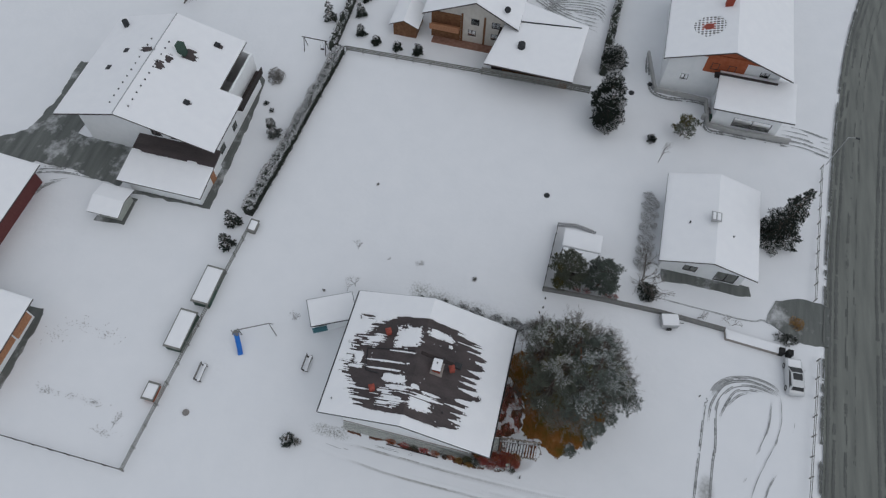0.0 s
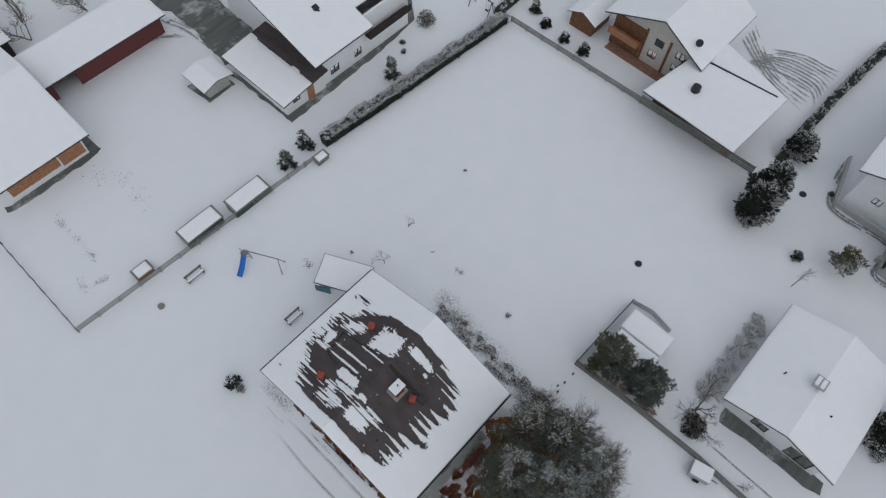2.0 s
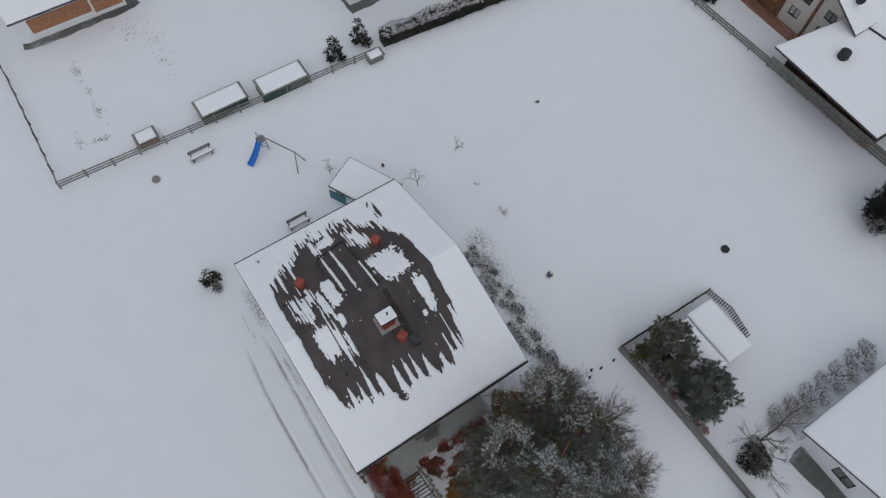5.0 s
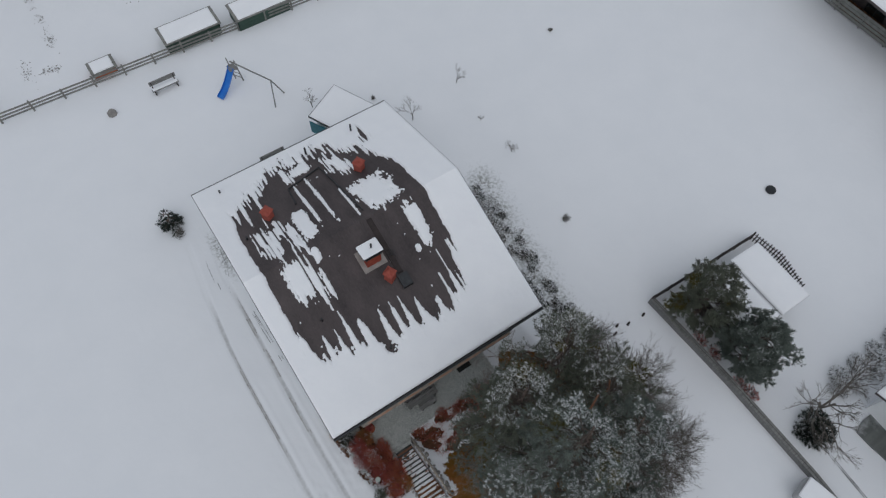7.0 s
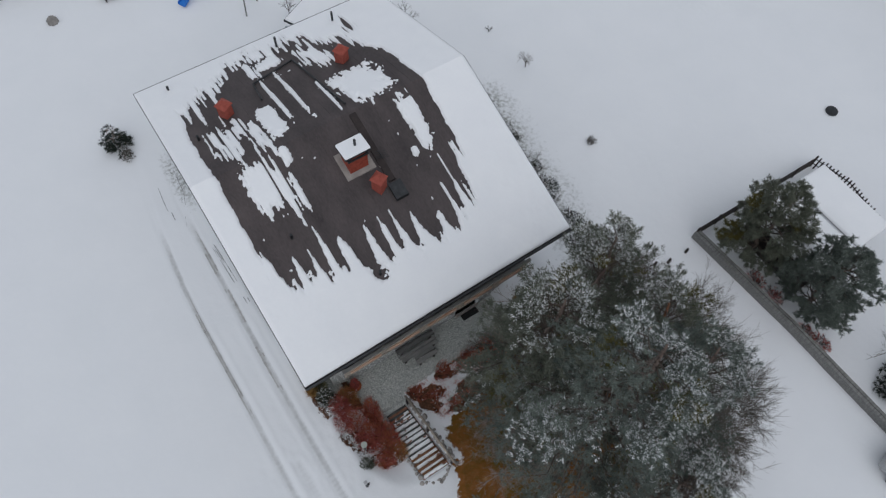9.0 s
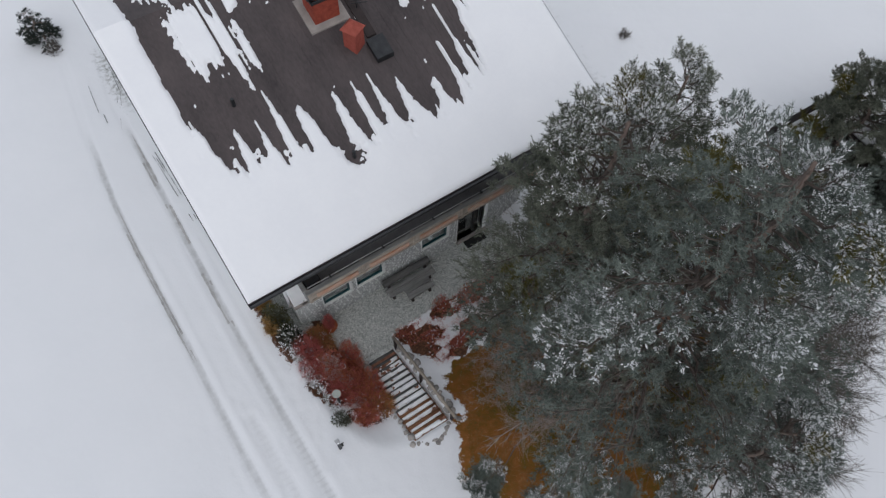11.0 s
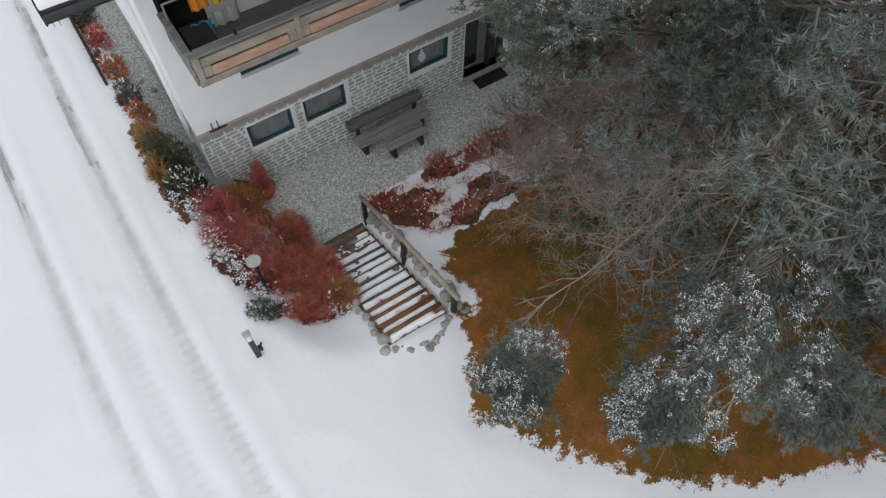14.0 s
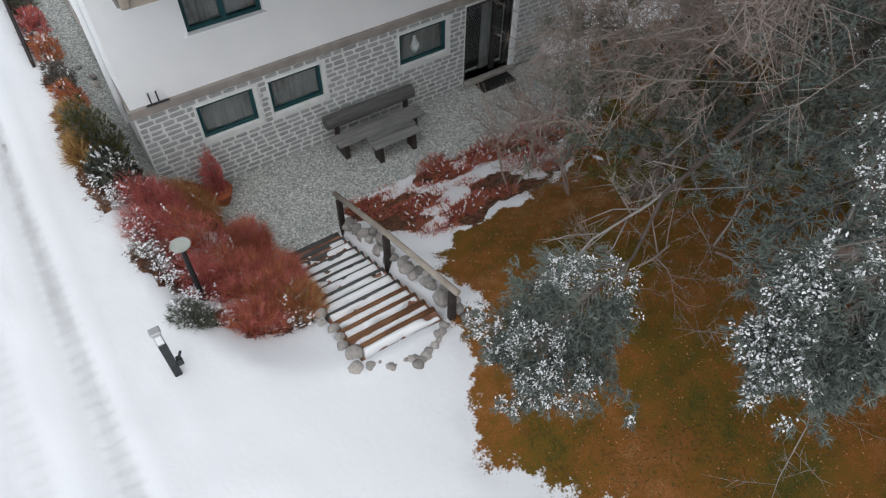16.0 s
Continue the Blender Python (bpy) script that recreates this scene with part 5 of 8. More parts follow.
def conifer(name, at, tall, radius, bare, label, tufts, rs, needle=NEEDLE, blade=(0.11, 0.016), per=20, snow=0.35, shape="pine", lean=(0, 0), trunk_r=0.2, group="", limbs=None, bark=BARK, twist=0.0):
    """A conifer: tapered bent trunk, limbs, a crown of needle tufts and snow resting on the upper sides."""
    root = thing(name, at, 0, label, "tree", group)
    n = 9
    pts = [(lean[0] * (k / n) ** 1.3 + 0.12 * math.sin(k * 1.3 + twist), lean[1] * (k / n) ** 1.3 + 0.12 * math.cos(k * 1.7 + twist) - 0.12, tall * k / n * 0.97 - (0.3 if k == 0 else 0)) for k in range(n + 1)]
    part("trunk", Geo().tube(pts, [trunk_r * (1.25 if k == 0 else 1 - 0.93 * k / n) for k in range(n + 1)], 9), bark, root, "", True)
    P = np.array(pts)

    def axis_at(z):
        return np.array([np.interp(z, P[:, 2], P[:, 0]), np.interp(z, P[:, 2], P[:, 1]), z])
    g = Geo()
    cs, ds, load, tint = [], [], [], []
    count = limbs or int(26 + tall * 2)
    specs = []
    for k in range(count):
        t = (k + 0.5) / count
        z = bare + (tall * 0.97 - bare) * t
        if shape == "spruce":
            reach = radius * (1 - t) ** 0.85 + 0.12
            rise, droop = -0.10, 0.10
        else:
            reach = radius * (0.55 + 0.55 * math.sin(math.pi * min(1, 0.15 + t * 0.9))) * (1 - 0.72 * t ** 2.5)
            rise, droop = 0.25 + 0.5 * t, 0.15
        specs.append((axis_at(z), k * 2.399 + rs.normal(0, 0.3), reach * rs.uniform(0.75, 1.15), rise, droop))
    weights = np.array([s[2] ** 1.6 for s in specs])
    weights /= weights.sum()
    for (o, az, reach, rise, droop), w in zip(specs, weights):
        line = np.array(limb_points(o, az, reach, rise, droop, rs))
        g.tube([tuple(p) for p in line], list(np.linspace(max(0.012, 0.014 + 0.010 * reach), 0.007, len(line))), 5)
        m = max(6, int(tufts * w))
        inner = 0.10 if shape == "spruce" else 0.22
        ahead = line[-1] - line[0]
        ahead = ahead / (np.linalg.norm(ahead) + 1e-9)
        sidev = np.array([-ahead[1], ahead[0], 0])
        sidev = sidev / (np.linalg.norm(sidev) + 1e-9)
        sprays = max(3, int(4 + reach * 5))
        for j in range(sprays):
            t0 = inner + (1 - inner) * (j + rs.random()) / sprays
            p0 = np.array([np.interp(t0, np.linspace(0, 1, len(line)), line[:, i]) for i in range(3)])
            s = (-1) ** j * rs.uniform(0.45, 1.0)
            fall = rs.normal(-0.12, 0.12) if shape == "spruce" else rs.normal(0.16, 0.22)
            w = ahead * rs.uniform(0.55, 1.0) + sidev * s + np.array([0, 0, fall])
            w = w / np.linalg.norm(w)
            ln = reach * (0.42 if shape != "spruce" else 0.36) * (1.25 - 0.8 * t0) * rs.uniform(0.7, 1.2) + 0.12
            if t0 > 0.93:
                w, ln = ahead + np.array([0, 0, fall * 0.6]), ln * 0.8
            k = max(2, int(m / sprays))
            tt = 0.18 + 0.82 * rs.random(k) ** 0.8
            jit = rs.normal(0, 1, (k, 3)) * np.array([1, 1, 0.55]) * ln * 0.13
            c = p0 + w * ln * tt[:, None] + jit
            cs.append(c)
            ds.append(np.tile(w * 0.9 + np.array([0, 0, 0.28 if shape != "spruce" else -0.02]), (k, 1)) + jit / (ln + 0.01) * 1.5)
            up = 0.35 * (p0[2] - bare) / (tall - bare) + 0.2 * t0
            load.append(np.full(k, vnoise(p0[0] * 0.8 + 7, p0[1] * 0.8 + p0[2] * 0.7, 91) + 0.35 * rs.random() + up))
            tint.append(np.full(k, vnoise(p0[0] * 0.7 + 3, p0[1] * 0.7 + p0[2] * 0.6, 95) + 0.15 * rs.random()))
            if reach > 0.9:
                g.rod(tuple(p0), tuple(p0 + w * ln * 0.9), 0.012, 0.004, 3)
    tagged(part("limb_work", g, bark, root), kind="stuff")
    c, d = np.concatenate(cs), np.concatenate(ds)
    long = 0.20 if shape != "spruce" else 0.13
    yellow = (np.concatenate(tint) > 0.86) & (shape != "spruce") & (needle is not SPRUCE)
    v, f = shoots(c[~yellow], d[~yellow], rs, per, long, blade[0], blade[1])
    part("crown", raw_mesh("crown", v, f, needle), needle, root, "dense needle crown")
    if yellow.any():
        v, f = shoots(c[yellow], d[yellow], rs, per, long, blade[0], blade[1])
        tagged(part("yellowed_foliage", raw_mesh("yellowed_foliage", v, f, OLIVE), OLIVE, root, "olive-yellow needle shoots"), kind="stuff")
    if snow:
        clump = np.concatenate(load) + 0.22 * rs.random(len(c))
        keep = clump > np.quantile(clump, 1 - snow)
        v, f = snow_lumps(c[keep], d[keep], rs, 10 if shape != "spruce" else 5, long * 1.1, 0.06 if needle is SPRUCE else 0.038)
        tagged(part("snow_load", raw_mesh("snow_load", v, f, SNOW), SNOW, root, "snow caught on the twigs"), kind="stuff")
    return root


def sticks(p0, p1, r0, r1):
    """Many thin three-sided twigs at once: vertices and quads."""
    p0, p1 = np.asarray(p0, float), np.asarray(p1, float)
    n = len(p0)
    f = rot_to(p1 - p0 + 1e-6)
    r0, r1 = np.broadcast_to(r0, n)[:, None, None], np.broadcast_to(r1, n)[:, None, None]
    ang = np.arange(3) * 2.0944
    ring = np.cos(ang)[None, :, None] * f[:, None, :, 0] + np.sin(ang)[None, :, None] * f[:, None, :, 1]
    v = np.concatenate([p0[:, None] + ring * r0, p1[:, None] + ring * r1], 1).reshape(-1, 3)
    k = np.arange(n)[:, None, None] * 6
    q = np.array([[i, (i + 1) % 3, 3 + (i + 1) % 3, 3 + i] for i in range(3)])[None]
    return v, (k + q).reshape(-1, 4)


def snow_streaks(c, d, rs, long, wide):
    """Small uneven ridges of snow lying along the upper side of shoots."""
    n = len(c)
    a = d / (np.linalg.norm(d, axis=1, keepdims=True) + 1e-9)
    a = a + rs.normal(0, 0.12, (n, 3))
    b = np.cross(np.array([[0, 0, 1.0]]) + rs.normal(0, 0.2, (n, 3)), a)
    b /= np.linalg.norm(b, axis=1, keepdims=True) + 1e-9
    l = long * rs.uniform(0.3, 1.0, (n, 1))
    w = wide * rs.uniform(0.5, 1.3, (n, 1))
    s = c + a * long * rs.uniform(0.0, 0.5, (n, 1)) + np.array([0, 0, wide * 0.35])
    up = np.array([0, 0, 1.0]) * w * 0.75
    v = np.stack([s, s + a * l * 0.45 + b * w, s + a * l, s + a * l * 0.5 - b * w, s + a * l * 0.3 + up, s + a * l * 0.75 + up * 0.8], 1).reshape(-1, 3)
    k = np.arange(n)[:, None, None] * 6
    f = np.array([[0, 1, 4], [1, 5, 4], [1, 2, 5], [2, 3, 5], [3, 4, 5], [3, 0, 4]])[None]
    return v, (k + f).reshape(-1, 3)


def fan(line, rs, reach, n2, flat, up, nodes, per_node, spread=0.5):
    """Branchlets fanned along the outer part of a limb and the shoot places on them."""
    line = np.asarray(line, float)
    tt = np.linspace(0, 1, len(line))
    ahead = line[-1] - line[-3]
    ahead /= np.linalg.norm(ahead) + 1e-9
    side = np.array([-ahead[1], ahead[0], 0.0])
    side /= np.linalg.norm(side) + 1e-9
    twig0, twig1, cs, ds = [], [], [], []
    for j in range(n2):
        t = 0.38 + 0.62 * (j + rs.random()) / n2
        p = np.array([np.interp(t, tt, line[:, i]) for i in range(3)])
        s = (-1) ** j * rs.uniform(0.35, 1.1) * (1.15 - 0.55 * t)
        w = ahead * rs.uniform(0.5, 1.0) + side * s + np.array([0, 0, up + rs.normal(0, flat)])
        w /= np.linalg.norm(w)
        ln = reach * (1.3 - 0.75 * t) * rs.uniform(0.6, 1.25)
        twig0.append(p)
        twig1.append(p + w * ln)
        u = rs.uniform(0.15, 1.0, nodes) ** 0.8
        u[0] = 1.0
        c = p + w * ln * u[:, None] + rs.normal(0, 1, (nodes, 3)) * ln * np.array([0.10, 0.10, 0.06])
        c = np.repeat(c, per_node, 0)
        cs.append(c)
        ds.append(w * 0.75 + rs.normal(0, spread, (len(c), 3)) + np.array([0, 0, 0.30 + up]))
    return twig0, twig1, np.concatenate(cs), np.concatenate(ds)


def pine(name, at, tall, radius, bare, label, rs, limbs=60, needle=None, snow=0.3, lean=(0, 0), trunk_r=0.2, bark=None, twist=0.0, dead=30, spreads=(), top=0.35, fork=None, group="pines by the house", yellow=0.05, lopside=(0.0, 0.0), bulk=1.0, haze=()):
    """A broad pine: bent trunk, limbs ending in fans of bottle-brush shoots, bare twiggy limbs below and snow on some of the fans."""
    needle, bark = needle or NEEDLE, bark or BARK
    root = thing(name, at, 0, label, "tree", group)
    n = 10
    P = np.array([(lean[0] * (k / n) ** 1.3 + 0.14 * math.sin(k * 1.3 + twist), lean[1] * (k / n) ** 1.3 + 0.14 * math.cos(k * 1.7 + twist) - 0.14, tall * k / n * 0.96 - (0.3 if k == 0 else 0)) for k in range(n + 1)])
    part("trunk", Geo().tube([tuple(p) for p in P], [trunk_r * (1.25 if k == 0 else 1 - 0.85 * k / n) for k in range(n + 1)], 10), bark, root, "", True)
    if fork:
        z0, end = fork
        o = np.array([np.interp(z0, P[:, 2], P[:, i]) for i in range(3)])
        e = np.array(end) - np.array(at)
        line = [o + (e - o) * t + np.array([0, 0, 0.5 * math.sin(math.pi * t)]) for t in np.linspace(0, 1, 7)]
        part("side_trunk", Geo().tube([tuple(p) for p in line], list(np.linspace(trunk_r * 0.75, 0.03, 7)), 9), BARK_RED, root, "forked reddish side trunk", True)

    def axis_at(z):
        return np.array([np.interp(z, P[:, 2], P[:, 0]), np.interp(z, P[:, 2], P[:, 1]), z])
    g = Geo()
    a0, a1, cs, ds, load, tint = [], [], [], [], [], []
    for k in range(limbs):
        t = (k + 0.5) / limbs
        z = bare + (tall * 0.95 - bare) * t
        prof = (0.72 + 0.28 * math.sin(math.pi * min(1, t * 1.5))) * (1 - (1 - top) * max(0, (t - 0.5) / 0.5) ** 2.2)
        az = k * 2.399 + rs.normal(0, 0.35)
        reach = radius * prof * rs.uniform(0.62, 1.12) * (1 + lopside[1] * math.cos(az - lopside[0]))
        line = np.array(limb_points(axis_at(z), az, reach, 0.10 + 0.55 * t, 0.12, rs, 6, 0.07))
        line[1:-1] += rs.normal(0, 0.07, (5, 3))
        g.tube([tuple(p) for p in line], list(np.linspace(0.016 + 0.012 * reach, 0.008, 7)), 5)
        b0, b1, c, d = fan(line, rs, 0.28 * reach + 0.22, int(5 + 3.6 * reach), 0.22, 0.16, 4, 4)
        a0 += b0
        a1 += b1
        cs.append(c)
        ds.append(d)
        w = line[-1] + np.array(at)
        load.append(vnoise(w[0] * 0.55 + 7, w[1] * 0.55 + w[2] * 0.4, 91) + 0.45 * rs.random() + 0.15 * rs.random(len(c)) + 1.0 * t)
        tint.append(np.full(len(c), rs.random()))
    c, d, ld = np.concatenate(cs), np.concatenate(ds), np.concatenate(load)
    tn = np.concatenate(tint)
    sn = ld > np.quantile(ld, 1 - snow)
    sv, sf = [], []
    if snow:
        v, f = snow_streaks(np.repeat(c[sn], 4, 0) + rs.normal(0, 0.02, (4 * int(sn.sum()), 3)), np.repeat(d[sn], 4, 0) + rs.normal(0, 0.25, (4 * int(sn.sum()), 3)), rs, 0.11, 0.0155)
        sv.append(v)
        sf.append(f)
    yl = tn < yellow
    nv, nf = shoots(c[~yl], d[~yl], rs, 19, 0.21, 0.075 * bulk, 0.0145 * bulk)
    # low spreading limbs that hang out over the lawn, each ending in a flat frosted fan
    for oz, way, pad, frost in spreads:
        line = np.array([axis_at(oz)] + [np.array(p) - np.array(at) for p in way])
        tt = np.linspace(0, 1, len(line))
        line = np.stack([np.interp(np.linspace(0, 1, 9), tt, line[:, i]) for i in range(3)], -1)
        line[1:-1] += rs.normal(0, 0.05, (7, 3))
        g.tube([tuple(p) for p in line], list(np.linspace(0.045, 0.008, 9)), 6)
        head = line[-1] - line[-2]
        head /= np.linalg.norm(head)
        tail = [line[-1] + head * pad * s - np.array([0, 0, 0.18 * pad * max(0, s) ** 2]) for s in np.linspace(-1.5, 0.55, 6)]
        b0, b1, pc, pd = fan(tail, rs, pad * 1.05, int(40 + 20 * pad), 0.07, -0.08, 11, 5, 0.42)
        a0 += b0
        a1 += b1
        pc = pc + rs.normal(0, 0.03, pc.shape)
        keep = vnoise(pc[:, 0] * 4 + 3, pc[:, 1] * 4, 99) > 0.22
        pc, pd = pc[keep], pd[keep]
        v, f = shoots(pc, pd, rs, 17, 0.085, 0.05, 0.0085)
        nf = np.concatenate([nf, f + len(nv)])
        nv = np.concatenate([nv, v])
        patch = vnoise(pc[:, 0] * 3.3 + 11, pc[:, 1] * 3.3, 97) + 0.12 * rs.random(len(pc)) + 0.45 * vnoise(pc[:, 0] * 11, pc[:, 1] * 11, 98)
        fr = patch > np.quantile(patch, 1 - frost)
        v, f = snow_streaks(np.repeat(pc[fr], 6, 0) + rs.normal(0, 0.016, (6 * int(fr.sum()), 3)), np.repeat(pd[fr], 6, 0) + rs.normal(0, 0.5, (6 * int(fr.sum()), 3)), rs, 0.034, 0.0078)
        sv.append(v)
        sf.append(f)
    part("crown", raw_mesh("crown", nv, nf, needle), needle, root, "dense needle crown")
    if yl.any():
        v, f = shoots(c[yl], d[yl], rs, 19, 0.21, 0.075 * bulk, 0.0145 * bulk)
        tagged(part("yellowed_foliage", raw_mesh("yellowed_foliage", v, f, OLIVE), OLIVE, root, "olive-yellow needle shoots"), kind="stuff")
    if sv:
        off = np.cumsum([0] + [len(v) for v in sv[:-1]])
        tagged(part("snow_load", raw_mesh("snow_load", np.concatenate(sv), np.concatenate([f + o for f, o in zip(sf, off)]), SNOW), SNOW, root, "snow caught on the twigs"), kind="stuff")
    v, f = sticks(a0, a1, 0.011, 0.004)
    tagged(part("branchlet_work", raw_mesh("branchlet_work", v, f, TWIG), TWIG, root), kind="stuff")
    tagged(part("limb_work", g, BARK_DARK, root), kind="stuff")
    # bare grey-brown limbs in the shade of the crown, with a haze of fine dead twigs
    if dead:
        g2 = Geo()
        lower = [(rs.uniform(0.25, 1.0) * (bare + 0.35 * (tall - bare)), az, radius * rs.uniform(0.45, 1.1) * (1 + 0.3 * math.cos(az - 3.7)), 14, TWIG_DEAD) for az in rs.uniform(0, 6.28, dead)]
        lower += [(z, az, reach, 60, TWIG_BROWN) for z, az, reach in haze]
        for material in {TWIG_DEAD: 1, TWIG_BROWN: 1} if haze else {TWIG_DEAD: 1}:
            p0, p1 = [], []
            for z, az, reach, many, colour in lower:
                if colour is not material:
                    continue
                line = np.array(limb_points(axis_at(z), az, reach, rs.uniform(-0.25, 0.2), 0.15, rs, 7, 0.08))
                line[1:] += rs.normal(0, 0.08, (7, 3))
                g2.tube([tuple(p) for p in line], list(np.linspace(0.016 if many < 20 else 0.009, 0.003, 8)), 5)
                way = (line[-1] - line[0]) / np.linalg.norm(line[-1] - line[0])
                for j in range(many):
                    t = rs.uniform(0.25, 1.0)
                    q = np.array([np.interp(t, np.linspace(0, 1, 8), line[:, i]) for i in range(3)])
                    w = way * 0.4 + rs.normal(0, 0.6, 3)
                    e = q + w * rs.uniform(0.2, 0.55)
                    p0.append(q)
                    p1.append(e)
                    tw = q + (e - q) * rs.uniform(0.2, 1.0, (9, 1))
                    p0 += list(tw)
                    p1 += list(tw + (w * 0.4 + rs.normal(0, 0.6, (9, 3))) * rs.uniform(0.10, 0.30, (9, 1)))
            v, f = sticks(p0, p1, 0.0034, 0.0014)
            tagged(part("dead_twig_work", raw_mesh("dead_twig_work", v, f, material), material, root, "fine dead twigs"), kind="stuff")
        tagged(part("dead_limb_work", g2, TWIG_DEAD, root, "pale bare dead branches"), kind="stuff")
    return root


def birch(at, tall, radius, label, rs, limbs=26, group="bare birches by the pines"):
    """A leafless birch: slim trunk, rising limbs and a rounded cloud of very fine frosted twigs."""
    root = thing("birch_tree", at, 0, label, "tree", group)
    part("trunk", Geo().tube([(0.08 * math.sin(k), 0.08 * math.cos(k * 1.4), tall * 0.8 * k / 6 - 0.2) for k in range(7)], list(np.linspace(0.10, 0.02, 7)), 8), TWIG, root, "", True)
    g = Geo()
    p0, p1 = [], []
    for k in range(limbs):
        t = (k + 0.5) / limbs
        z = tall * (0.18 + 0.5 * t)
        reach = radius * (1 - 0.75 * t ** 2) * rs.uniform(0.75, 1.1)
        line = np.array(limb_points((0, 0, z), k * 2.399 + rs.normal(0, 0.3), reach, 0.75 + 0.9 * t, 0.25, rs, 6, 0.06))
        g.tube([tuple(p) for p in line], list(np.linspace(0.022, 0.005, 7)), 5)
        way = (line[-1] - line[0]) / np.linalg.norm(line[-1] - line[0])
        for j in range(34):
            u = rs.uniform(0.25, 1.0)
            q = np.array([np.interp(u, np.linspace(0, 1, 7), line[:, i]) for i in range(3)])
            w = way * 0.8 + rs.normal(0, 0.5, 3)
            e = q + w * rs.uniform(0.3, 0.75)
            p0.append(q)
            p1.append(e)
            tw = q + (e - q) * rs.uniform(0.25, 1.0, (10, 1))
            p0 += list(tw)
            p1 += list(tw + (w * 0.7 + rs.normal(0, 0.45, (10, 3))) * rs.uniform(0.12, 0.36, (10, 1)))
    tagged(part("limb_work", g, TWIG, root), kind="stuff")
    v, f = sticks(p0, p1, 0.0052, 0.0022)
    tagged(part("twig_work", raw_mesh("twig_work", v, f, TWIG), TWIG, root, "fine grey twigs"), kind="stuff")
    a, b = np.array(p0), np.array(p1)
    keep = (rs.random(len(a)) < 0.30) & (vnoise(a[:, 0] * 1.3 + at[0], a[:, 1] * 1.3 + a[:, 2], 93) > 0.38)
    v, f = snow_streaks(a[keep], (b - a)[keep], rs, 0.14, 0.011)
    tagged(part("snow_load", raw_mesh("snow_load", v, f, SNOW), SNOW, root, "frost caught on the twigs"), kind="stuff")
    return root


def bare_plant(name, at, tall, spread, label, rs, levels=4, stems=1, material=TWIG, trunk_r=0.06, category="tree", snow=0.0, group=""):
    """A leafless tree or shrub of forking twigs."""
    root = thing(name, at, 0, label, category, group)
    g = Geo()
    tips = []

    def grow(p, d, l, r, lev):
        q = p + d * l
        mid = p + d * l * 0.5 + rs.normal(0, 0.04 * l, 3)
        if lev <= 1:
            g.twig(p, q, r, r * 0.6)
        else:
            g.tube([tuple(p), tuple(mid), tuple(q)], [r, r * 0.85, r * 0.65], 5 if r > 0.02 else 3)
        if lev == 0:
            tips.append(q)
            return
        for _ in range(3 if lev > 1 else 4):
            nd = d + rs.normal(0, spread, 3) + np.array([0, 0, 0.12])
            nd /= np.linalg.norm(nd)
            grow(p + d * l * rs.uniform(0.55, 1.0), nd, l * rs.uniform(0.55, 0.8), r * 0.6, lev - 1)
    for s in range(stems):
        d = np.array([0, 0, 1.0]) + (rs.normal(0, spread * (0.9 if stems > 1 else 0.15), 3))
        d /= np.linalg.norm(d)
        grow(np.array([0, 0, -0.1]), d, tall * 0.36, trunk_r, levels)
    tagged(part("branch_work", g, material, root), kind="stuff")
    if snow and tips:
        c = np.array(tips)
        c = c[rs.random(len(c)) < snow]
        v, f = snow_lumps(c, np.tile(np.array([[0.5, 0, 0.2]]), (len(c), 1)), rs, 2, 0.04, 0.02)
        tagged(part("snow_load", raw_mesh("snow_load", v, f, SNOW), SNOW, root), kind="stuff")
    return root


def bush(name, at, size, label, rs, material, tufts=160, per=10, blade=(0.16, 0.03), upright=0.5, snow=0.0, category="shrub", group="", material2=None, rise=True, flake=0.0):
    """A dense shrub: twig tufts over an uneven dome, with a few woody stems inside."""
    root = thing(name, at, 0, label, category, group)
    u = rs.normal(0, 1, (tufts, 3))
    u /= np.linalg.norm(u, axis=1, keepdims=True)
    u[:, 2] = np.abs(u[:, 2]) * 0.95 + 0.05
    rad = (rs.random((tufts, 1)) ** 0.45) * (0.8 + 0.4 * vnoise(u[:, :1] * 2.1 + 5, u[:, 1:2] * 2.1, 13))
    c = u * rad * np.array(size)
    if rise:
        c[:, 2] += lie(at[0] + c[:, 0], at[1] + c[:, 1]) - at[2]
    d = u * 0.7 + np.array([0, 0, upright])
    g = Geo()
    for k in range(0, tufts, max(1, tufts // 30)):
        g.rod((c[k][0] * 0.2, c[k][1] * 0.2, -0.15), tuple(c[k]), 0.016, 0.005, 4)
    tagged(part("stem_work", g, TWIG, root), kind="stuff")
    half = tufts if material2 is None else tufts // 2
    v, f = blades(c[:half], d[:half], rs, per, blade[0], blade[1], 0.5)
    tagged(part("foliage", raw_mesh("foliage", v, f, material), material, root), kind="stuff")
    if material2 is not None:
        v, f = blades(c[half:], d[half:], rs, per, blade[0], blade[1], 0.5)
        tagged(part("foliage", raw_mesh("foliage", v, f, material2), material2, root), kind="stuff")
    if snow:
        keep = rs.random(tufts) < snow
        v, f = snow_lumps(c[keep] + np.array([0, 0, blade[0] * 0.4]), d[keep], rs, 7, blade[0], flake or min(0.026, blade[0] * 0.2))
        tagged(part("snow_load", raw_mesh("snow_load", v, f, SNOW), SNOW, root), kind="stuff")
    return root


RS = np.random.RandomState(11)

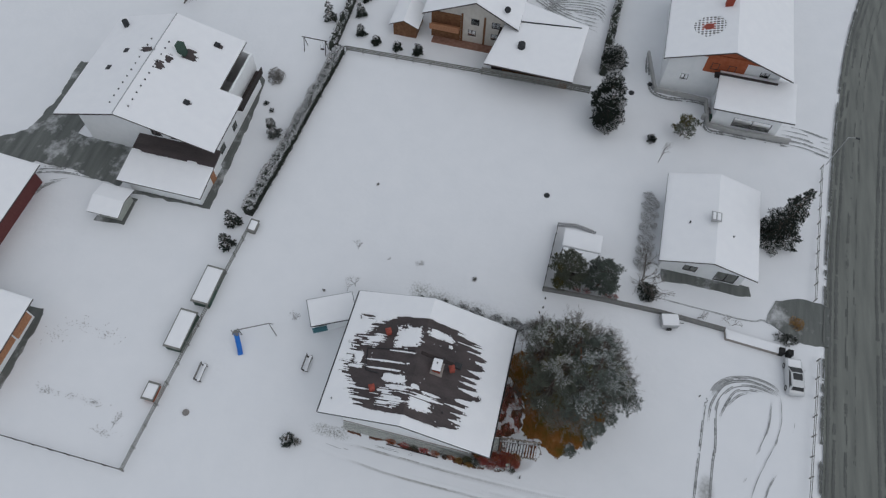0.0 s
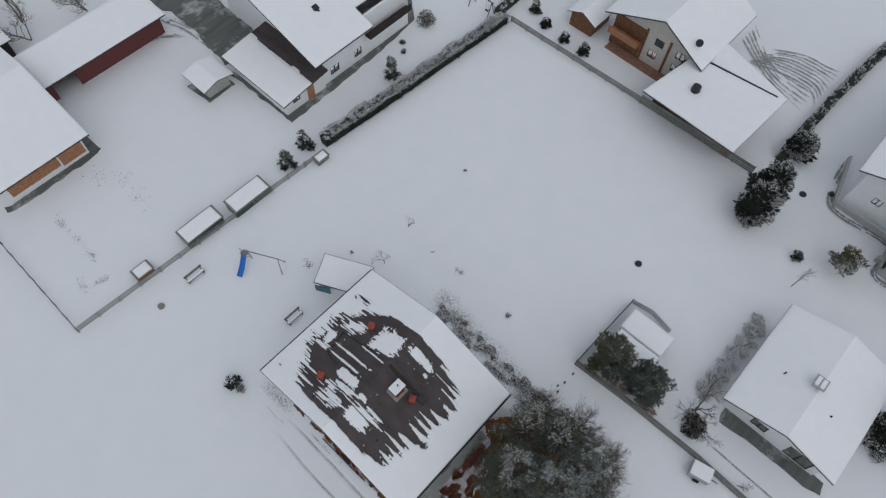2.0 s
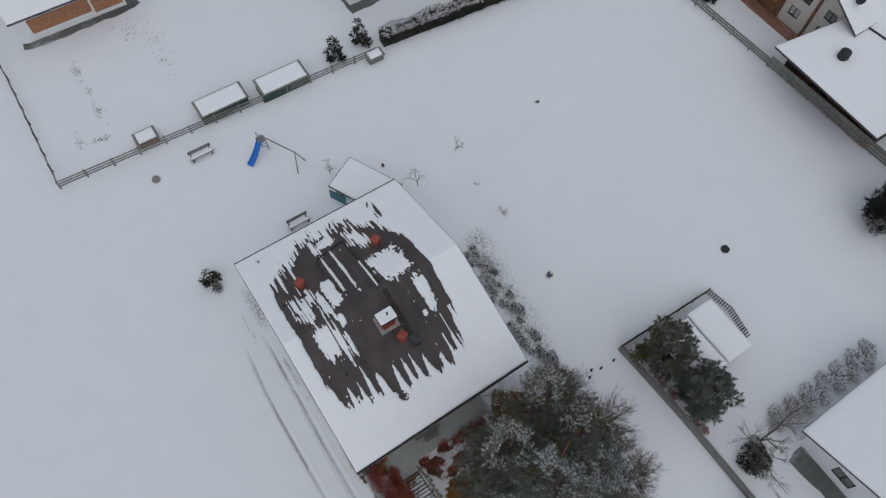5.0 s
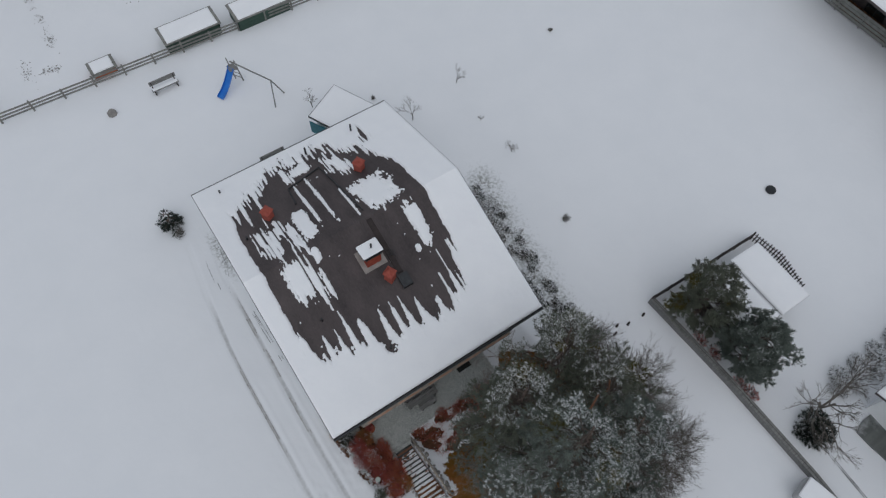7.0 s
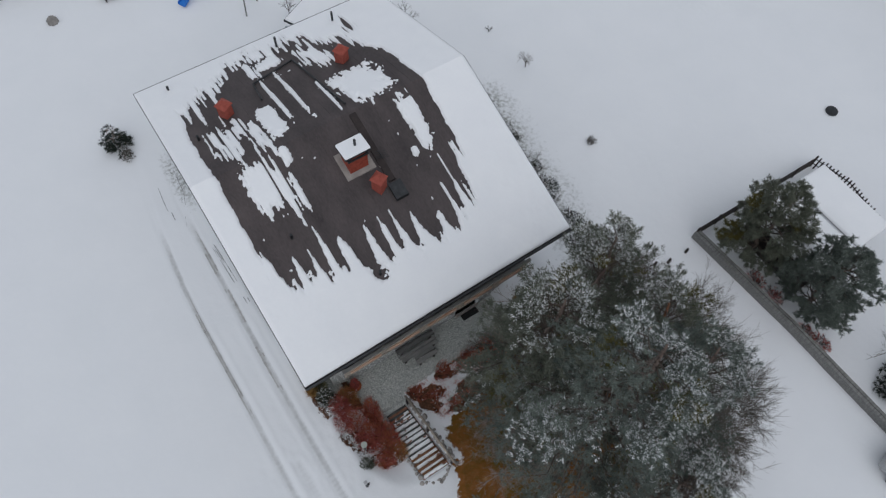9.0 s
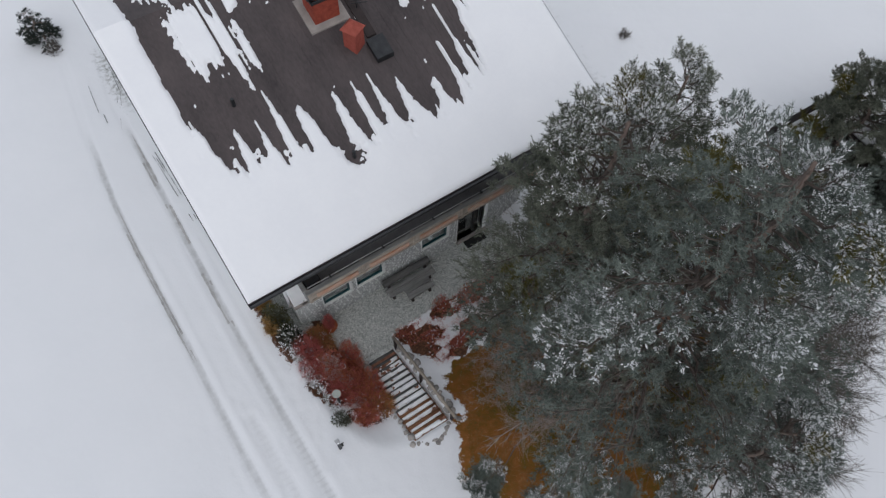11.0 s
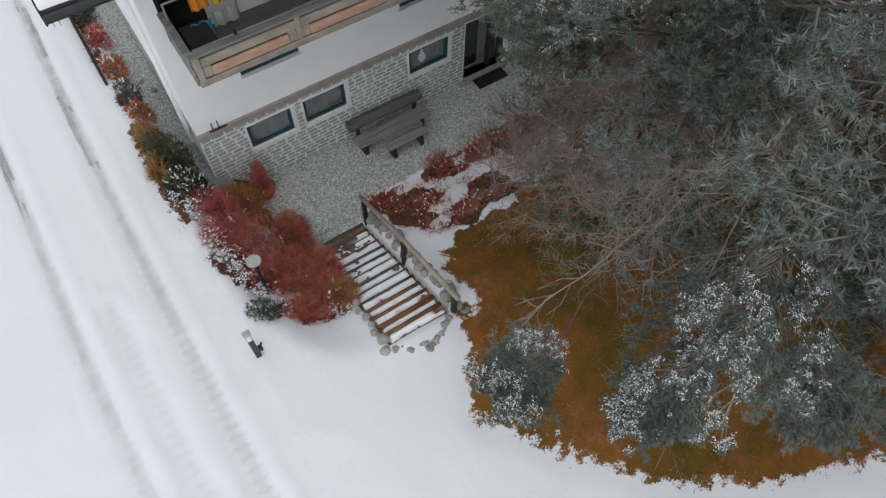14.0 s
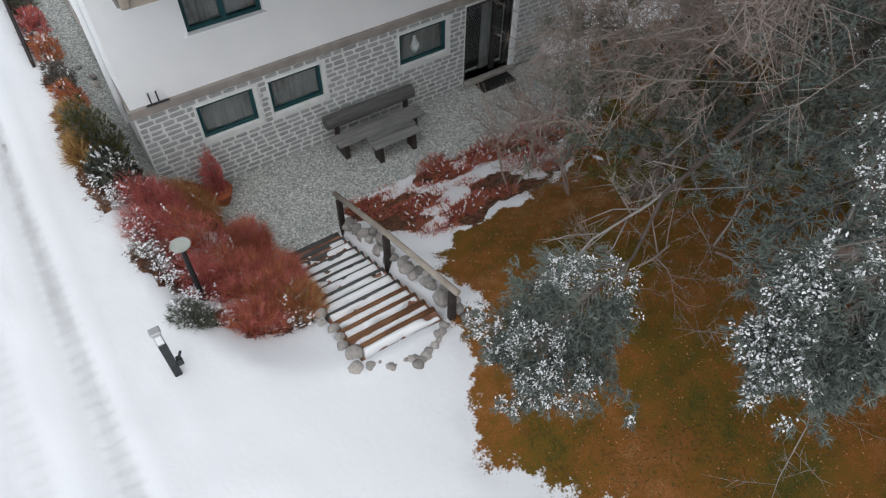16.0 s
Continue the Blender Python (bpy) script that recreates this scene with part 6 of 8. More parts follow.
# ---- the tall pines beside the terrace ----
pine("pine_tree", (23.0, -5.2, float(lie(23.0, -5.2))), 15.2, 2.9, 3.4, "tall dark green pine beside the gravel terrace", RS, 116, snow=0.21, lean=(-1.0, -0.3), trunk_r=0.27, dead=22, top=0.5, yellow=0.06, lopside=(3.9, 0.32),
     haze=[(5.2 + 0.45 * k, 3.3 + 0.14 * k, 3.2 + 0.15 * (k % 4)) for k in range(4)])
pine("pine_tree", (23.4, -8.3, 0), 16.6, 3.1, 3.3, "tall pine with long drooping snowy lower limbs", RS, 120, NEEDLE_BLUE, snow=0.21, lean=(-0.7, -0.2), trunk_r=0.26, dead=36, twist=1, top=0.5, fork=(5.6, (25.6, -7.2, 11.0)), lopside=(3.05, 0.48),
     haze=[(4.9 + 0.3 * k, 2.5 + 0.075 * k, 4.1 + 0.2 * (k % 4)) for k in range(11)],
     spreads=[(7.0, [(21.2, -8.2, 5.9), (19.2, -8.35, 4.9), (17.85, -8.6, 4.2)], 0.80, 0.40), (8.2, [(21.4, -9.0, 7.3), (19.6, -9.6, 6.3), (18.5, -10.05, 5.55)], 0.66, 0.40),
              (9.0, [(21.8, -8.9, 8.0), (20.6, -9.5, 6.9), (19.75, -9.85, 6.2)], 1.10, 0.50), (6.2, [(22.6, -10.2, 5.8), (22.1, -11.4, 5.0), (21.8, -11.9, 4.5)], 0.95, 0.5),
              (13.0, [(22.0, -8.0, 13.0), (20.9, -7.85, 12.8), (20.1, -7.8, 12.4)], 0.62, 0.75),
              (6.6, [(22.0, -9.4, 6.0), (21.0, -10.2, 5.6), (20.4, -10.9, 5.2)], 0.8, 0.12)])
pine("pine_tree", (26.2, -9.2, 0), 12.4, 2.5, 3.6, "broad pine with frosted needle tufts", RS, 54, NEEDLE_BLUE, snow=0.30, trunk_r=0.22, dead=20, twist=2, top=0.3)
pine("pine_tree", (26.4, -4.0, float(lie(26.4, -4.0))), 12.6, 2.5, 3.6, "pine close to the house corner with frosted tufts", RS, 54, snow=0.26, trunk_r=0.2, dead=24, twist=3, top=0.3)
pine("pine_tree", (24.2, -12.0, 0), 8.2, 2.4, 2.2, "low broad pine with drooping frosted limbs", RS, 40, NEEDLE_BLUE, snow=0.46, trunk_r=0.17, dead=14, twist=4)
pine("leaning_pine", (28.4, -7.4, 0), 11.5, 2.3, 4.6, "leaning pine with reddish bark", RS, 36, snow=0.22, trunk_r=0.24, dead=14, lean=(-2.0, 0.6), bark=BARK_RED)
for x, y, h, r in ((28.6, -5.4, 8.6, 2.3), (28.8, -9.0, 8.8, 2.5), (27.2, -11.7, 8.0, 2.2), (30.2, -7.2, 7.4, 2.2), (25.4, -12.9, 6.6, 1.9), (29.5, -3.6, 6.4, 1.8), (29.6, -11.0, 7.0, 2.0)):
    birch((x, y, 0), h, r, "leafless frosted birch with a cloud of fine grey twigs", RS)
for x, y, h in ((24.2, -1.4, 2.6), (23.3, -2.2, 2.8), (25.0, -1.8, 3.0), (22.6, -3.0, 2.4), (25.6, -3.2, 4.2), (24.6, -3.6, 3.6), (21.6, -3.4, 2.6), (22.2, -4.4, 3.2), (23.6, -4.2, 3.4), (24.0, -5.6, 3.6), (22.4, -5.8, 2.8), (21.6, -6.6, 2.4), (25.4, -4.8, 4.0), (23.0, -7.0, 2.8), (26.8, -0.9, 3.4), (27.6, -2.0, 4.0), (26.2, -1.9, 3.2), (26.8, -5.6, 4.6), (25.2, -6.4, 4.2), (27.4, -3.4, 4.4)):
    bare_plant("brown_shrub", (x, y, float(lie(x, y))), h, 0.42, "leafless brown twiggy shrub on the slope", RS, 5, 2, TWIG_BROWN, 0.022, "shrub", 0.0, "brown shrubs")
# pale dead boughs hanging low out of the pines
for line in ([(22.6, -7.9, 4.0), (20.6, -7.7, 3.9), (19.57, -7.79, 3.7), (18.9, -7.75, 3.55), (18.34, -7.85, 3.3)], [(22.8, -8.2, 5.0), (21.0, -8.7, 5.7), (19.9, -9.2, 5.7), (19.2, -9.6, 5.0)], [(22.6, -9.0, 4.6), (21.0, -9.8, 5.0), (20.1, -10.2, 4.8), (19.6, -10.6, 4.0)]):
    bough = thing("dead_bough", line[0], 0, "pale bare dead bough hanging out of the pines", "branch", "dead boughs")
    p = np.array(line) - np.array(line[0])
    g = Geo().tube([tuple(q) for q in p], list(np.linspace(0.02, 0.008, len(p))), 6)
    for k in range(10):
        t = 0.35 + 0.6 * k / 10
        q = np.array([np.interp(t, np.linspace(0, 1, len(p)), p[:, i]) for i in range(3)])
        e = q + (p[-1] - p[0]) / np.linalg.norm(p[-1]) * RS.uniform(0.2, 0.5) + RS.normal(0, 0.22, 3)
        g.tube([tuple(q), tuple((q + e) / 2 + RS.normal(0, 0.05, 3)), tuple(e)], [0.010, 0.007, 0.003], 4)
        for j in range(2):
            g.rod(tuple((q + e) / 2), tuple(e + RS.normal(0, 0.15, 3)), 0.005, 0.002, 3)
    part("bough", g, TWIG_PALE, bough, "", True)
bare_plant("dead_shrub", (24.4, -2.2, float(lie(24.4, -2.2))), 3.0, 0.45, "leafless brown shrub beside the basement door", RS, 4, 3, TWIG, 0.04, "shrub")
bare_plant("dead_shrub", (23.4, -3.0, float(lie(23.4, -3.0))), 3.2, 0.45, "leafless brown shrub under the pines", RS, 4, 3, TWIG, 0.04, "shrub")
# ---- planting beds ----
for x, y, sx, sy, sz, m, m2 in ((15.55, -0.6, 0.5, 0.55, 0.75, RED_LEAF, None), (15.95, -1.6, 0.7, 0.7, 0.9, RED_LEAF, RUST_LEAF), (16.3, -2.6, 0.75, 0.75, 0.9, RED_LEAF, RUST_LEAF), (16.5, -3.5, 0.7, 0.75, 0.85, RED_LEAF, RUST_LEAF),
                                (15.75, -2.7, 0.5, 0.6, 0.6, RED_LEAF, None), (16.85, -1.4, 0.35, 0.7, 0.45, RUST_LEAF, RED_LEAF), (16.2, -0.2, 0.45, 0.5, 0.5, RUST_LEAF, GOLD_GRASS), (16.1, -4.0, 0.5, 0.4, 0.55, RED_LEAF, RUST_LEAF), (16.85, -2.9, 0.45, 0.7, 0.7, RUST_LEAF, RED_LEAF), (16.75, -3.9, 0.5, 0.5, 0.6, RUST_LEAF, GOLD_GRASS), (15.3, -1.5, 0.4, 0.6, 0.5, RED_LEAF, None)):
    bush("red_shrub", (x, y, float(lie(x, y))), (sx * 1.1, sy * 1.1, sz * 0.8), "dense red and rust-coloured barberry shrub in the bed", RS, m, 560, 9, (0.24, 0.0075), 0.6, 0.003, group="red shrubs", material2=m2)
pot = thing("plant_pot", (16.78, 0.22, float(lie(16.78, 0.22))), 0, "round terracotta pot holding the pointed red shrub", "pot")
part("pot_body", Geo().tube([(0, 0, 0), (0, 0, 0.30), (0, 0, 0.34), (0, 0, 0.335), (0, 0, 0.26)], [0.20, 0.29, 0.31, 0.26, 0.24], 20), TERRACOTTA, pot, "", True)
part("pot_soil", Geo().rod((0, 0, 0.2), (0, 0, 0.27), 0.24, 0.25, 16), WOOD_DARK, pot)
bush("pointed_red_shrub", (16.78, 0.22, float(lie(16.78, 0.22)) + 0.25), (0.24, 0.22, 1.05), "narrow pointed dark red shrub against the stone plinth", RS, RED_LEAF, 420, 9, (0.14, 0.014), 1.3, rise=False)
bush("juniper", (15.15, 0.9, float(lie(15.15, 0.9))), (0.5, 0.6, 1.2), "golden-green juniper at the house corner", RS, OLIVE, 800, 10, (0.13, 0.012), 0.9, 0.0, material2=NEEDLE)
bush("juniper", (15.2, 0.0, float(lie(15.2, 0.0))), (0.5, 0.55, 0.7), "low dark juniper with a little snow", RS, SPRUCE, 600, 10, (0.12, 0.014), 0.6, 0.12, material2=NEEDLE)
bush("golden_grass", (14.95, 1.75, float(lie(14.95, 1.75))), (0.22, 0.3, 0.35), "tuft of golden dry grass beside the drive", RS, GOLD_GRASS, 160, 10, (0.3, 0.02), 0.9)
bush("golden_grass", (14.75, 0.7, float(lie(14.75, 0.7))), (0.2, 0.35, 0.4), "tuft of golden dry grass beside the drive", RS, GOLD_GRASS, 120, 10, (0.28, 0.02), 0.9)
for y, m in ((5.5, RED_LEAF), (4.3, RUST_LEAF), (7.6, RED_LEAF), (6.6, NEEDLE), (9.0, RUST_LEAF), (3.3, TWIG), (2.6, RUST_LEAF)):
    bush("low_shrub", (15.0, y, 0), (0.32, 0.55, 0.35), "low winter shrub on the gravel strip", RS, m, 150, 9, (0.13, 0.022), 0.7, 0.02, group="strip shrubs")
bush("grey_shrub", (15.25, -3.75, float(lie(15.25, -3.75))), (0.35, 0.35, 0.4), "grey-green frosted shrub at the bed's edge", RS, NEEDLE, 260, 9, (0.11, 0.014), 0.6, 0.06)
for k in range(80):
    x = RS.uniform(18.9, 24.8)
    y = RS.uniform(-3.5, -1.2) - 0.3 * (x < 20.5) * RS.random()
    bush("ground_cover", (x, y, float(lie(x, y))), (0.40, 0.26, 0.11), "low red-brown ground cover on the slope", RS, RED_LEAF, 120, 8, (0.10, 0.008), 0.5, 0.03, "ground cover", "ground cover on the slope", RUST_LEAF)

# stones lining the steps and beds
base_stones = []
for s in range(4):
    bm = bmesh.new()
    bmesh.ops.create_icosphere(bm, subdivisions=2, radius=1)
    for v in bm.verts:
        v.co *= 0.85 + 0.3 * noise.noise(v.co * 1.3 + Vector((s * 7, 0, 0)))
    mesh_s = bpy.data.meshes.new("field_stone")
    bm.to_mesh(mesh_s)
    bm.free()
    mesh_s.materials.append(COBBLE)
    mesh_s.shade_smooth()
    base_stones.append(mesh_s)


def stone_at(x, y, z, r, label="rounded grey field stone beside the garden steps", group="stones by the steps"):
    ob = new("field_stone", base_stones[RS.randint(4)])
    ob.matrix_world = pose(x, y, z, RS.uniform(-20, 20), RS.uniform(-20, 20), RS.uniform(0, 360)) @ Matrix.Diagonal((r * RS.uniform(0.8, 1.3), r * RS.uniform(0.8, 1.2), r * RS.uniform(0.6, 0.9), 1))
    return tagged(ob, label, "stone", group)


for k in range(34):
    y = -1.9 - 4.1 * k / 33
    z = TERRACE + (-1.95 - y) / 4.0 * 1.87
    stone_at(18.66 + RS.uniform(-0.08, 0.16), y, float(lie(18.7, y)) + RS.uniform(0.02, 0.2), RS.uniform(0.07, 0.18))
    if k % 2 == 0:
        stone_at(17.0 + 0.25 * max(0, 1 - k / 12) + RS.uniform(-0.12, 0.02), y, float(lie(17.0, y)) + 0.10, RS.uniform(0.09, 0.18))
for k in range(22):
    stone_at(17.1 + 1.3 * k / 21 + RS.uniform(-0.06, 0.06), -5.95 - 0.3 * math.sin(math.pi * k / 21) + RS.uniform(-0.06, 0.06), RS.uniform(0.05, 0.10), RS.uniform(0.05, 0.11))
for k in range(40):
    y = RS.uniform(-3.5, 4.5)
    x = RS.uniform(14.9, 15.6)
    stone_at(x, y, float(lie(x, y)) + 0.03, RS.uniform(0.04, 0.10), "small rounded stone in the bed", "bed stones")
for k in range(10):
    x = 17.05 + 1.5 * k / 9
    stone_at(x, -1.75 + RS.uniform(-0.1, 0.1), TERRACE + 0.02, RS.uniform(0.07, 0.12), "flat edging stone of the gravel terrace", "terrace edge stones")

# frosted grey twigs along the edge of the bed
for k in range(34):
    t = k / 33
    x, y = np.interp(t, [0, 0.5, 0.75, 1], [14.85, 14.95, 15.35, 16.4]) + RS.uniform(-0.05, 0.28), np.interp(t, [0, 0.5, 0.75, 1], [-0.2, -2.4, -3.6, -4.35]) + RS.uniform(-0.1, 0.1)
    bare_plant("grey_twig_shrub", (x, y, float(lie(x, y))), RS.uniform(0.35, 0.6), 0.75, "low grey frosted twigs at the edge of the bed", RS, 4, 4, TWIG_PALE if k % 2 else TWIG, 0.008, "shrub", 0.10, "grey twig shrubs")
# the lawn's short winter grass and fallen leaves
n = 60000
px, py = RS.uniform(18.3, 26.5, n), RS.uniform(-12.6, -2.6, n)
ok = in_poly(px, py, LAWN_EDGE) & (vnoise(px * 3, py * 3, 43) + 0.5 * RS.random(n) > 0.6)
base = np.stack([px, py, height(px, py) + 0.0], -1)[ok]
v, f = blades(base, np.tile(np.array([[0, 0, 0.6]]), (len(base), 1)), RS, 2, 0.055, 0.010, 0.6)
tagged(new("lawn_grass", raw_mesh("lawn_grass", v, f, GRASS_BLADE)), "short brown-green winter grass of the lawn", "grass", "", "stuff")
n = 7000
px, py = RS.uniform(18.3, 26.5, n), RS.uniform(-12.6, -2.6, n)
ok = in_poly(px, py, LAWN_EDGE) & (vnoise(px * 1.2, py * 1.2, 44) + 0.6 * RS.random(n) > 0.6)
base = np.stack([px, py, height(px, py) + 0.02], -1)[ok]
flatd = RS.normal(0, 1, (len(base), 3)) * np.array([1, 1, 0.15])
v, f = blades(base, flatd, RS, 1, 0.036, 0.022, 0.2, True)
tagged(new("fallen_leaves", raw_mesh("fallen_leaves", v, f, LITTER)), "rust-brown fallen leaves scattered over the lawn", "leaves", "", "stuff")


# ---- fences, walls and hedges ----
def fence(name, line, spacing, rails, tall, label, post=0.05, board=0.12, material=WOOD_SILVER, thick=0.03):
    """Posts along a line with boards between them at the given heights."""
    root = thing(name, (*line[0], 0), 0, label, "fence")
    for (x0, y0), (x1, y1) in zip(line, line[1:]):
        n = max(1, round(math.hypot(x1 - x0, y1 - y0) / spacing))
        for k in range(n + 1):
            x, y = x0 + (x1 - x0) * k / n, y0 + (y1 - y0) * k / n
            wpart("post", Geo().box(x - post, x + post, y - post, y + post, float(lie(x, y)) - 0.2, tall + 0.06 * math.sin(k * 2.3), 0.012), material, root)
        for z in rails:
            a = math.atan2(y1 - y0, x1 - x0)
            ox, oy = -math.sin(a) * thick / 2, math.cos(a) * thick / 2
            for k in range(n):
                g = Geo()
                xa, ya, xb, yb = x0 + (x1 - x0) * k / n, y0 + (y1 - y0) * k / n, x0 + (x1 - x0) * (k + 1) / n, y0 + (y1 - y0) * (k + 1) / n
                za, zb = z + 0.015 * math.sin(k * 3.1), z + 0.015 * math.sin(k * 3.1 + 3)
                g.add([(xa + s * ox, ya + s * oy, za + h) for s in (-1, 1) for h in (0, board)] + [(xb + s * ox, yb + s * oy, zb + h) for s in (-1, 1) for h in (0, board)],
                      [(0, 1, 3, 2), (4, 6, 7, 5), (0, 4, 5, 1), (2, 3, 7, 6), (1, 5, 7, 3), (0, 2, 6, 4)])
                wpart("rail_board", g, material, root)
    return root


fence("garden_fence", [(5.4, 34.45), (36.2, 33.05)], 2.3, (0.25, 0.55, 0.86), 1.1, "grey three-rail wooden garden fence standing in snow", 0.065, 0.15)
fence("wire_fence", [(5.4, 34.45), (5.5, 48.5), (5.0, 57)], 1.9, (0.35, 0.62, 0.9), 1.05, "thin post and wire fence in snow", 0.05, 0.035, WOOD_DARK, thick=0.03)
fence("board_fence", [(67.5, 31.2), (68.2, 11.4)], 2.6, (0.2, 0.5, 0.8), 1.05, "silver-grey board fence along the far lot", 0.06, 0.22)
fence("board_fence", [(68.2, 11.3), (68.6, -4.0)], 2.6, (0.1, 0.45, 0.8, 1.1), 1.4, "taller silver-grey board fence beside the annex", 0.06, 0.28)
fence("road_fence", [(20.0, -33.35), (35.6, -34.5)], 2.2, (0.35, 0.75), 0.95, "grey wooden roadside fence with snow", 0.05, 0.1)
fence("road_fence", [(43.2, -34.3), (63.5, -35.5)], 2.2, (0.35, 0.75), 0.95, "grey wooden roadside fence with snow", 0.05, 0.1)
fence("picket_fence", [(45.7, -3.4), (46.1, -5.6), (45.6, -8.0)], 0.22, (0.3, 0.7), 0.95, "dark picket fence round a shelter", 0.04, 0.06, WOOD_DARK)
fence("side_fence", [(36.6, -3.15), (45.7, -3.4)], 1.6, (0.1, 0.4, 0.7), 0.95, "dark boarded garden fence", 0.05, 0.26, WOOD_DARK)
sleeper = thing("sleeper_wall", (36.6, -3.1, 0), 0, "low dark weathered timber wall along the neighbouring plot", "wall")
for (xa, ya), (xb, yb) in (((36.55, -3.1), (36.95, -10)), ((36.95, -10), (37.05, -16.8)), ((37.05, -16.8), (36.7, -24.2))):
    a = math.atan2(yb - ya, xb - xa)
    ox, oy = -math.sin(a) * 0.17, math.cos(a) * 0.17
    for s0, s1, z in ((-1, -0.06, 0.62), (0.06, 1, 0.66)):
        wpart("beam", Geo().prism([(xa + s0 * ox, ya + s0 * oy), (xb + s0 * ox, yb + s0 * oy), (xb + s1 * ox, yb + s1 * oy), (xa + s1 * ox, ya + s1 * oy)], -0.1, z), WOOD_GREY, sleeper)


def hedge(line, wide, tall, label, per_m, snow=0.5, material=HEDGE):
    """A clipped hedge: twiggy core under a skin of many leaf tufts, with snow along the top."""
    root = thing("hedge", (*line[0], 0), 0, label, "hedge")
    cs, ds = [], []
    g = Geo()
    for (x0, y0), (x1, y1) in zip(line, line[1:]):
        L = math.hypot(x1 - x0, y1 - y0)
        a = math.atan2(y1 - y0, x1 - x0)
        n = int(L * per_m)
        t, s = RS.random(n), RS.uniform(-1, 1, n)
        z = RS.uniform(0.05, 1, n)
        face = RS.random(n)
        s = np.where(face < 0.33, -1 + 0.15 * RS.random(n), np.where(face < 0.66, 1 - 0.15 * RS.random(n), s))
        z = np.where(face >= 0.66, 1 - 0.08 * RS.random(n), z)
        lump = 0.85 + 0.3 * vnoise(t * L * 0.8, s * 2 + 9, 17)
        off = s * wide / 2 * lump
        c = np.stack([x0 + (x1 - x0) * t - math.sin(a) * off, y0 + (y1 - y0) * t + math.cos(a) * off, z * tall * lump], -1)
        cs.append(c)
        ds.append(np.stack([-math.sin(a) * s, math.cos(a) * s, 0.3 + z * 0.6], -1))
        ox, oy = -math.sin(a) * wide * 0.40, math.cos(a) * wide * 0.40
        g.prism([(x0 - ox, y0 - oy), (x1 - ox, y1 - oy), (x1 + ox, y1 + oy), (x0 + ox, y0 + oy)], -0.1, tall * 0.88)
    wpart("core", g, HEDGE, root)
    c, d = np.concatenate(cs), np.concatenate(ds)
    c = c - np.array([*line[0], 0])
    v, f = blades(c, d, RS, 9, 0.2, 0.09, 0.7)
    tagged(part("foliage", raw_mesh("foliage", v, f, material), material, root), kind="stuff")
    top = (c[:, 2] > tall * 0.74) & (vnoise(c[:, 0] * 1.6, c[:, 1] * 1.6, 19) > 1 - snow - 0.15)
    v, f = blades(c[top] + np.array([0, 0, 0.06]), d[top], RS, 9, 0.13, 0.085, 0.9, True, 0.06)
    tagged(part("snow_load", raw_mesh("snow_load", v, f, SNOW), SNOW, root, "snow on top of the hedge"), kind="stuff")
    return root


hedge([(37.4, 34.0), (52, 32.9), (67.0, 31.9)], 1.25, 1.55, "long clipped dark hedge with snow on top", 110, 1.2)
hedge([(72.5, -5.4), (84, -5.6), (98, -6.6)], 1.0, 1.5, "dark clipped hedge between two gardens", 40, 0.45)
hedge([(66.9, 33.2), (80, 33.6)], 1.0, 1.3, "snowy hedge beyond the far lot", 30, 0.5)


# ---- neighbouring houses ----
def ragged_patch(name, poly, z, rough, material, label, category, seed):
    """A flat bare patch with an uneven melted outline."""
    pts = []
    for (x0, y0), (x1, y1) in zip(poly, poly[1:] + poly[:1]):
        n = max(2, int(math.hypot(x1 - x0, y1 - y0) / 0.45))
        for k in range(n):
            x, y = x0 + (x1 - x0) * k / n, y0 + (y1 - y0) * k / n
            pts.append((x + rough * float(fbm(x * 0.9, y * 0.9, seed) - 0.5), y + rough * float(fbm(x * 0.9 + 40, y * 0.9, seed) - 0.5)))
    return single(name, Geo().prism(pts, -0.1, z), material, label, category, "", "structure")


def small_windows(parent, axis, face, out, spots, paint=FRAME_DARK):
    for u0, u1, z0, z1 in spots:
        # near-black backing instead of a curtain, room shade painted into it
        window(parent, axis, face, out, u0, u1, z0, z1, paint, 2 if u1 - u0 > 1 else 1, 0.08, "window", DARK_INSIDE)


def walls_box(parent, x0, x1, y0, y1, h, material, near=(), side=(), name="wall", t=0.3, z0=-0.2, side_hi=()):
    """Four walls; openings in the near (low x) wall, in the low-y wall (side) and in the high-y wall."""
    wpart(name, Geo().wall("y", x0, x0 + t, y0, y1, z0, h, near), material, parent)
    wpart(name, Geo().wall("y", x1 - t, x1, y0, y1, z0, h), material, parent)
    wpart(name, Geo().wall("x", y0, y0 + t, x0 + t, x1 - t, z0, h, side), material, parent)
    wpart(name, Geo().wall("x", y1 - t, y1, x0 + t, x1 - t, z0, h, side_hi), material, parent)
    small_windows(parent, "y", x0, -1, near)
    small_windows(parent, "x", y0, -1, side)


# large white house beyond the hedge, with a lower front wing
ha = thing("neighbour_house", (51, 50, 0), 0, "large white house with wide snowed gable roof and dark balcony", "house")
walls_box(ha, 43.4, 57.8, 40.4, 58.2, 6.2, RENDER_WHITE, [(44.5, 45.9, 3.9, 5.1), (47.0, 48.4, 3.9, 5.1)], [(45.2, 46.6, 3.9, 5.1), (44.6, 46.0, 0.9, 2.1), (48.5, 49.7, 0.9, 2.1)])
wpart("gable_wall", Geo().gable("y", 40.4, 58.2, 43.4, 43.7, 6.2, 50.4, 9.1), RENDER_WHITE, ha)
wpart("gable_wall", Geo().gable("y", 40.4, 58.2, 57.5, 57.8, 6.2, 50.4, 9.1), RENDER_WHITE, ha)
def ha_z(y):
    return 9.5 - abs(y - 50.4) * 0.29
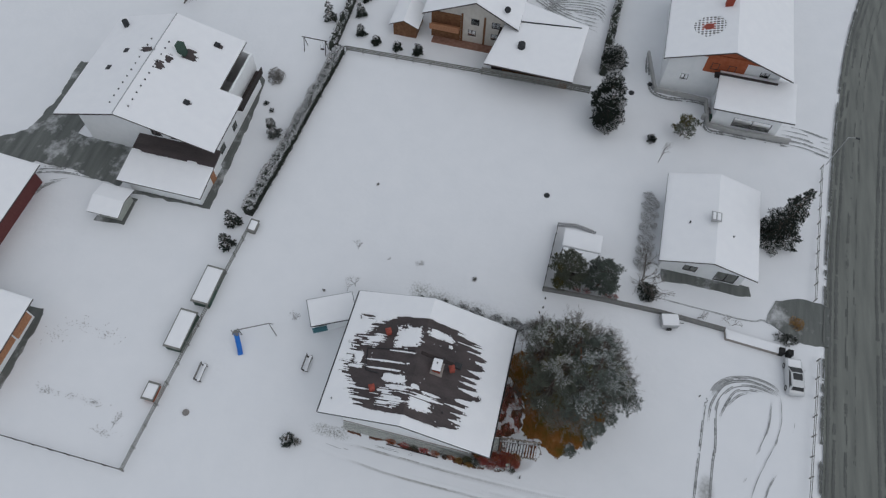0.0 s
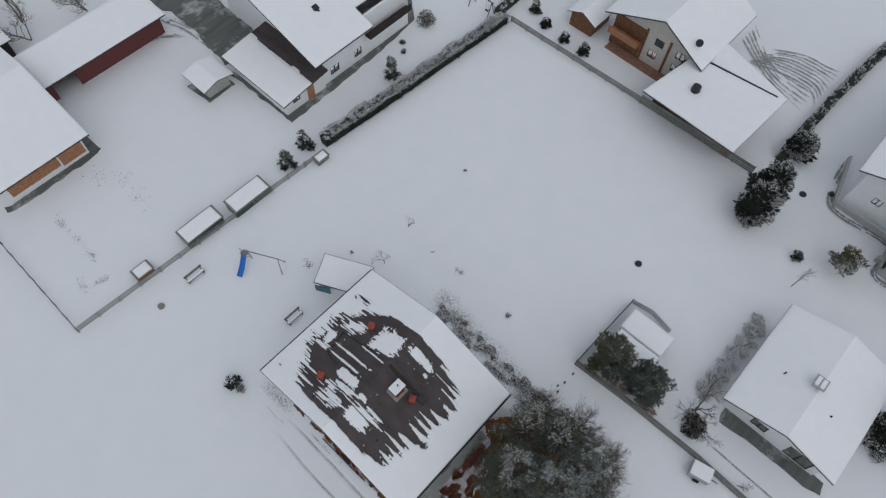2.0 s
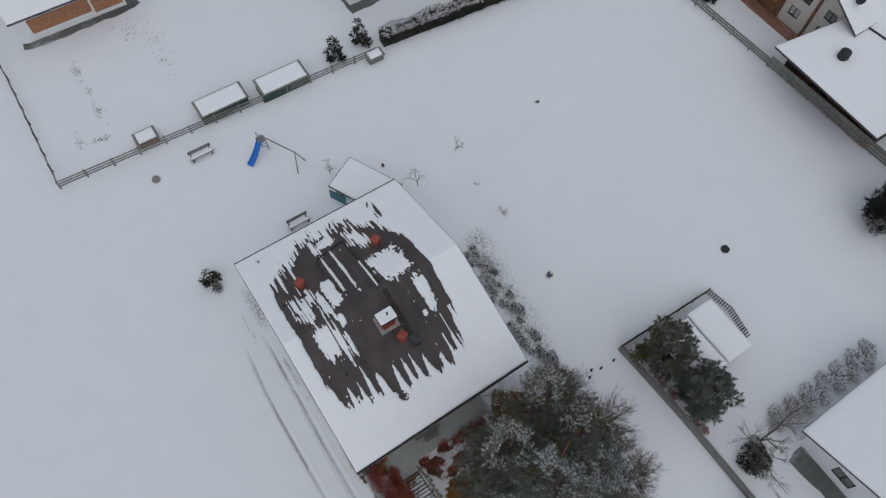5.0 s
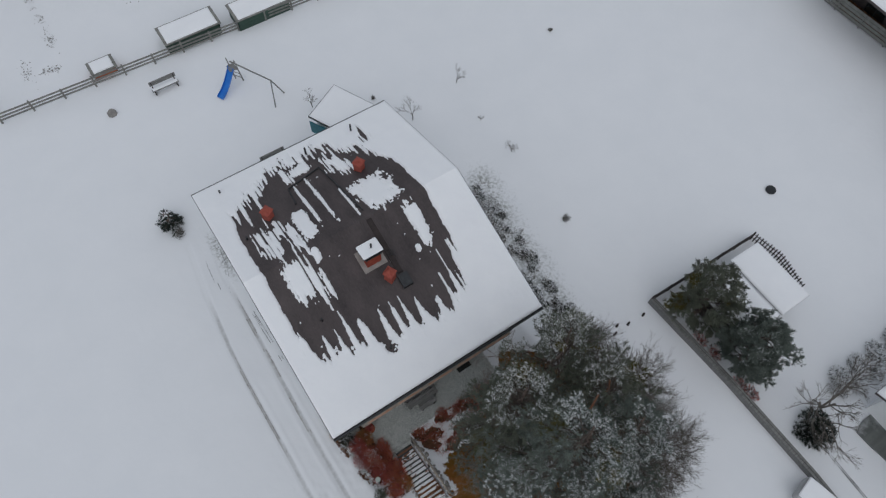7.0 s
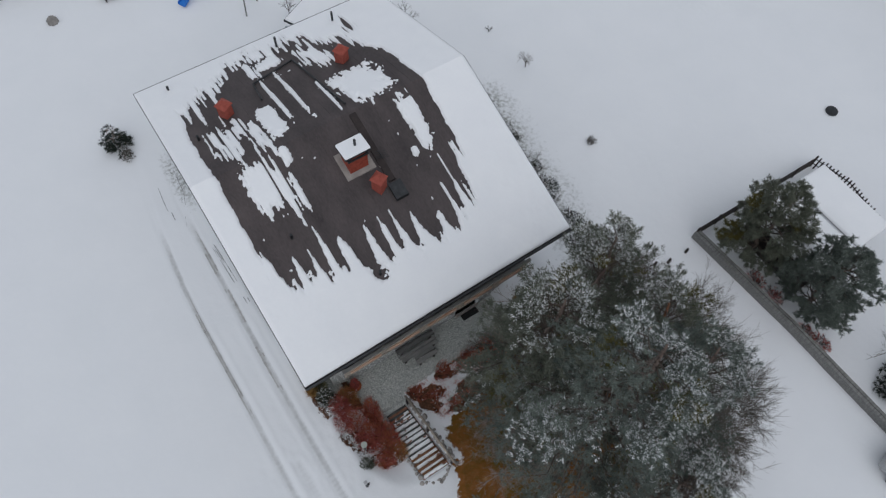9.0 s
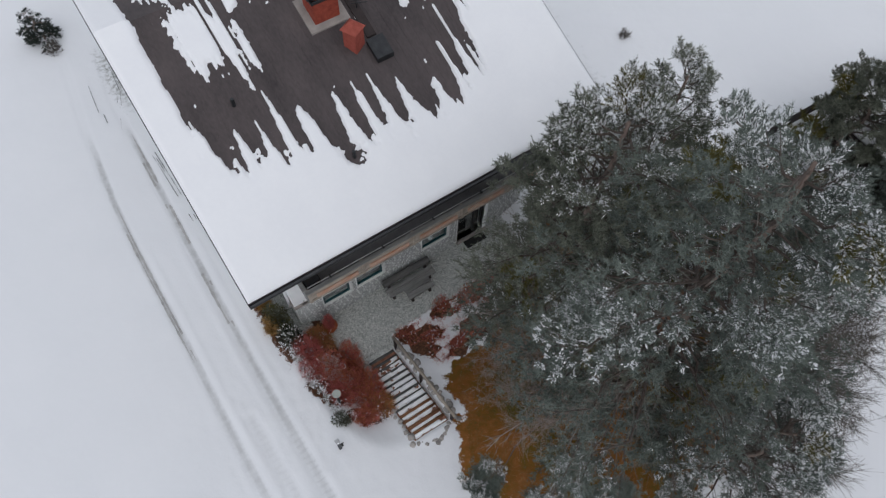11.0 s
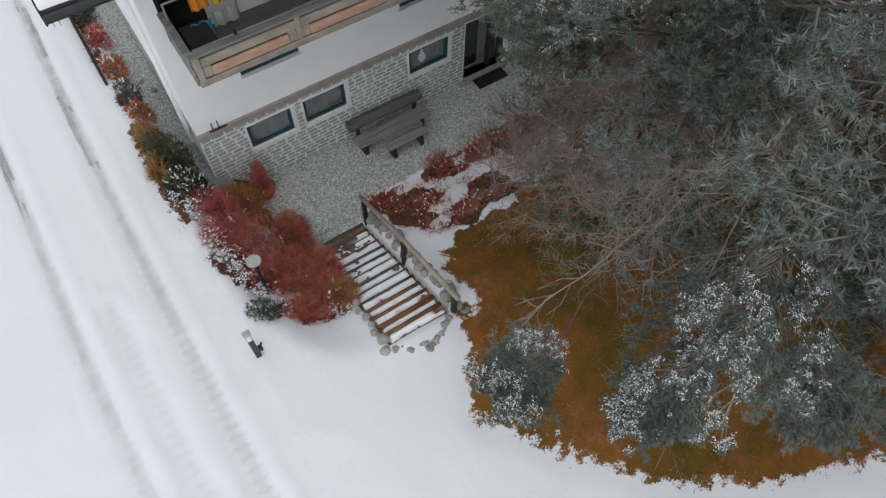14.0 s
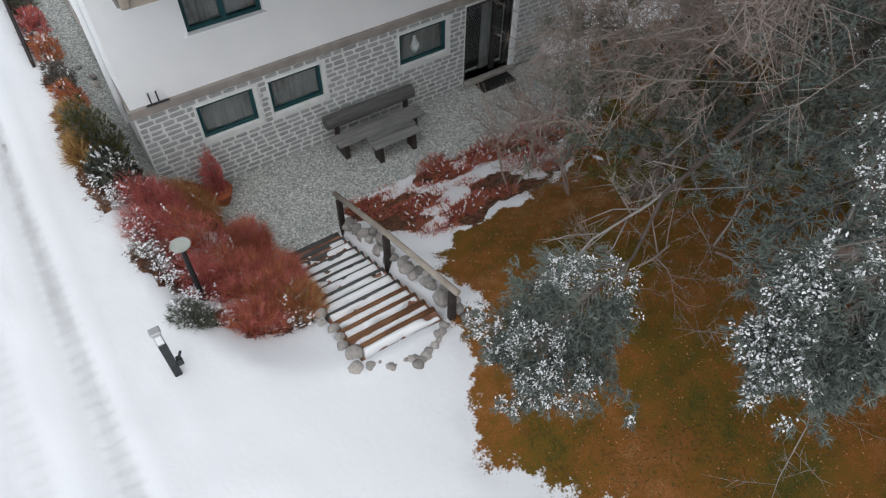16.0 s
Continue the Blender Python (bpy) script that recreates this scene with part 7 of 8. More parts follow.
qa = [[(41.3, 38.6, ha_z(38.6)), (50.2, 38.6, ha_z(38.6)), (50.2, 50.4, 9.5), (41.3, 50.4, 9.5)],
      [(50.2, 41.5, ha_z(41.5)), (58.9, 41.5, ha_z(41.5)), (58.9, 50.4, 9.5), (50.2, 50.4, 9.5)],
      [(41.3, 50.4, 9.5), (58.9, 50.4, 9.5), (58.9, 59.4, ha_z(59.4)), (41.3, 59.4, ha_z(59.4))]]
g = Geo()
for q in qa:
    g.slab(q, 0.22)
roof_a = wpart("roof", g, ROOF_DARK, ha)
wpart("chimney", Geo().box(52.9, 53.8, 46.9, 47.8, 8.0, 10.2, 0.02), GREEN_PAINT, roof_a, "green clad chimney")
for x, y in ((46.5, 44.0), (52.0, 54.5), (49.0, 55.5), (56.5, 44.3)):
    wpart("roof_light", Geo().slab([(x - 0.35, y - 0.3, ha_z(y - 0.3) + 0.26), (x + 0.35, y - 0.3, ha_z(y - 0.3) + 0.26), (x + 0.35, y + 0.3, ha_z(y + 0.3) + 0.26), (x - 0.35, y + 0.3, ha_z(y + 0.3) + 0.26)], 0.2), METAL_DARK, roof_a)
wpart("flue_pipe", Geo().rod((56.8, 57.2, ha_z(57.2) - 0.2), (56.8, 57.2, ha_z(57.2) + 1.0), 0.4, 0.4, 10), METAL_DARK, roof_a)
for k in range(11):
    for dy in (-1.1, 1.3):
        wpart("snow_guard", Geo().box(43 + 1.1 * k - 0.09, 43 + 1.1 * k + 0.09, 50.4 + dy - 0.07, 50.4 + dy + 0.07, ha_z(50.4 + dy), ha_z(50.4 + dy) + 0.3, 0.02), METAL_DARK, roof_a)
wpart("ridge_cap", Geo().box(41.3, 58.9, 50.33, 50.47, 9.4, 9.69, 0.03), METAL_PALE, roof_a)


def neighbour_melt(x, y):
    """Small streaky bare spots round the chimney."""
    m = np.full(np.shape(x), -1.0)
    for px, py, sx, sy in ((53.6, 46.6, 1.0, 1.2), (51.6, 48.4, 0.7, 0.6), (50.4, 48.9, 0.8, 0.7), (52.3, 51.6, 0.6, 1.2), (56.5, 44.0, 0.5, 0.6), (46.6, 43.8, 0.5, 0.4)):
        m = np.maximum(m, 1 - np.hypot((x - px) / sx, (y - py) / sy) - 1.5 * fbm(x * 4.5, y * 0.7, 81, 3) + 0.55)
    return m * 0.5


for q, up in zip(qa, ("high end", "high start", "low")):
    snow_sheet("roof_snow", q, 0.17, "thick white snow on the neighbour's roof with bare spots", 0.16, neighbour_melt, ridge=up)
wpart("rear_balcony", Geo().box(50.4, 57.5, 39.4, 40.4, 3.2, 3.4, 0.02).box(50.4, 57.5, 39.4, 39.5, 3.4, 4.3, 0.02), WOOD_DARK, ha, "dark wood side balcony")
wing = thing("garage_wing", (40, 45, 0), 0, "white front wing of the neighbour's house under a low snowed roof", "annex")
walls_box(wing, 37.3, 43.35, 40.1, 49.6, 2.75, RENDER_WHITE, [], [(38.4, 39.5, 1.2, 2.1)])
wpart("wood_door", Geo().box(40.6, 41.6, 40.02, 40.12, 0.0, 2.1, 0.01), WOOD_ORANGE, wing, "orange wooden door")
qw = [(36.5, 39.2, 2.9), (36.5, 50.2, 2.9), (43.38, 50.2, 3.75), (43.38, 39.2, 3.75)]
wpart("roof", Geo().slab(qw, 0.2), ROOF_DARK, wing)
snow_sheet("roof_snow", qw, 0.16, "white snow on the low wing roof, slid off its upper strip", 0.25, lambda x, y: (x - 40.9 + 0.5 * (fbm(x * 0.8, y * 0.9, 53) - 0.5)) * 0.6)

# log and stone house beyond the far lot
hb = thing("timber_house", (78, 14, 0), 0, "pale house with brown timber framing under a snowed gable roof", "house")
walls_box(hb, 74.0, 84.0, 8.6, 20.2, 5.2, RENDER_CREAM, [(10.2, 11.4, 1.2, 2.3), (13.6, 14.8, 1.2, 2.3), (13.2, 14.4, 3.3, 4.4), (10.2, 11.4, 3.3, 4.4)])
wpart("gable_wall", Geo().gable("y", 8.6, 20.2, 74.0, 74.3, 5.2, 13.7, 8.0), RENDER_CREAM, hb)
for y in (9.2, 12.4, 15.7):
    wpart("timber_post", Geo().box(73.86, 74.02, y - 0.14, y + 0.14, 0, 5.0, 0.02), WOOD_BROWN, hb)
wpart("timber_balcony", Geo().box(72.6, 74.0, 15.9, 20.2, 2.4, 2.55, 0.02).box(72.6, 72.7, 15.9, 20.2, 2.55, 3.4, 0.02), WOOD_ORANGE, hb, "orange wooden balcony")
wpart("timber_wall", Geo().box(73.88, 74.0, 15.9, 20.2, 0, 4.6), WOOD_BROWN, hb)
rb, qb1, qb2 = gable_roof(hb, "x", 72.5, 85, 7.4, 21.2, 5.2, 5.1, 13.6, 8.5)
snowed([qb1, qb2], "white snow on the timber house roof", gable=True)
wpart("satellite_dish", Geo().rod((74.0, 9.4, 5.6), (74.0, 9.4, 7.2), 0.03, 0.03, 6).rod((74.0, 9.4, 7.1), (73.85, 9.4, 7.2), 0.42, 0.45, 14), METAL_DARK, rb)
lb = thing("flat_annex", (71.5, 4.6, 0), 0, "low annex with a broad snowed roof and a dark roof dome", "annex")
walls_box(lb, 68.9, 75.0, -0.9, 10.2, 3.9, WOOD_DARK, [(1.0, 3.0, 1.0, 2.2), (5.0, 7.0, 1.0, 2.2)])
ql = [(65.9, -1.35, 4.2), (66.2, 10.9, 4.2), (78.6, 8.6, 5.3), (75.9, -2.0, 5.1)]
wpart("roof", Geo().slab(ql, 0.22), ROOF_DARK, lb)
snowed([ql], "white snow on the annex roof")
wpart("snow_rail", Geo().rod((74.2, 9.2, 5.16), (75.3, -1.0, 5.2), 0.10, 0.10, 6), METAL_DARK, lb)
wpart("roof_dome", Geo().tube([(70.0, 6.45, 4.5), (70.0, 6.45, 5.4), (70.0, 6.45, 5.5)], [0.55, 0.5, 0.25], 12), METAL_DARK, lb)
logs = Geo()
for row in range(8):
    for k in range(58):
        y = -5.1 + 0.16 * (k + 0.5 * (row % 2)) + 0.02 * math.sin(k * 2.7 + row)
        logs.rod((-0.35 + 0.03 * math.sin(k * 1.9 + row * 2), y, 0.08 + 0.145 * row), (0.0, y, 0.08 + 0.145 * row), 0.072 + 0.012 * math.sin(k * 3.1 + row), None, 6)
single("firewood_stack", logs, WOOD_BROWN, "stacked split firewood under the annex eaves", "firewood", "", "stuff", at=(68.85, 4.4, 0))
single("paving", Geo().box(0.2, 1.7, -5.6, 5.4, -0.05, 0.06, 0.02), PAVING, "reddish paving before the timber house", "paving", "", "structure", at=(72.3, 14.5, 0))
hut = thing("garden_hut", (74.5, 24, 0), 0, "small wooden garden hut with snow on its roof", "hut")
walls_box(hut, 72.6, 76.6, 22.2, 25.6, 2.2, WOOD_BROWN)
wpart("gable_wall", Geo().gable("y", 22.2, 25.6, 72.6, 72.8, 2.2, 23.9, 3.0), WOOD_BROWN, hut)
_, q1, q2 = gable_roof(hut, "x", 72.2, 77.2, 21.7, 26.1, 2.2, 2.2, 23.9, 3.25, 0.12)
snowed([q1, q2], "snow on the hut roof", 0.12, gable=True)

# white and terracotta house by the road
hc = thing("roadside_house", (80, -21, 0), 0, "white house with terracotta gable panels and snowed roof", "house")
walls_box(hc, 72.4, 90, -27.8, -13.4, 7.0, RENDER_WHITE, [(-16.6, -15.6, 2.4, 3.4), (-26.4, -25.2, 5.0, 6.1)], [])
wpart("gable_wall", Geo().gable("y", -27.8, -13.4, 72.4, 72.7, 7.0, -20.6, 9.6), TERRACOTTA, hc)
wpart("terracotta_panel", Geo().box(72.3, 72.42, -23.2, -18.0, 4.6, 7.6, 0.02), TERRACOTTA, hc, "terracotta painted panel")
small_windows(hc, "y", 72.24, -1, [(-19.8, -18.8, 5.2, 6.3), (-22.0, -21.0, 5.2, 6.3)])
wpart("balcony", Geo().box(71.3, 72.4, -27.6, -19.6, 4.7, 4.85, 0.02).box(71.3, 71.4, -27.6, -19.6, 4.85, 5.75, 0.02), WOOD_DARK, hc, "dark wood balcony")
rc, q1, q2 = gable_roof(hc, "x", 70.7, 91.5, -29.0, -12.3, 7.0, 7.0, -20.6, 10.0)


def dotted_melt(x, y):
    """A round spot where the snow has melted between the tile noses, dot by dot."""
    spot = 1.9 - np.hypot(x - 76.2, y + 17.4) + 0.6 * (fbm(x, y, 83) - 0.5)
    dots = np.minimum(np.sin(x * 14.0), np.sin(y * 14.0)) + 0.45
    core = 0.55 - np.hypot(x - 76.0, y + 17.2)
    return np.maximum(np.minimum(spot, dots) * 0.4, core)


for q, up in ((q1, "high"), (q2, "low")):
    snow_sheet("roof_snow", q, 0.16, "white snow on the roadside house roof with a dotted bare spot", 0.10, dotted_melt, ridge=up)
wpart("bare_tiles", Geo().slab([(74.2, -19.4, 9.61), (78.2, -19.4, 9.61), (78.2, -15.4, 8.17), (74.2, -15.4, 8.17)], 0.03), ROOF_DARK, rc, "dark tiles showing through the snow")
wpart("red_tile_spot", Geo().slab([(75.2, -18.0, 9.13), (76.8, -18.0, 9.13), (76.8, -16.4, 8.55), (75.2, -16.4, 8.55)], 0.03), CLAY, rc, "red tiles showing through the snow")
wpart("chimney", Geo().box(79.5, 80.4, -19.8, -18.9, 9.0, 11.0, 0.02), BRICK_RED, rc)
lc = thing("carport", (71, -25.6, 0), 0, "low white carport with a snowed roof", "annex")
walls_box(lc, 67.4, 72.4, -29.4, -20.8, 4.2, RENDER_WHITE, [(-28.4, -23.4, 0.6, 2.2)])
qc = [(65.8, -30.2, 4.7), (65.8, -19.8, 4.7), (72.2, -20.2, 5.3), (72.4, -30.2, 5.3)]
wpart("roof", Geo().slab(qc, 0.2), ROOF_DARK, lc)
snowed([qc], "white snow on the carport roof")
wall_run = [(78.5, -11.3), (71.6, -12.9), (71.3, -20.0), (67.0, -20.4), (66.7, -23.4), (66.9, -31.4)]
for (xa, ya), (xb, yb) in zip(wall_run, wall_run[1:]):
    a = math.atan2(yb - ya, xb - xa)
    ox, oy = -math.sin(a) * 0.15, math.cos(a) * 0.15
    single("retaining_wall", Geo().prism([(xa + ox, ya + oy), (xa - ox, ya - oy), (xb - ox, yb - oy), (xb + ox, yb + oy)], -0.1, 0.75), RENDER_GREY, "grey concrete garden wall", "wall", "", "structure")
tyre_marks("wall_foot", [[(x - 0.5, y) for x, y in wall_run]], 0.35, "dark bare ground along the foot of the wall", 0.09, 0.35, 41, 2)
single("retaining_wall", Geo().box(68.0, 68.4, -20.2, -19.6, -0.1, 0.9), RENDER_GREY, "grey concrete garden wall end", "wall", "", "structure")
single("green_bin", Geo().box(-0.4, 0.4, -0.35, 0.35, 0, 1.1, 0.06), GREEN_PAINT, "green waste bin by the carport", "bin", at=(68.0, -20.9, 0))

# bungalow
hd = thing("bungalow", (48.8, -21.2, 0), 0, "white bungalow under a snowed shallow gable roof", "house")
walls_box(hd, 43.0, 53.6, -25.6, -16.0, 3.7, RENDER_WHITE, [(-20.2, -18.6, 0.9, 2.1), (-24.9, -22.4, 0.2, 2.2)])
wpart("gable_wall", Geo().gable("y", -25.6, -16.0, 43.0, 43.3, 3.7, -20.9, 5.3), RENDER_WHITE, hd)
rd, q1, q2 = gable_roof(hd, "x", 41.7, 54.5, -26.4, -15.2, 3.85, 3.85, -20.9, 5.6)
snowed([q1, q2], "thick smooth snow on the bungalow roof", 0.18, gable=True)
wpart("chimney", Geo().box(47.3, 48.1, -21.0, -20.2, 4.9, 6.0, 0.02), RENDER_GREY, rd)
wpart("chimney_cap", Geo().box(47.05, 48.35, -21.2, -20.0, 6.2, 6.28, 0.02).box(47.2, 47.3, -21.1, -20.1, 6.0, 6.2).box(48.1, 48.2, -21.1, -20.1, 6.0, 6.2), METAL_PALE, rd)
wpart("chimney_snow", Geo().box(47.2, 48.2, -21.05, -20.65, 6.28, 6.36, 0.04).box(47.2, 48.2, -20.5, -20.15, 6.28, 6.36, 0.04), SNOW, rd)
for x, y in ((47.0, -18.0), (46.2, -23.0)):
    wpart("vent_pipe", Geo().rod((x, y, 4.4), (x, y, 5.3), 0.08, 0.08, 6), METAL_DARK, rd)
ragged_patch("driveway", [(43.2, -16.4), (43.5, -21.8), (43.2, -26.7), (42.0, -27.1), (41.7, -26.0), (41.8, -21.3), (41.4, -16.6)], 0.10, 0.35, YARD, "bare dark strip under the bungalow eaves", "driveway", 4)
ragged_patch("driveway", [(39.0, -28.9), (42.3, -29.8), (43.2, -32.5), (42.8, -36.0), (37.6, -36.0), (37.4, -33.2), (37.8, -31.0)], 0.09, 0.9, YARD, "wet driveway mouth between snow banks", "driveway", 5)
tyre_marks("path_edge", [[(39.0, -16.5), (38.8, -21.5), (38.7, -26.9), (39.2, -28.5), (38.6, -29.5)]], 0.10, "thin dark edge of the garden path in snow", 0.05, 0.1, 31)
wall_l = thing("garden_wall", (36.0, -27, 0), 0, "low garden wall planter with a snow cap", "wall")
wpart("wall_body", Geo().prism([(35.55, -24.3), (36.75, -24.1), (36.3, -30.2), (35.2, -30.2)], -0.05, 0.55), BAND, wall_l)
snow_sheet("wall_snow", [(35.2, -30.2, 0.55), (36.3, -30.2, 0.55), (36.75, -24.1, 0.55), (35.55, -24.3, 0.55)], 0.14, "snow on the planter wall", 0.4)
for y in (-30.4, -31.3):
    single("bin", Geo().box(-0.35, 0.35, -0.3, 0.3, 0, 0.95, 0.05), RUBBER, "dark waste bin beside the planter wall", "bin", "bins", at=(35.5, y, 0.05))

# farm buildings on the far left
hf = thing("barn", (13.5, 57, 0), 0, "barn with white and orange boarded wall and snowed roof", "barn")
walls_box(hf, 8.9, 18.4, 52.0, 64.0, 3.6, RENDER_WHITE)
for z0, z1, m, x0, x1 in ((0.9, 2.5, WOOD_ORANGE, 9.4, 15.2), (0.6, 3.0, WOOD_ORANGE, 15.4, 18.2)):
    for k in range(4):
        wpart("boarding", Geo().box(x0, x1, 51.9, 52.02, z0 + (z1 - z0) * k / 4, z0 + (z1 - z0) * (k + 1) / 4 - 0.02, 0.02), m, hf)
small_windows(hf, "x", 51.9, -1, [(10.6, 11.8, 2.6, 3.3), (13.4, 14.6, 2.6, 3.3)])
qf = [[(7.9, 50.7, 3.8), (19.2, 50.7, 3.8), (19.2, 61.5, 6.2), (7.9, 61.5, 6.2)], [(7.9, 61.5, 6.2), (19.2, 61.5, 6.2), (19.2, 68, 4.6), (7.9, 68, 4.6)]]
wpart("roof", Geo().slab(qf[0], 0.2).slab(qf[1], 0.2), ROOF_DARK, hf)
snowed(qf, "white snow on the barn roof", gable=True)
ragged_patch("barn_strip", [(7.9, 51.3), (13, 51.1), (18.9, 51.2), (19.4, 51.6), (19.5, 55.0), (18.4, 55.0), (18.4, 52.1), (7.9, 52.1)], 0.085, 0.6, YARD, "bare dark strip under the barn eaves", "paving", 9)
hl = thing("long_shed", (27, 62.5, 0), 0, "long open shed with dark red boarding and snowed roof", "shed")
wpart("wall", Geo().wall("x", 61.0, 61.2, 19.4, 35.4, 0, 3.4, [(20.5, 23.5, 0, 2.2)]).box(19.4, 19.6, 61.2, 65, 0, 3.4).box(35.2, 35.4, 61.2, 65, 0, 3.4).box(19.4, 35.4, 65, 65.2, 0, 3.4), SHED_RED, hl)
ql2 = [(19.2, 59.8, 3.5), (35.8, 59.8, 3.5), (35.8, 65.5, 4.2), (19.2, 65.5, 4.2)]
wpart("roof", Geo().slab(ql2, 0.18), ROOF_DARK, hl)
snowed([ql2], "white snow on the long shed")
fs_ = thing("far_shed", (17, 73.5, 0), 0, "grey shed with a snowed lean-to roof behind the farm", "shed")
walls_box(fs_, 13.0, 20.6, 70.6, 76.4, 2.6, WOOD_DARK)
qz = [(12.6, 70.0, 2.7), (21.0, 70.0, 2.7), (21.0, 76.8, 3.9), (12.6, 76.8, 3.9)]
wpart("roof", Geo().slab(qz, 0.16), ROOF_DARK, fs_)
snowed([qz], "snow on the far shed")
sa = thing("small_shed", (34, 50, 0), 0, "small pale green garden shed with a snowed roof", "shed")
walls_box(sa, 32.6, 35.7, 48.6, 51.5, 1.9, PALE_STONE)
_, q1, q2 = gable_roof(sa, "y", 48.0, 52.2, 31.9, 36.2, 1.95, 1.95, 34.0, 2.5, 0.1)
snowed([q1, q2], "snow on the small shed", 0.12, gable=True)
ragged_patch("farm_yard", [(37.2, 51.5), (43.4, 50.2), (43.4, 60.5), (54.7, 61), (55.5, 66.6), (47.7, 66.4), (42.4, 67.2), (40.4, 70.0), (34, 88), (28, 86), (36.5, 68.0), (37.9, 63.0), (38.2, 58)], 0.09, 1.0, YARD, "wet asphalt farm yard with melted snow", "driveway", 6)
ragged_patch("house_path", [(37.0, 39.0), (52.6, 39.6), (59.0, 40.3), (61.7, 43.8), (60.6, 45.4), (58.2, 41.0), (43.4, 41.0), (43.4, 40.2), (37.3, 40.2), (37.2, 50), (36.7, 50)], 0.09, 0.5, YARD, "bare dark path along the neighbour's house", "path", 7)
ragged_patch("shed_surround", [(31.9, 52.0), (32.2, 48.2), (36.1, 48.3), (36.0, 51.0), (35.6, 48.8), (32.8, 48.8), (32.6, 51.9)], 0.08, 0.25, YARD, "bare dark ground round the small shed", "path", 8)


def covered_box(name, x0, x1, y0, y1, h, label, material):
    root = thing(name, ((x0 + x1) / 2, (y0 + y1) / 2, 0), 0, label, "box")
    for k in range(4):
        z = h * k / 4
        wpart("side_board", Geo().wall("x", y0, y0 + 0.06, x0, x1, z, z + h / 4 - 0.02).wall("x", y1 - 0.06, y1, x0, x1, z, z + h / 4 - 0.02).wall("y", x0, x0 + 0.06, y0, y1, z, z + h / 4 - 0.02).wall("y", x1 - 0.06, x1, y0, y1, z, z + h / 4 - 0.02), material, root)
    q = [(x0 - 0.12, y0 - 0.12, h + 0.05), (x1 + 0.12, y0 - 0.12, h + 0.05), (x1 + 0.12, y1 + 0.12, h + 0.2), (x0 - 0.12, y1 + 0.12, h + 0.2)]
    wpart("lid", Geo().slab(q, 0.08), WOOD_SILVER, root)
    i = 0.22
    snow_sheet("lid_snow", [(q[0][0] + i, q[0][1] + i * 0.5, q[0][2] + 0.01), (q[1][0] - i, q[1][1] + i * 0.5, q[1][2] + 0.01), (q[2][0] - i, q[2][1] - i * 0.5, q[2][2]), (q[3][0] + i, q[3][1] - i * 0.5, q[3][2])], 0.13, "snow on a covered box", 0.3)


covered_box("greenhouse_frame", 24.4, 29.0, 33.45, 35.3, 1.1, "long covered grey-green box behind the fence, snow on its lid", GREEN_PAINT)
covered_box("greenhouse_frame", 18.6, 23.1, 34.1, 35.9, 1.1, "long covered grey-green box behind the fence, snow on its lid", GREEN_PAINT)
covered_box("rabbit_hutch", 12.7, 14.5, 34.65, 35.75, 0.65, "low red-brown box behind the fence, snow on its lid", TERRACOTTA)
covered_box("compost_box", 35.0, 36.5, 32.2, 33.0, 0.7, "grey wooden compost box at the end of the hedge", WOOD_SILVER)

# annex shed behind the main house, turned against it
an = thing("garden_shed", (26.9, 19.3, 0), 28, "pale garden shed behind the house with a snowed roof", "shed")
part("wall", Geo().wall("x", -2.2, -2.05, -1.3, 1.4, 0, 2.1, [(-0.4, 0.5, 0, 1.9)]).box(-1.3, -1.15, -2.05, 2.2, 0, 2.1).box(1.25, 1.4, -2.05, 2.2, 0, 2.1).box(-1.15, 1.25, 2.05, 2.2, 0, 2.1), RENDER_WHITE, an)
part("door", Geo().box(-0.4, 0.5, -2.15, -2.1, 0, 1.9), WOOD_DARK, an)
part("roof", Geo().slab([(-1.65, -2.6, 2.2), (1.75, -2.6, 2.2), (1.75, 2.6, 2.5), (-1.65, 2.6, 2.5)], 0.12), METAL_DARK, an)
part("teal_panel", Geo().box(-1.75, -1.68, 0.9, 2.5, 0.9, 2.1, 0.01), TEAL, an, "teal panel leaning on the shed")
m_an = an.matrix_world
snow_sheet("shed_snow", [tuple(m_an @ Vector(p)) for p in ((-1.6, -2.55, 2.2), (1.7, -2.55, 2.2), (1.7, 2.55, 2.5), (-1.6, 2.55, 2.5))], 0.14, "snow on the garden shed roof", 0.3)

# white shelter with a double roof on the neighbouring plot
sh = thing("garden_shelter", (41.5, -6.5, 0), 0, "garden shelter with two snowed roof sheets on dark posts", "shelter")
for x, y in ((38.9, -4.4), (38.9, -8.6), (41.6, -4.4), (41.6, -8.6), (44.0, -4.4), (44.0, -8.6)):
    wpart("post", Geo().box(x - 0.05, x + 0.05, y - 0.05, y + 0.05, 0, 2.2), WOOD_DARK, sh)
qs = [[(41.65, -8.8, 2.45), (44.3, -8.8, 2.25), (44.3, -4.2, 2.25), (41.65, -4.2, 2.45)], [(38.6, -8.8, 2.1), (41.55, -8.8, 2.35), (41.55, -4.4, 2.35), (38.6, -4.4, 2.1)]]
for q in qs:
    wpart("roof_sheet", Geo().slab(q, 0.06), METAL_PALE, sh)
snowed(qs, "snow on the shelter roof", 0.13)
single("back_board", Geo().box(-0.04, 0.04, -2.1, 2.1, 0, 2.0, 0.01), WOOD_DARK, "dark boarded side of the shelter", "panel", at=(38.75, -6.5, 0))

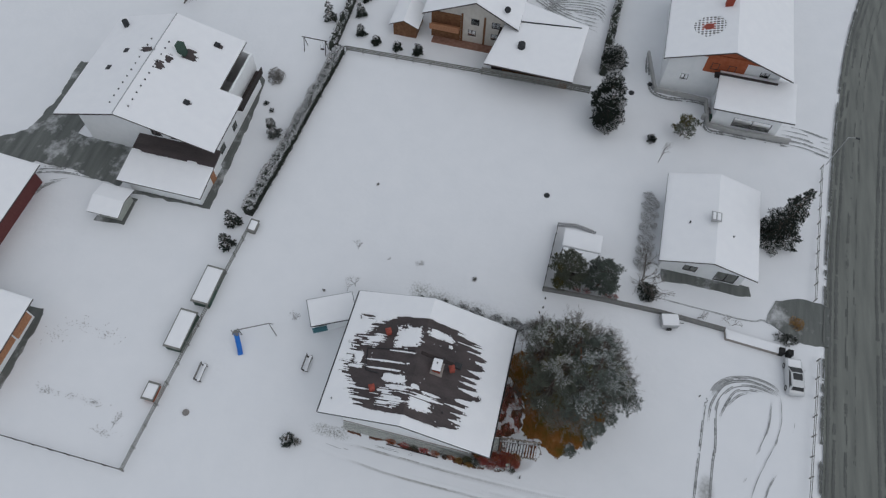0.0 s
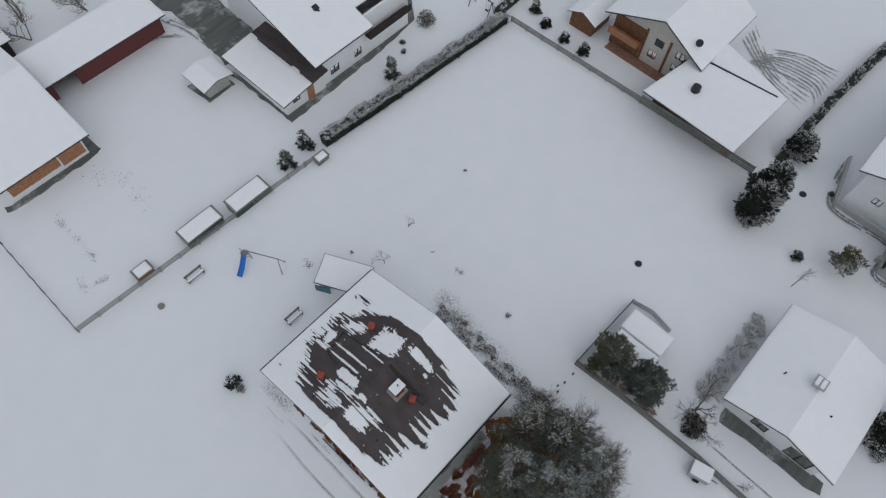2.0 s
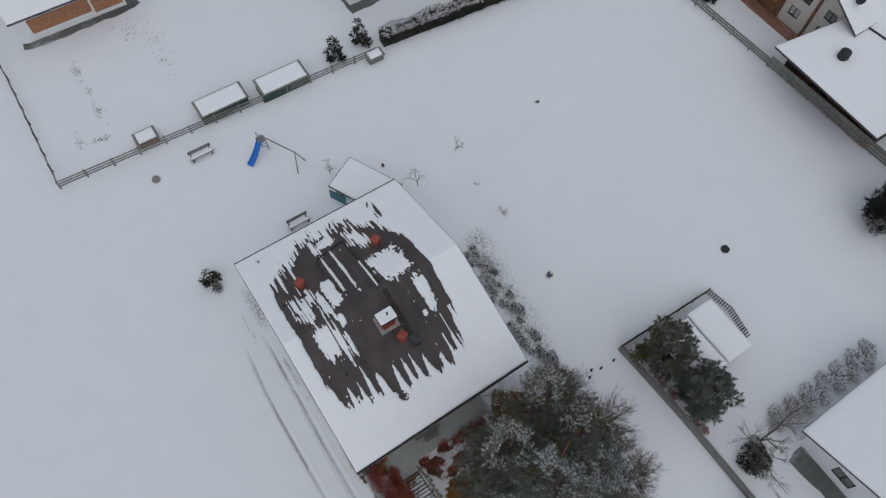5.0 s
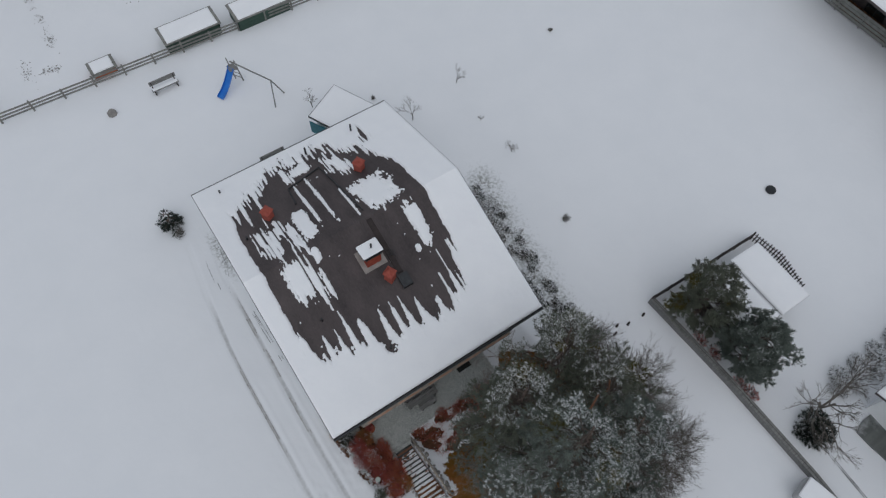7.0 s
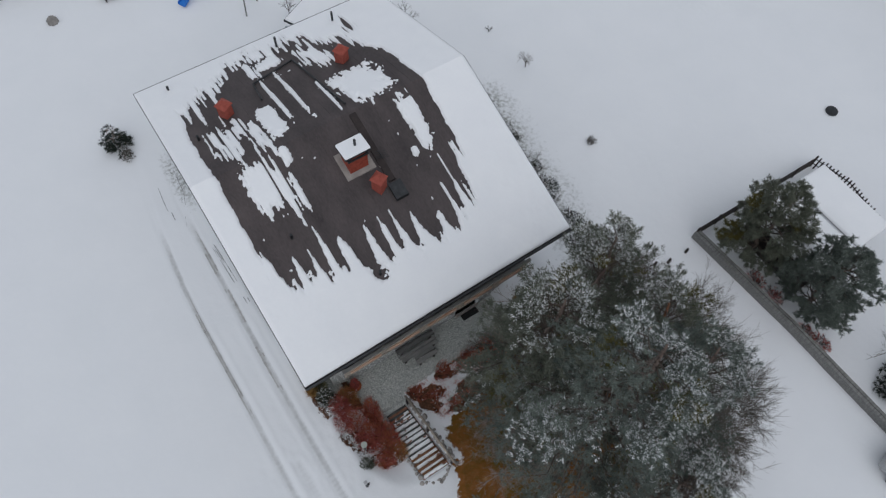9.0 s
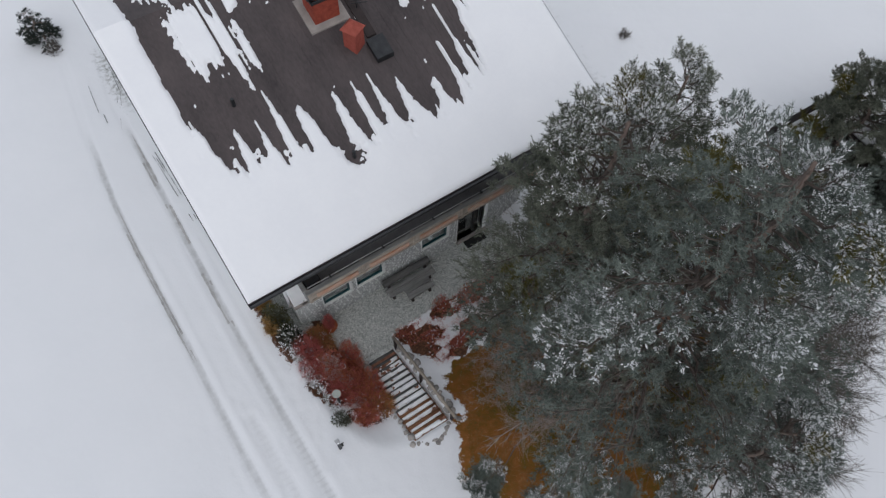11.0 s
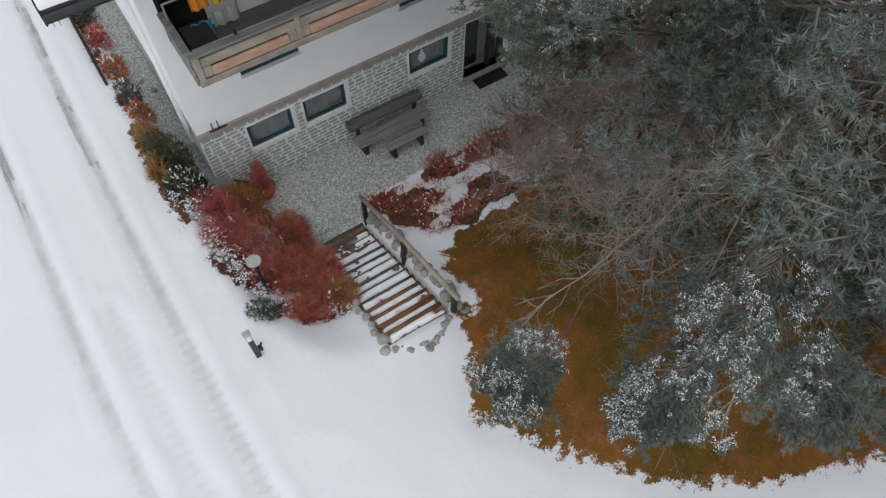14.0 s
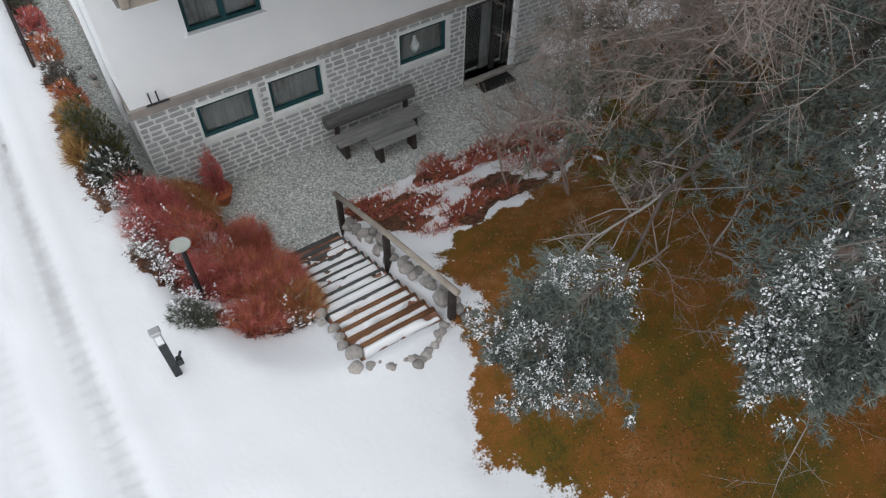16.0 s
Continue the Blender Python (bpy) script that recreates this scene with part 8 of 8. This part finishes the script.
# ---- garden things on the open lot ----
sl = thing("slide_swing", (21.5, 28.3, 0), 0, "blue plastic slide joined to a wooden swing frame in snow", "playground")
top = Vector((0.2, 0.35, 1.7))
end = Vector((-1.5, -0.5, 0.15))
acr = (end - top).cross(Vector((0, 0, 1))).normalized() * 0.24
g = Geo()
rows = []
for k in range(9):
    t = k / 8
    c = top.lerp(end, t) + Vector((0, 0, -0.25 * math.sin(math.pi * t) + (0.0 if t < 0.9 else 0.03)))
    rows += [c - acr + Vector((0, 0, 0.16)), c - acr, c + acr, c + acr + Vector((0, 0, 0.16)), c + acr * 1.12 + Vector((0, 0, 0.16)), c + acr * 1.12 - Vector((0, 0, 0.04)), c - acr * 1.12 - Vector((0, 0, 0.04)), c - acr * 1.12 + Vector((0, 0, 0.16))]
g.add(rows, [(k * 8 + j, k * 8 + 8 + j, k * 8 + 8 + (j + 1) % 8, k * 8 + (j + 1) % 8) for k in range(8) for j in range(8)])
part("chute", g, BLUE, sl, "blue plastic chute")
for dx, dy in ((0.15, 0.7), (0.55, 0.15)):
    part("ladder_post", Geo().rod((dx + 0.25, dy + 0.15, 0), (dx, dy, 2.5), 0.05, 0.045, 7), WOOD_GREY, sl)
for z in (0.5, 0.9, 1.3):
    part("rung", Geo().rod((0.30, 0.8, z), (0.70, 0.25, z), 0.03, 0.03, 6), WOOD_GREY, sl)
part("platform", Geo().box(0.0, 0.6, 0.1, 0.8, 1.6, 1.68, 0.02), WOOD_GREY, sl)
part("swing_beam", Geo().rod((0.3, 0.4, 2.35), (2.1, -2.9, 2.25), 0.06, 0.055, 8), WOOD_GREY, sl)
for ex, ey in ((1.7, -3.4), (2.9, -2.5)):
    part("swing_leg", Geo().rod((ex, ey, 0), (2.05, -2.85, 2.3), 0.05, 0.045, 7), WOOD_GREY, sl)
for x, y, turn_, l in ((16.95, 31.1, 0, 2.1), (20.85, 20.35, 0, 1.9)):
    bn = thing("garden_bench", (x, y, 0.02), turn_, "grey wooden garden bench with snow on its planks", "bench", "garden benches")
    part("seat", Geo().box(-l / 2, l / 2, -0.35, -0.02, 0.42, 0.47, 0.01), WOOD_GREY, bn)
    part("backrest", Geo().box(-l / 2, l / 2, 0.22, 0.28, 0.55, 0.95, 0.01), WOOD_GREY, bn)
    part("snow_cover", Geo().box(-l / 2 + 0.05, l / 2 - 0.05, -0.30, 0.0, 0.47, 0.54, 0.03), SNOW, bn)
    for s in (-1, 1):
        part("leg", Geo().box(s * l * 0.42 - 0.04, s * l * 0.42 + 0.04, -0.33, 0.28, 0, 0.42, 0.01), WOOD_DARK, bn)
        part("back_post", Geo().box(s * l * 0.42 - 0.03, s * l * 0.42 + 0.03, 0.2, 0.28, 0.42, 0.95, 0.01), WOOD_DARK, bn)
for x, y, r in ((49.96, -1.3, 0.37), (70.3, -9.8, 0.4), (72.6, -12.2, 0.35)):
    mh = thing("manhole_cover", (x, y, 0.07), 0, "dark round manhole cover in the snow", "manhole", "manholes")
    part("ring", Geo().tube([(0, 0, -0.05), (0, 0, 0.05), (0, 0, 0.06)], [r, r, r * 0.9], 20), METAL_DARK, mh)
    part("lid", Geo().rod((0, 0, 0.05), (0, 0, 0.075), r * 0.82, r * 0.8, 18), METAL_DARK, mh)
single("garden_rock", Geo().tube([(0, 0, -0.1), (0, 0.02, 0.15), (0.05, 0, 0.35), (0.06, 0, 0.42)], [0.38, 0.36, 0.24, 0.08], 8), COBBLE, "grey rock showing through the snow", "rock", at=(12.55, 30.9, 0), shade=True)
for x, y, h in ((33.0, -3.68, 0.5), (34.2, -3.6, 0.45), (35.45, -3.65, 0.4), (33.5, -3.3, 0.35)):
    single("garden_stake", Geo().rod((0, 0, -0.1), (0.05, 0.02, h), 0.09, 0.07, 8), WOOD_DARK, "dark wooden stump in the snow", "stump", "stumps", at=(x, y, 0))
sw = thing("swing_frame", (66.4, 35.4, 0), 0, "dark wooden swing frame beyond the hedge", "playground")
for y in (-1.6, 1.6):
    for dx in (-0.7, 0.7):
        part("leg", Geo().rod((dx, y, 0), (0, y, 2.2), 0.06, 0.06, 6), WOOD_DARK, sw)
part("beam", Geo().rod((0, -1.9, 2.2), (0, 1.9, 2.2), 0.07, 0.07, 6), WOOD_DARK, sw)
part("seat", Geo().box(-0.15, 0.15, -1.2, -0.7, 0.5, 0.54).rod((0, -1.2, 0.5), (0, -1.1, 2.2), 0.012, 0.012, 4).rod((0, -0.7, 0.5), (0, -0.8, 2.2), 0.012, 0.012, 4), WOOD_DARK, sw)


# ---- car, trailer, street lamp ----
def car(at, turn):
    root = thing("parked_car", at, turn, "silver-white hatchback with snow on its bonnet and roof", "car")
    prof = [(-2.1, 0.35), (-2.15, 0.75), (-2.0, 0.98), (-1.75, 1.05), (-1.45, 1.42), (-0.9, 1.5), (0.2, 1.48), (1.0, 1.0), (1.9, 0.88), (2.12, 0.7), (2.12, 0.35)]
    g = Geo()
    n = len(prof)
    vs = []
    for y, s in ((-0.88, 0.0), (-0.80, 0.06), (0.80, 0.06), (0.88, 0.0)):
        vs += [(x * (1 if s else 0.985), y * (0.78 if z > 1.2 else 0.95 if z > 0.9 else 1), z - (0 if s else 0.03)) for x, z in prof]
    g.add(vs, [(r * n + k, r * n + (k + 1) % n, r * n + n + (k + 1) % n, r * n + n + k) for r in range(3) for k in range(n)] + [tuple(range(n - 1, -1, -1)), tuple(range(3 * n, 4 * n))])
    part("body", g, CAR_PAINT, root)
    part("windscreen", Geo().add([(0.28, -0.6, 1.47), (0.28, 0.6, 1.47), (0.98, 0.72, 1.03), (0.98, -0.72, 1.03), (0.25, -0.6, 1.45), (0.25, 0.6, 1.45), (0.95, 0.72, 1.0), (0.95, -0.72, 1.0)], [(0, 1, 2, 3), (7, 6, 5, 4), (0, 4, 5, 1), (1, 5, 6, 2), (2, 6, 7, 3), (3, 7, 4, 0)]), CAR_GLASS, root)
    part("rear_window", Geo().add([(-1.48, -0.58, 1.43), (-1.48, 0.58, 1.43), (-1.74, 0.66, 1.09), (-1.74, -0.66, 1.09), (-1.45, -0.58, 1.42), (-1.45, 0.58, 1.42), (-1.70, 0.66, 1.07), (-1.70, -0.66, 1.07)], [(0, 3, 2, 1), (7, 4, 5, 6), (0, 1, 5, 4), (1, 2, 6, 5), (2, 3, 7, 6), (3, 0, 4, 7)]), CAR_GLASS, root)
    for s in (-1, 1):
        part("side_window", Geo().add([(-1.35, s * 0.73, 1.38), (0.2, s * 0.73, 1.40), (0.8, s * 0.80, 1.05), (-1.55, s * 0.80, 1.05), (-1.35, s * 0.69, 1.38), (0.2, s * 0.69, 1.40), (0.8, s * 0.76, 1.05), (-1.55, s * 0.76, 1.05)], [(0, 1, 2, 3), (7, 6, 5, 4), (0, 4, 5, 1), (1, 5, 6, 2), (2, 6, 7, 3), (3, 7, 4, 0)]), CAR_GLASS, root)
        part("mirror", Geo().box(0.7, 0.85, s * 0.98 - 0.1, s * 0.98 + 0.1, 0.98, 1.1, 0.02), CAR_PAINT, root)
        part("headlight", Geo().box(1.9, 2.13, s * 0.65 - 0.16, s * 0.65 + 0.16, 0.66, 0.8, 0.02), METAL_PALE, root)
        for x in (-1.3, 1.3):
            tyre = part("tyre", Geo().rod((x, s * 0.70, 0.32), (x, s * 0.9, 0.32), 0.32, 0.32, 18), RUBBER, root)
            part("rim", Geo().rod((x, s * 0.88, 0.32), (x, s * 0.91, 0.32), 0.2, 0.18, 12), METAL_PALE, tyre)
    part("sunroof", Geo().box(-0.65, 0.1, -0.5, 0.5, 1.49, 1.51, 0.005), CAR_GLASS, root)
    part("snow_cover", Geo().box(1.05, 1.95, -0.7, 0.7, 0.93, 1.0, 0.03), SNOW, root)
    return root


car((32.75, -31.75, 0.02), 4)
tr = thing("covered_trailer", (35.9, -17.8, 0), 12, "small white covered trailer beside the timber wall", "trailer")
part("body", Geo().box(-0.75, 0.75, -1.0, 1.0, 0.45, 1.25, 0.1), METAL_PALE, tr)
part("snow_cover", Geo().box(-0.7, 0.7, -0.95, 0.95, 1.25, 1.36, 0.05), SNOW, tr)
part("drawbar", Geo().rod((0, -1.0, 0.45), (0, -1.8, 0.4), 0.04, 0.04, 6), METAL_DARK, tr)
for s in (-1, 1):
    part("wheel", Geo().rod((s * 0.72, 0, 0.3), (s * 0.86, 0, 0.3), 0.3, 0.3, 14), RUBBER, tr)
sl2 = thing("street_lamp", (64.5, -36.3, 0), 0, "thin grey street lamp by the road", "street lamp")
part("pole", Geo().rod((0, 0, -0.3), (0, 0, 5.6), 0.06, 0.045, 8), METAL_PALE, sl2)
part("arm", Geo().rod((0, 0, 5.6), (0, -0.9, 5.75), 0.035, 0.03, 6), METAL_PALE, sl2)
part("lamp_head", Geo().box(-0.12, 0.12, -1.3, -0.8, 5.68, 5.8, 0.03), METAL_DARK, sl2)
single("snow_post", Geo().rod((0, 0, -0.2), (0, 0, 0.55), 0.06, 0.05, 6), WOOD_DARK, "dark stake at the edge of the parking place", "stake", at=(28.1, -21.9, 0))

# ---- trees and shrubs of the gardens ----
for x, y, h, r in ((35.6, 35.3, 3.0, 0.95), (32.5, 34.8, 2.8, 0.95), (50.0, 35.7, 3.4, 1.0), (71.0, 30.2, 2.0, 0.6), (70.0, 27.6, 1.5, 0.5), (69.6, 24.3, 1.5, 0.5), (69.6, 21.2, 1.9, 0.6), (75, 31.5, 2.2, 0.7), (78.5, 31.7, 2.6, 0.8), (72.8, 35.6, 3.4, 0.9), (82, 31.6, 2.8, 0.9)):
    conifer("small_spruce", (x, y, 0), h * 1.15, r * 0.85, 0.15, "small dark spruce dusted with snow", 1200, RS, SPRUCE, (0.13, 0.03), 11, 0.05, "spruce", trunk_r=0.06, group="small spruces", limbs=26)
for x, y, h, r in ((62.9, -6.7, 7.0, 1.75), (65.6, -6.4, 7.8, 1.75), (74.5, -6.4, 3.6, 1.3), (50.8, -29.3, 11.0, 2.5)):
    conifer("spruce_tree", (x, y, 0), h, r, 0.3, "dark spruce tree with a light dusting of snow", 5000, RS, SPRUCE, (0.20, 0.055), 12, 0.30, "pine" if h < 9 else "spruce", trunk_r=0.13, group="spruces", limbs=80)
pine("garden_pine", (38.3, -5.3, 0), 5.8, 2.1, 0.6, "bushy dark green pine beside the shelter", RS, 60, snow=0.08, trunk_r=0.13, dead=0, group="pines by the shelter", top=0.35, yellow=0.10, bulk=1.5)
pine("garden_pine", (38.5, -9.2, 0), 5.4, 2.1, 0.5, "bushy dark green pine beside the shelter", RS, 60, NEEDLE_BLUE, snow=0.05, trunk_r=0.13, dead=0, group="pines by the shelter", top=0.35, yellow=0.0, bulk=1.5)
for x, y in ((37.5, -7.0), (37.6, -8.2), (37.5, -10.6), (37.7, -11.4)):
    bush("red_shrub", (x, y, 0), (0.4, 0.6, 0.5), "low dark red shrub under the garden pines", RS, RED_LEAF, 160, 8, (0.16, 0.02), 0.6, 0.15, group="red shrubs by the timber wall", material2=HEDGE)
conifer("small_pine", (64.2, -17.0, 0), 3.8, 1.4, 0.9, "young pine with an open crown", 1100, RS, NEEDLE, (0.2, 0.045), 10, 0.25, "pine", trunk_r=0.08, limbs=22)
bush("dark_shrub", (39.2, -15.2, 0), (1.3, 1.2, 1.3), "rounded dark evergreen shrub by the timber wall", RS, SPRUCE, 600, 10, (0.24, 0.05), 0.4, 0.12)
bush("dark_shrub", (62.4, -13.3, 0), (0.7, 0.7, 1.1), "small dark evergreen shrub in snow", RS, SPRUCE, 240, 10, (0.2, 0.045), 0.6, 0.06)
conifer("small_spruce", (12.4, 19.5, 0), 1.9, 0.62, 0.1, "small dark upright evergreen alone in the snow", 700, RS, SPRUCE, (0.12, 0.028), 11, 0.05, "spruce", trunk_r=0.05, limbs=24)
bush("grass_stub", (12.6, 18.4, 0), (0.4, 0.45, 0.4), "dark clump of dead stalks in snow", RS, TWIG, 90, 8, (0.2, 0.02), 0.9, 0.2)
bush("round_bush", (59.6, 38.8, 0), (1.3, 1.3, 1.8), "round grey leafless bush", RS, TWIG, 500, 9, (0.25, 0.03), 0.6, 0.12)
bush("golden_bush", (39.6, -32.3, 0), (0.9, 0.9, 0.7), "golden yellow bush by the driveway", RS, GOLD_GRASS, 260, 9, (0.2, 0.04), 0.6, 0.1)
bush("dark_shrub", (37.4, -31.2, 0), (0.8, 1.6, 0.6), "dark low shrub in the front garden", RS, HEDGE, 300, 9, (0.2, 0.045), 0.5, 0.25)
for x, y in ((55, 38.6), (54.0, 37.4)):
    bush("dark_shrub", (x, y, 0), (0.4, 0.4, 0.35), "small dark shrub in snow", RS, SPRUCE, 90, 9, (0.15, 0.04), 0.6, 0.2)
for k in range(20):
    x = 42.6 + 0.56 * k
    bush("frosted_shrub", (x, -14.2 + 0.5 * math.sin(k * 2.1) - 0.01 * k, 0), (0.7, 0.75, 0.55 + 0.15 * math.sin(k * 1.3)), "frosted grey twiggy shrub along the bungalow", RS, (TWIG, HEDGE, TWIG_PALE)[k % 3], 230, 8, (0.17, 0.018), 0.5, 0.6, group="bungalow shrubs", flake=0.055)
for k in range(40):
    y = 10.4 - 0.34 * k + RS.uniform(-0.2, 0.2)
    x = 30.2 + 0.06 * max(0, y) + 1.5 * RS.random()
    r = RS.uniform(0.22, 0.48)
    bush("bed_shrub", (x, y, float(lie(x, y))), (r, r * 1.2, r * 1.1), "low dark frosted shrub along the house wall", RS, (HEDGE, TWIG, SPRUCE)[k % 3], 190, 9, (0.13, 0.018), 0.5, 0.22, group="shrubs along the house", flake=0.04)
for k in range(18):
    x, y = 30.4 + RS.uniform(0, 1.6), RS.uniform(-2.6, 9.5)
    bare_plant("twig_shrub", (x, y, float(lie(x, y))), RS.uniform(0.8, 1.5), 0.6, "leafless dark twigs along the house wall", RS, 4, 3, TWIG, 0.014, "shrub", 0.25, "twig shrubs along the house")
for x, y, h in ((36.0, 11.7, 1.9), (36.3, 19.45, 1.7), (31.4, 18.2, 2.1), (25.6, 23.4, 2.0), (35.8, 15.4, 0.6)):
    bare_plant("bare_sapling", (x, y, 0), h * 1.2, 0.42, "small leafless garden sapling in snow", RS, 5, 1, BARK_DARK, 0.034, "sapling", 0.0, "saplings")
bush("grass_stub", (35.8, 4.9, 0), (0.28, 0.28, 0.4), "dark clump of dead stalks in snow", RS, TWIG, 60, 8, (0.2, 0.02), 0.9)
bush("grass_stub", (29.9, 21.6, 0), (0.16, 0.16, 0.25), "dark clump of dead stalks in snow", RS, TWIG, 30, 8, (0.15, 0.02), 0.9)
bush("grass_stub", (46.0, 19.9, 0), (0.18, 0.18, 0.25), "dark clump of dead stalks in snow", RS, TWIG, 30, 8, (0.15, 0.02), 0.9)
bare_plant("bare_tree", (40.8, -14.4, 0), 5.6, 0.36, "leafless garden tree beside the dark shrub", RS, 5, 4, TWIG, 0.075, "tree", 0.0)
bare_plant("bare_tree", (59.0, -14.6, 0), 4.4, 0.3, "slim leafless tree before the bungalow", RS, 4, 1, TWIG, 0.05, "tree", 0.0)
for x, y, h in ((23.2, 71.5, 5.0), (30.8, 71.0, 5.5), (22.0, 79.0, 6.0), (33.5, 75.5, 5.0)):
    bare_plant("bare_tree", (x, y, 0), h, 0.4, "leafless tree behind the farm sheds", RS, 5, 3, TWIG, 0.08, "tree", 0.1, "trees behind the farm")
bare_plant("bare_tree", (24.0, 75.0, 0), 6.5, 0.4, "leafless tree behind the long shed", RS, 5, 2, TWIG, 0.12, "tree", 0.1)
bare_plant("bare_tree", (70.5, 58.0, 0), 6.0, 0.4, "leafless tree behind the neighbour's house", RS, 5, 2, TWIG, 0.1, "tree", 0.1)
for y in (-21.0, -25.0):
    bare_plant("bare_sapling", (37.6, y, 0), 2.2, 0.5, "leafless shrub behind the planter wall", RS, 4, 2, TWIG, 0.03, "sapling", 0.1, "saplings")

# dry stalks and footprints showing through the snow of the farm field
n = 380
spots = np.array([(11.1, 46.4, 0.25, 0.6), (11.1, 43.4, 0.25, 1.0), (11.1, 40.6, 0.2, 0.5), (8.5, 38.6, 0.3, 0.7), (10.1, 37.6, 0.5, 0.2), (17.1, 48.6, 0.5, 0.9), (18.6, 43.2, 0.4, 1.0), (18.8, 46.4, 0.5, 0.9)])
k = RS.randint(0, len(spots), n)
c = np.stack([spots[k, 0] + RS.normal(0, 1, n) * spots[k, 2], spots[k, 1] + RS.normal(0, 1, n) * spots[k, 3], np.zeros(n)], -1)
c[:, 2] = height(c[:, 0], c[:, 1]) + 0.02
v, f = blades(c, RS.normal(0, 1, (n, 3)) * np.array([1, 1, 0.2]), RS, 2, 0.17, 0.05, 0.5, True)
tagged(new("field_stalks", raw_mesh("field_stalks", v, f, TWIG)), "dry stalks showing through thin snow on the field", "stalks", "", "stuff")


# ---- stones of the plinth, each its own piece ----
stone_meshes = []
for s in range(6):
    r = random.Random(s)
    L2, H2, D = 0.5, 0.5, 0.5
    ring = [(-1, -0.7), (-0.72, -1), (0.7, -1), (1, -0.68), (1, 0.7), (0.72, 1), (-0.7, 1), (-1, 0.72)]
    ring = [(x * (0.5 + r.uniform(-0.03, 0.03)), z * (0.5 + r.uniform(-0.05, 0.05))) for x, z in ring]
    vs = [(x, 0.5, z) for x, z in ring] + [(x, -0.2, z) for x, z in ring] + [(x * 0.82, -0.5 + r.uniform(-0.1, 0.1), z * 0.72) for x, z in ring]
    fs = [(k, (k + 1) % 8, 8 + (k + 1) % 8, 8 + k) for k in range(8)] + [(8 + k, 8 + (k + 1) % 8, 16 + (k + 1) % 8, 16 + k) for k in range(8)] + [tuple(range(16, 24))]
    stone_meshes.append(Geo().add(vs, fs).mesh("stone", STONE))
r = random.Random(3)
course = 0.128
z = -1.86
row = 0
clear = [(a - 0.03, b + 0.10, -0.69, 0.25) for a, b in WIN_BASE] + [(DOOR[0] - 0.02, DOOR[1] + 0.18, -1.9, 0.5)]
home_at = home.matrix_world.translation
far_stones = Geo()
while z < 0.36:
    h = course * r.uniform(0.9, 1.1)
    h = min(h, 0.41 - z)
    x = HX0 + 0.02 - r.uniform(0, 0.2)
    while x < HX1 - 0.1:
        l = r.uniform(0.22, 0.36)
        a, b = max(x, HX0 + 0.01), min(x + l, HX1 - 0.01)
        for u0, u1, v0, v1 in clear:
            if v0 < z + h / 2 < v1 and b > u0 and a < u1:
                if a < u0 - 0.09:
                    b = u0
                elif b > u1 + 0.09:
                    a = u1
                else:
                    a = b
        if b - a > 0.08:
            kind_of = stone_meshes[r.randrange(6)]
            put = Matrix.LocRotScale(((a + b) / 2 - home_at.x, HY0 - 0.001 - home_at.y, z + h / 2 - home_at.z), Euler((0, radians(r.uniform(-1.5, 1.5)), 0)), (b - a - 0.044, 0.034 * r.uniform(0.8, 1.2), h - 0.040))
            if a < HX0 + 3.7:
                ob = new("stone", kind_of)
                ob.parent = plinth
                ob.matrix_basis = put
            else:
                far_stones.add([put @ v.co for v in kind_of.vertices], [tuple(p.vertices) for p in kind_of.polygons])
        x += l
    z += h
    row += 1
tagged(part("stone_facing", far_stones.mesh("stone_facing", STONE_FAR), STONE_FAR, plinth), kind="stuff")
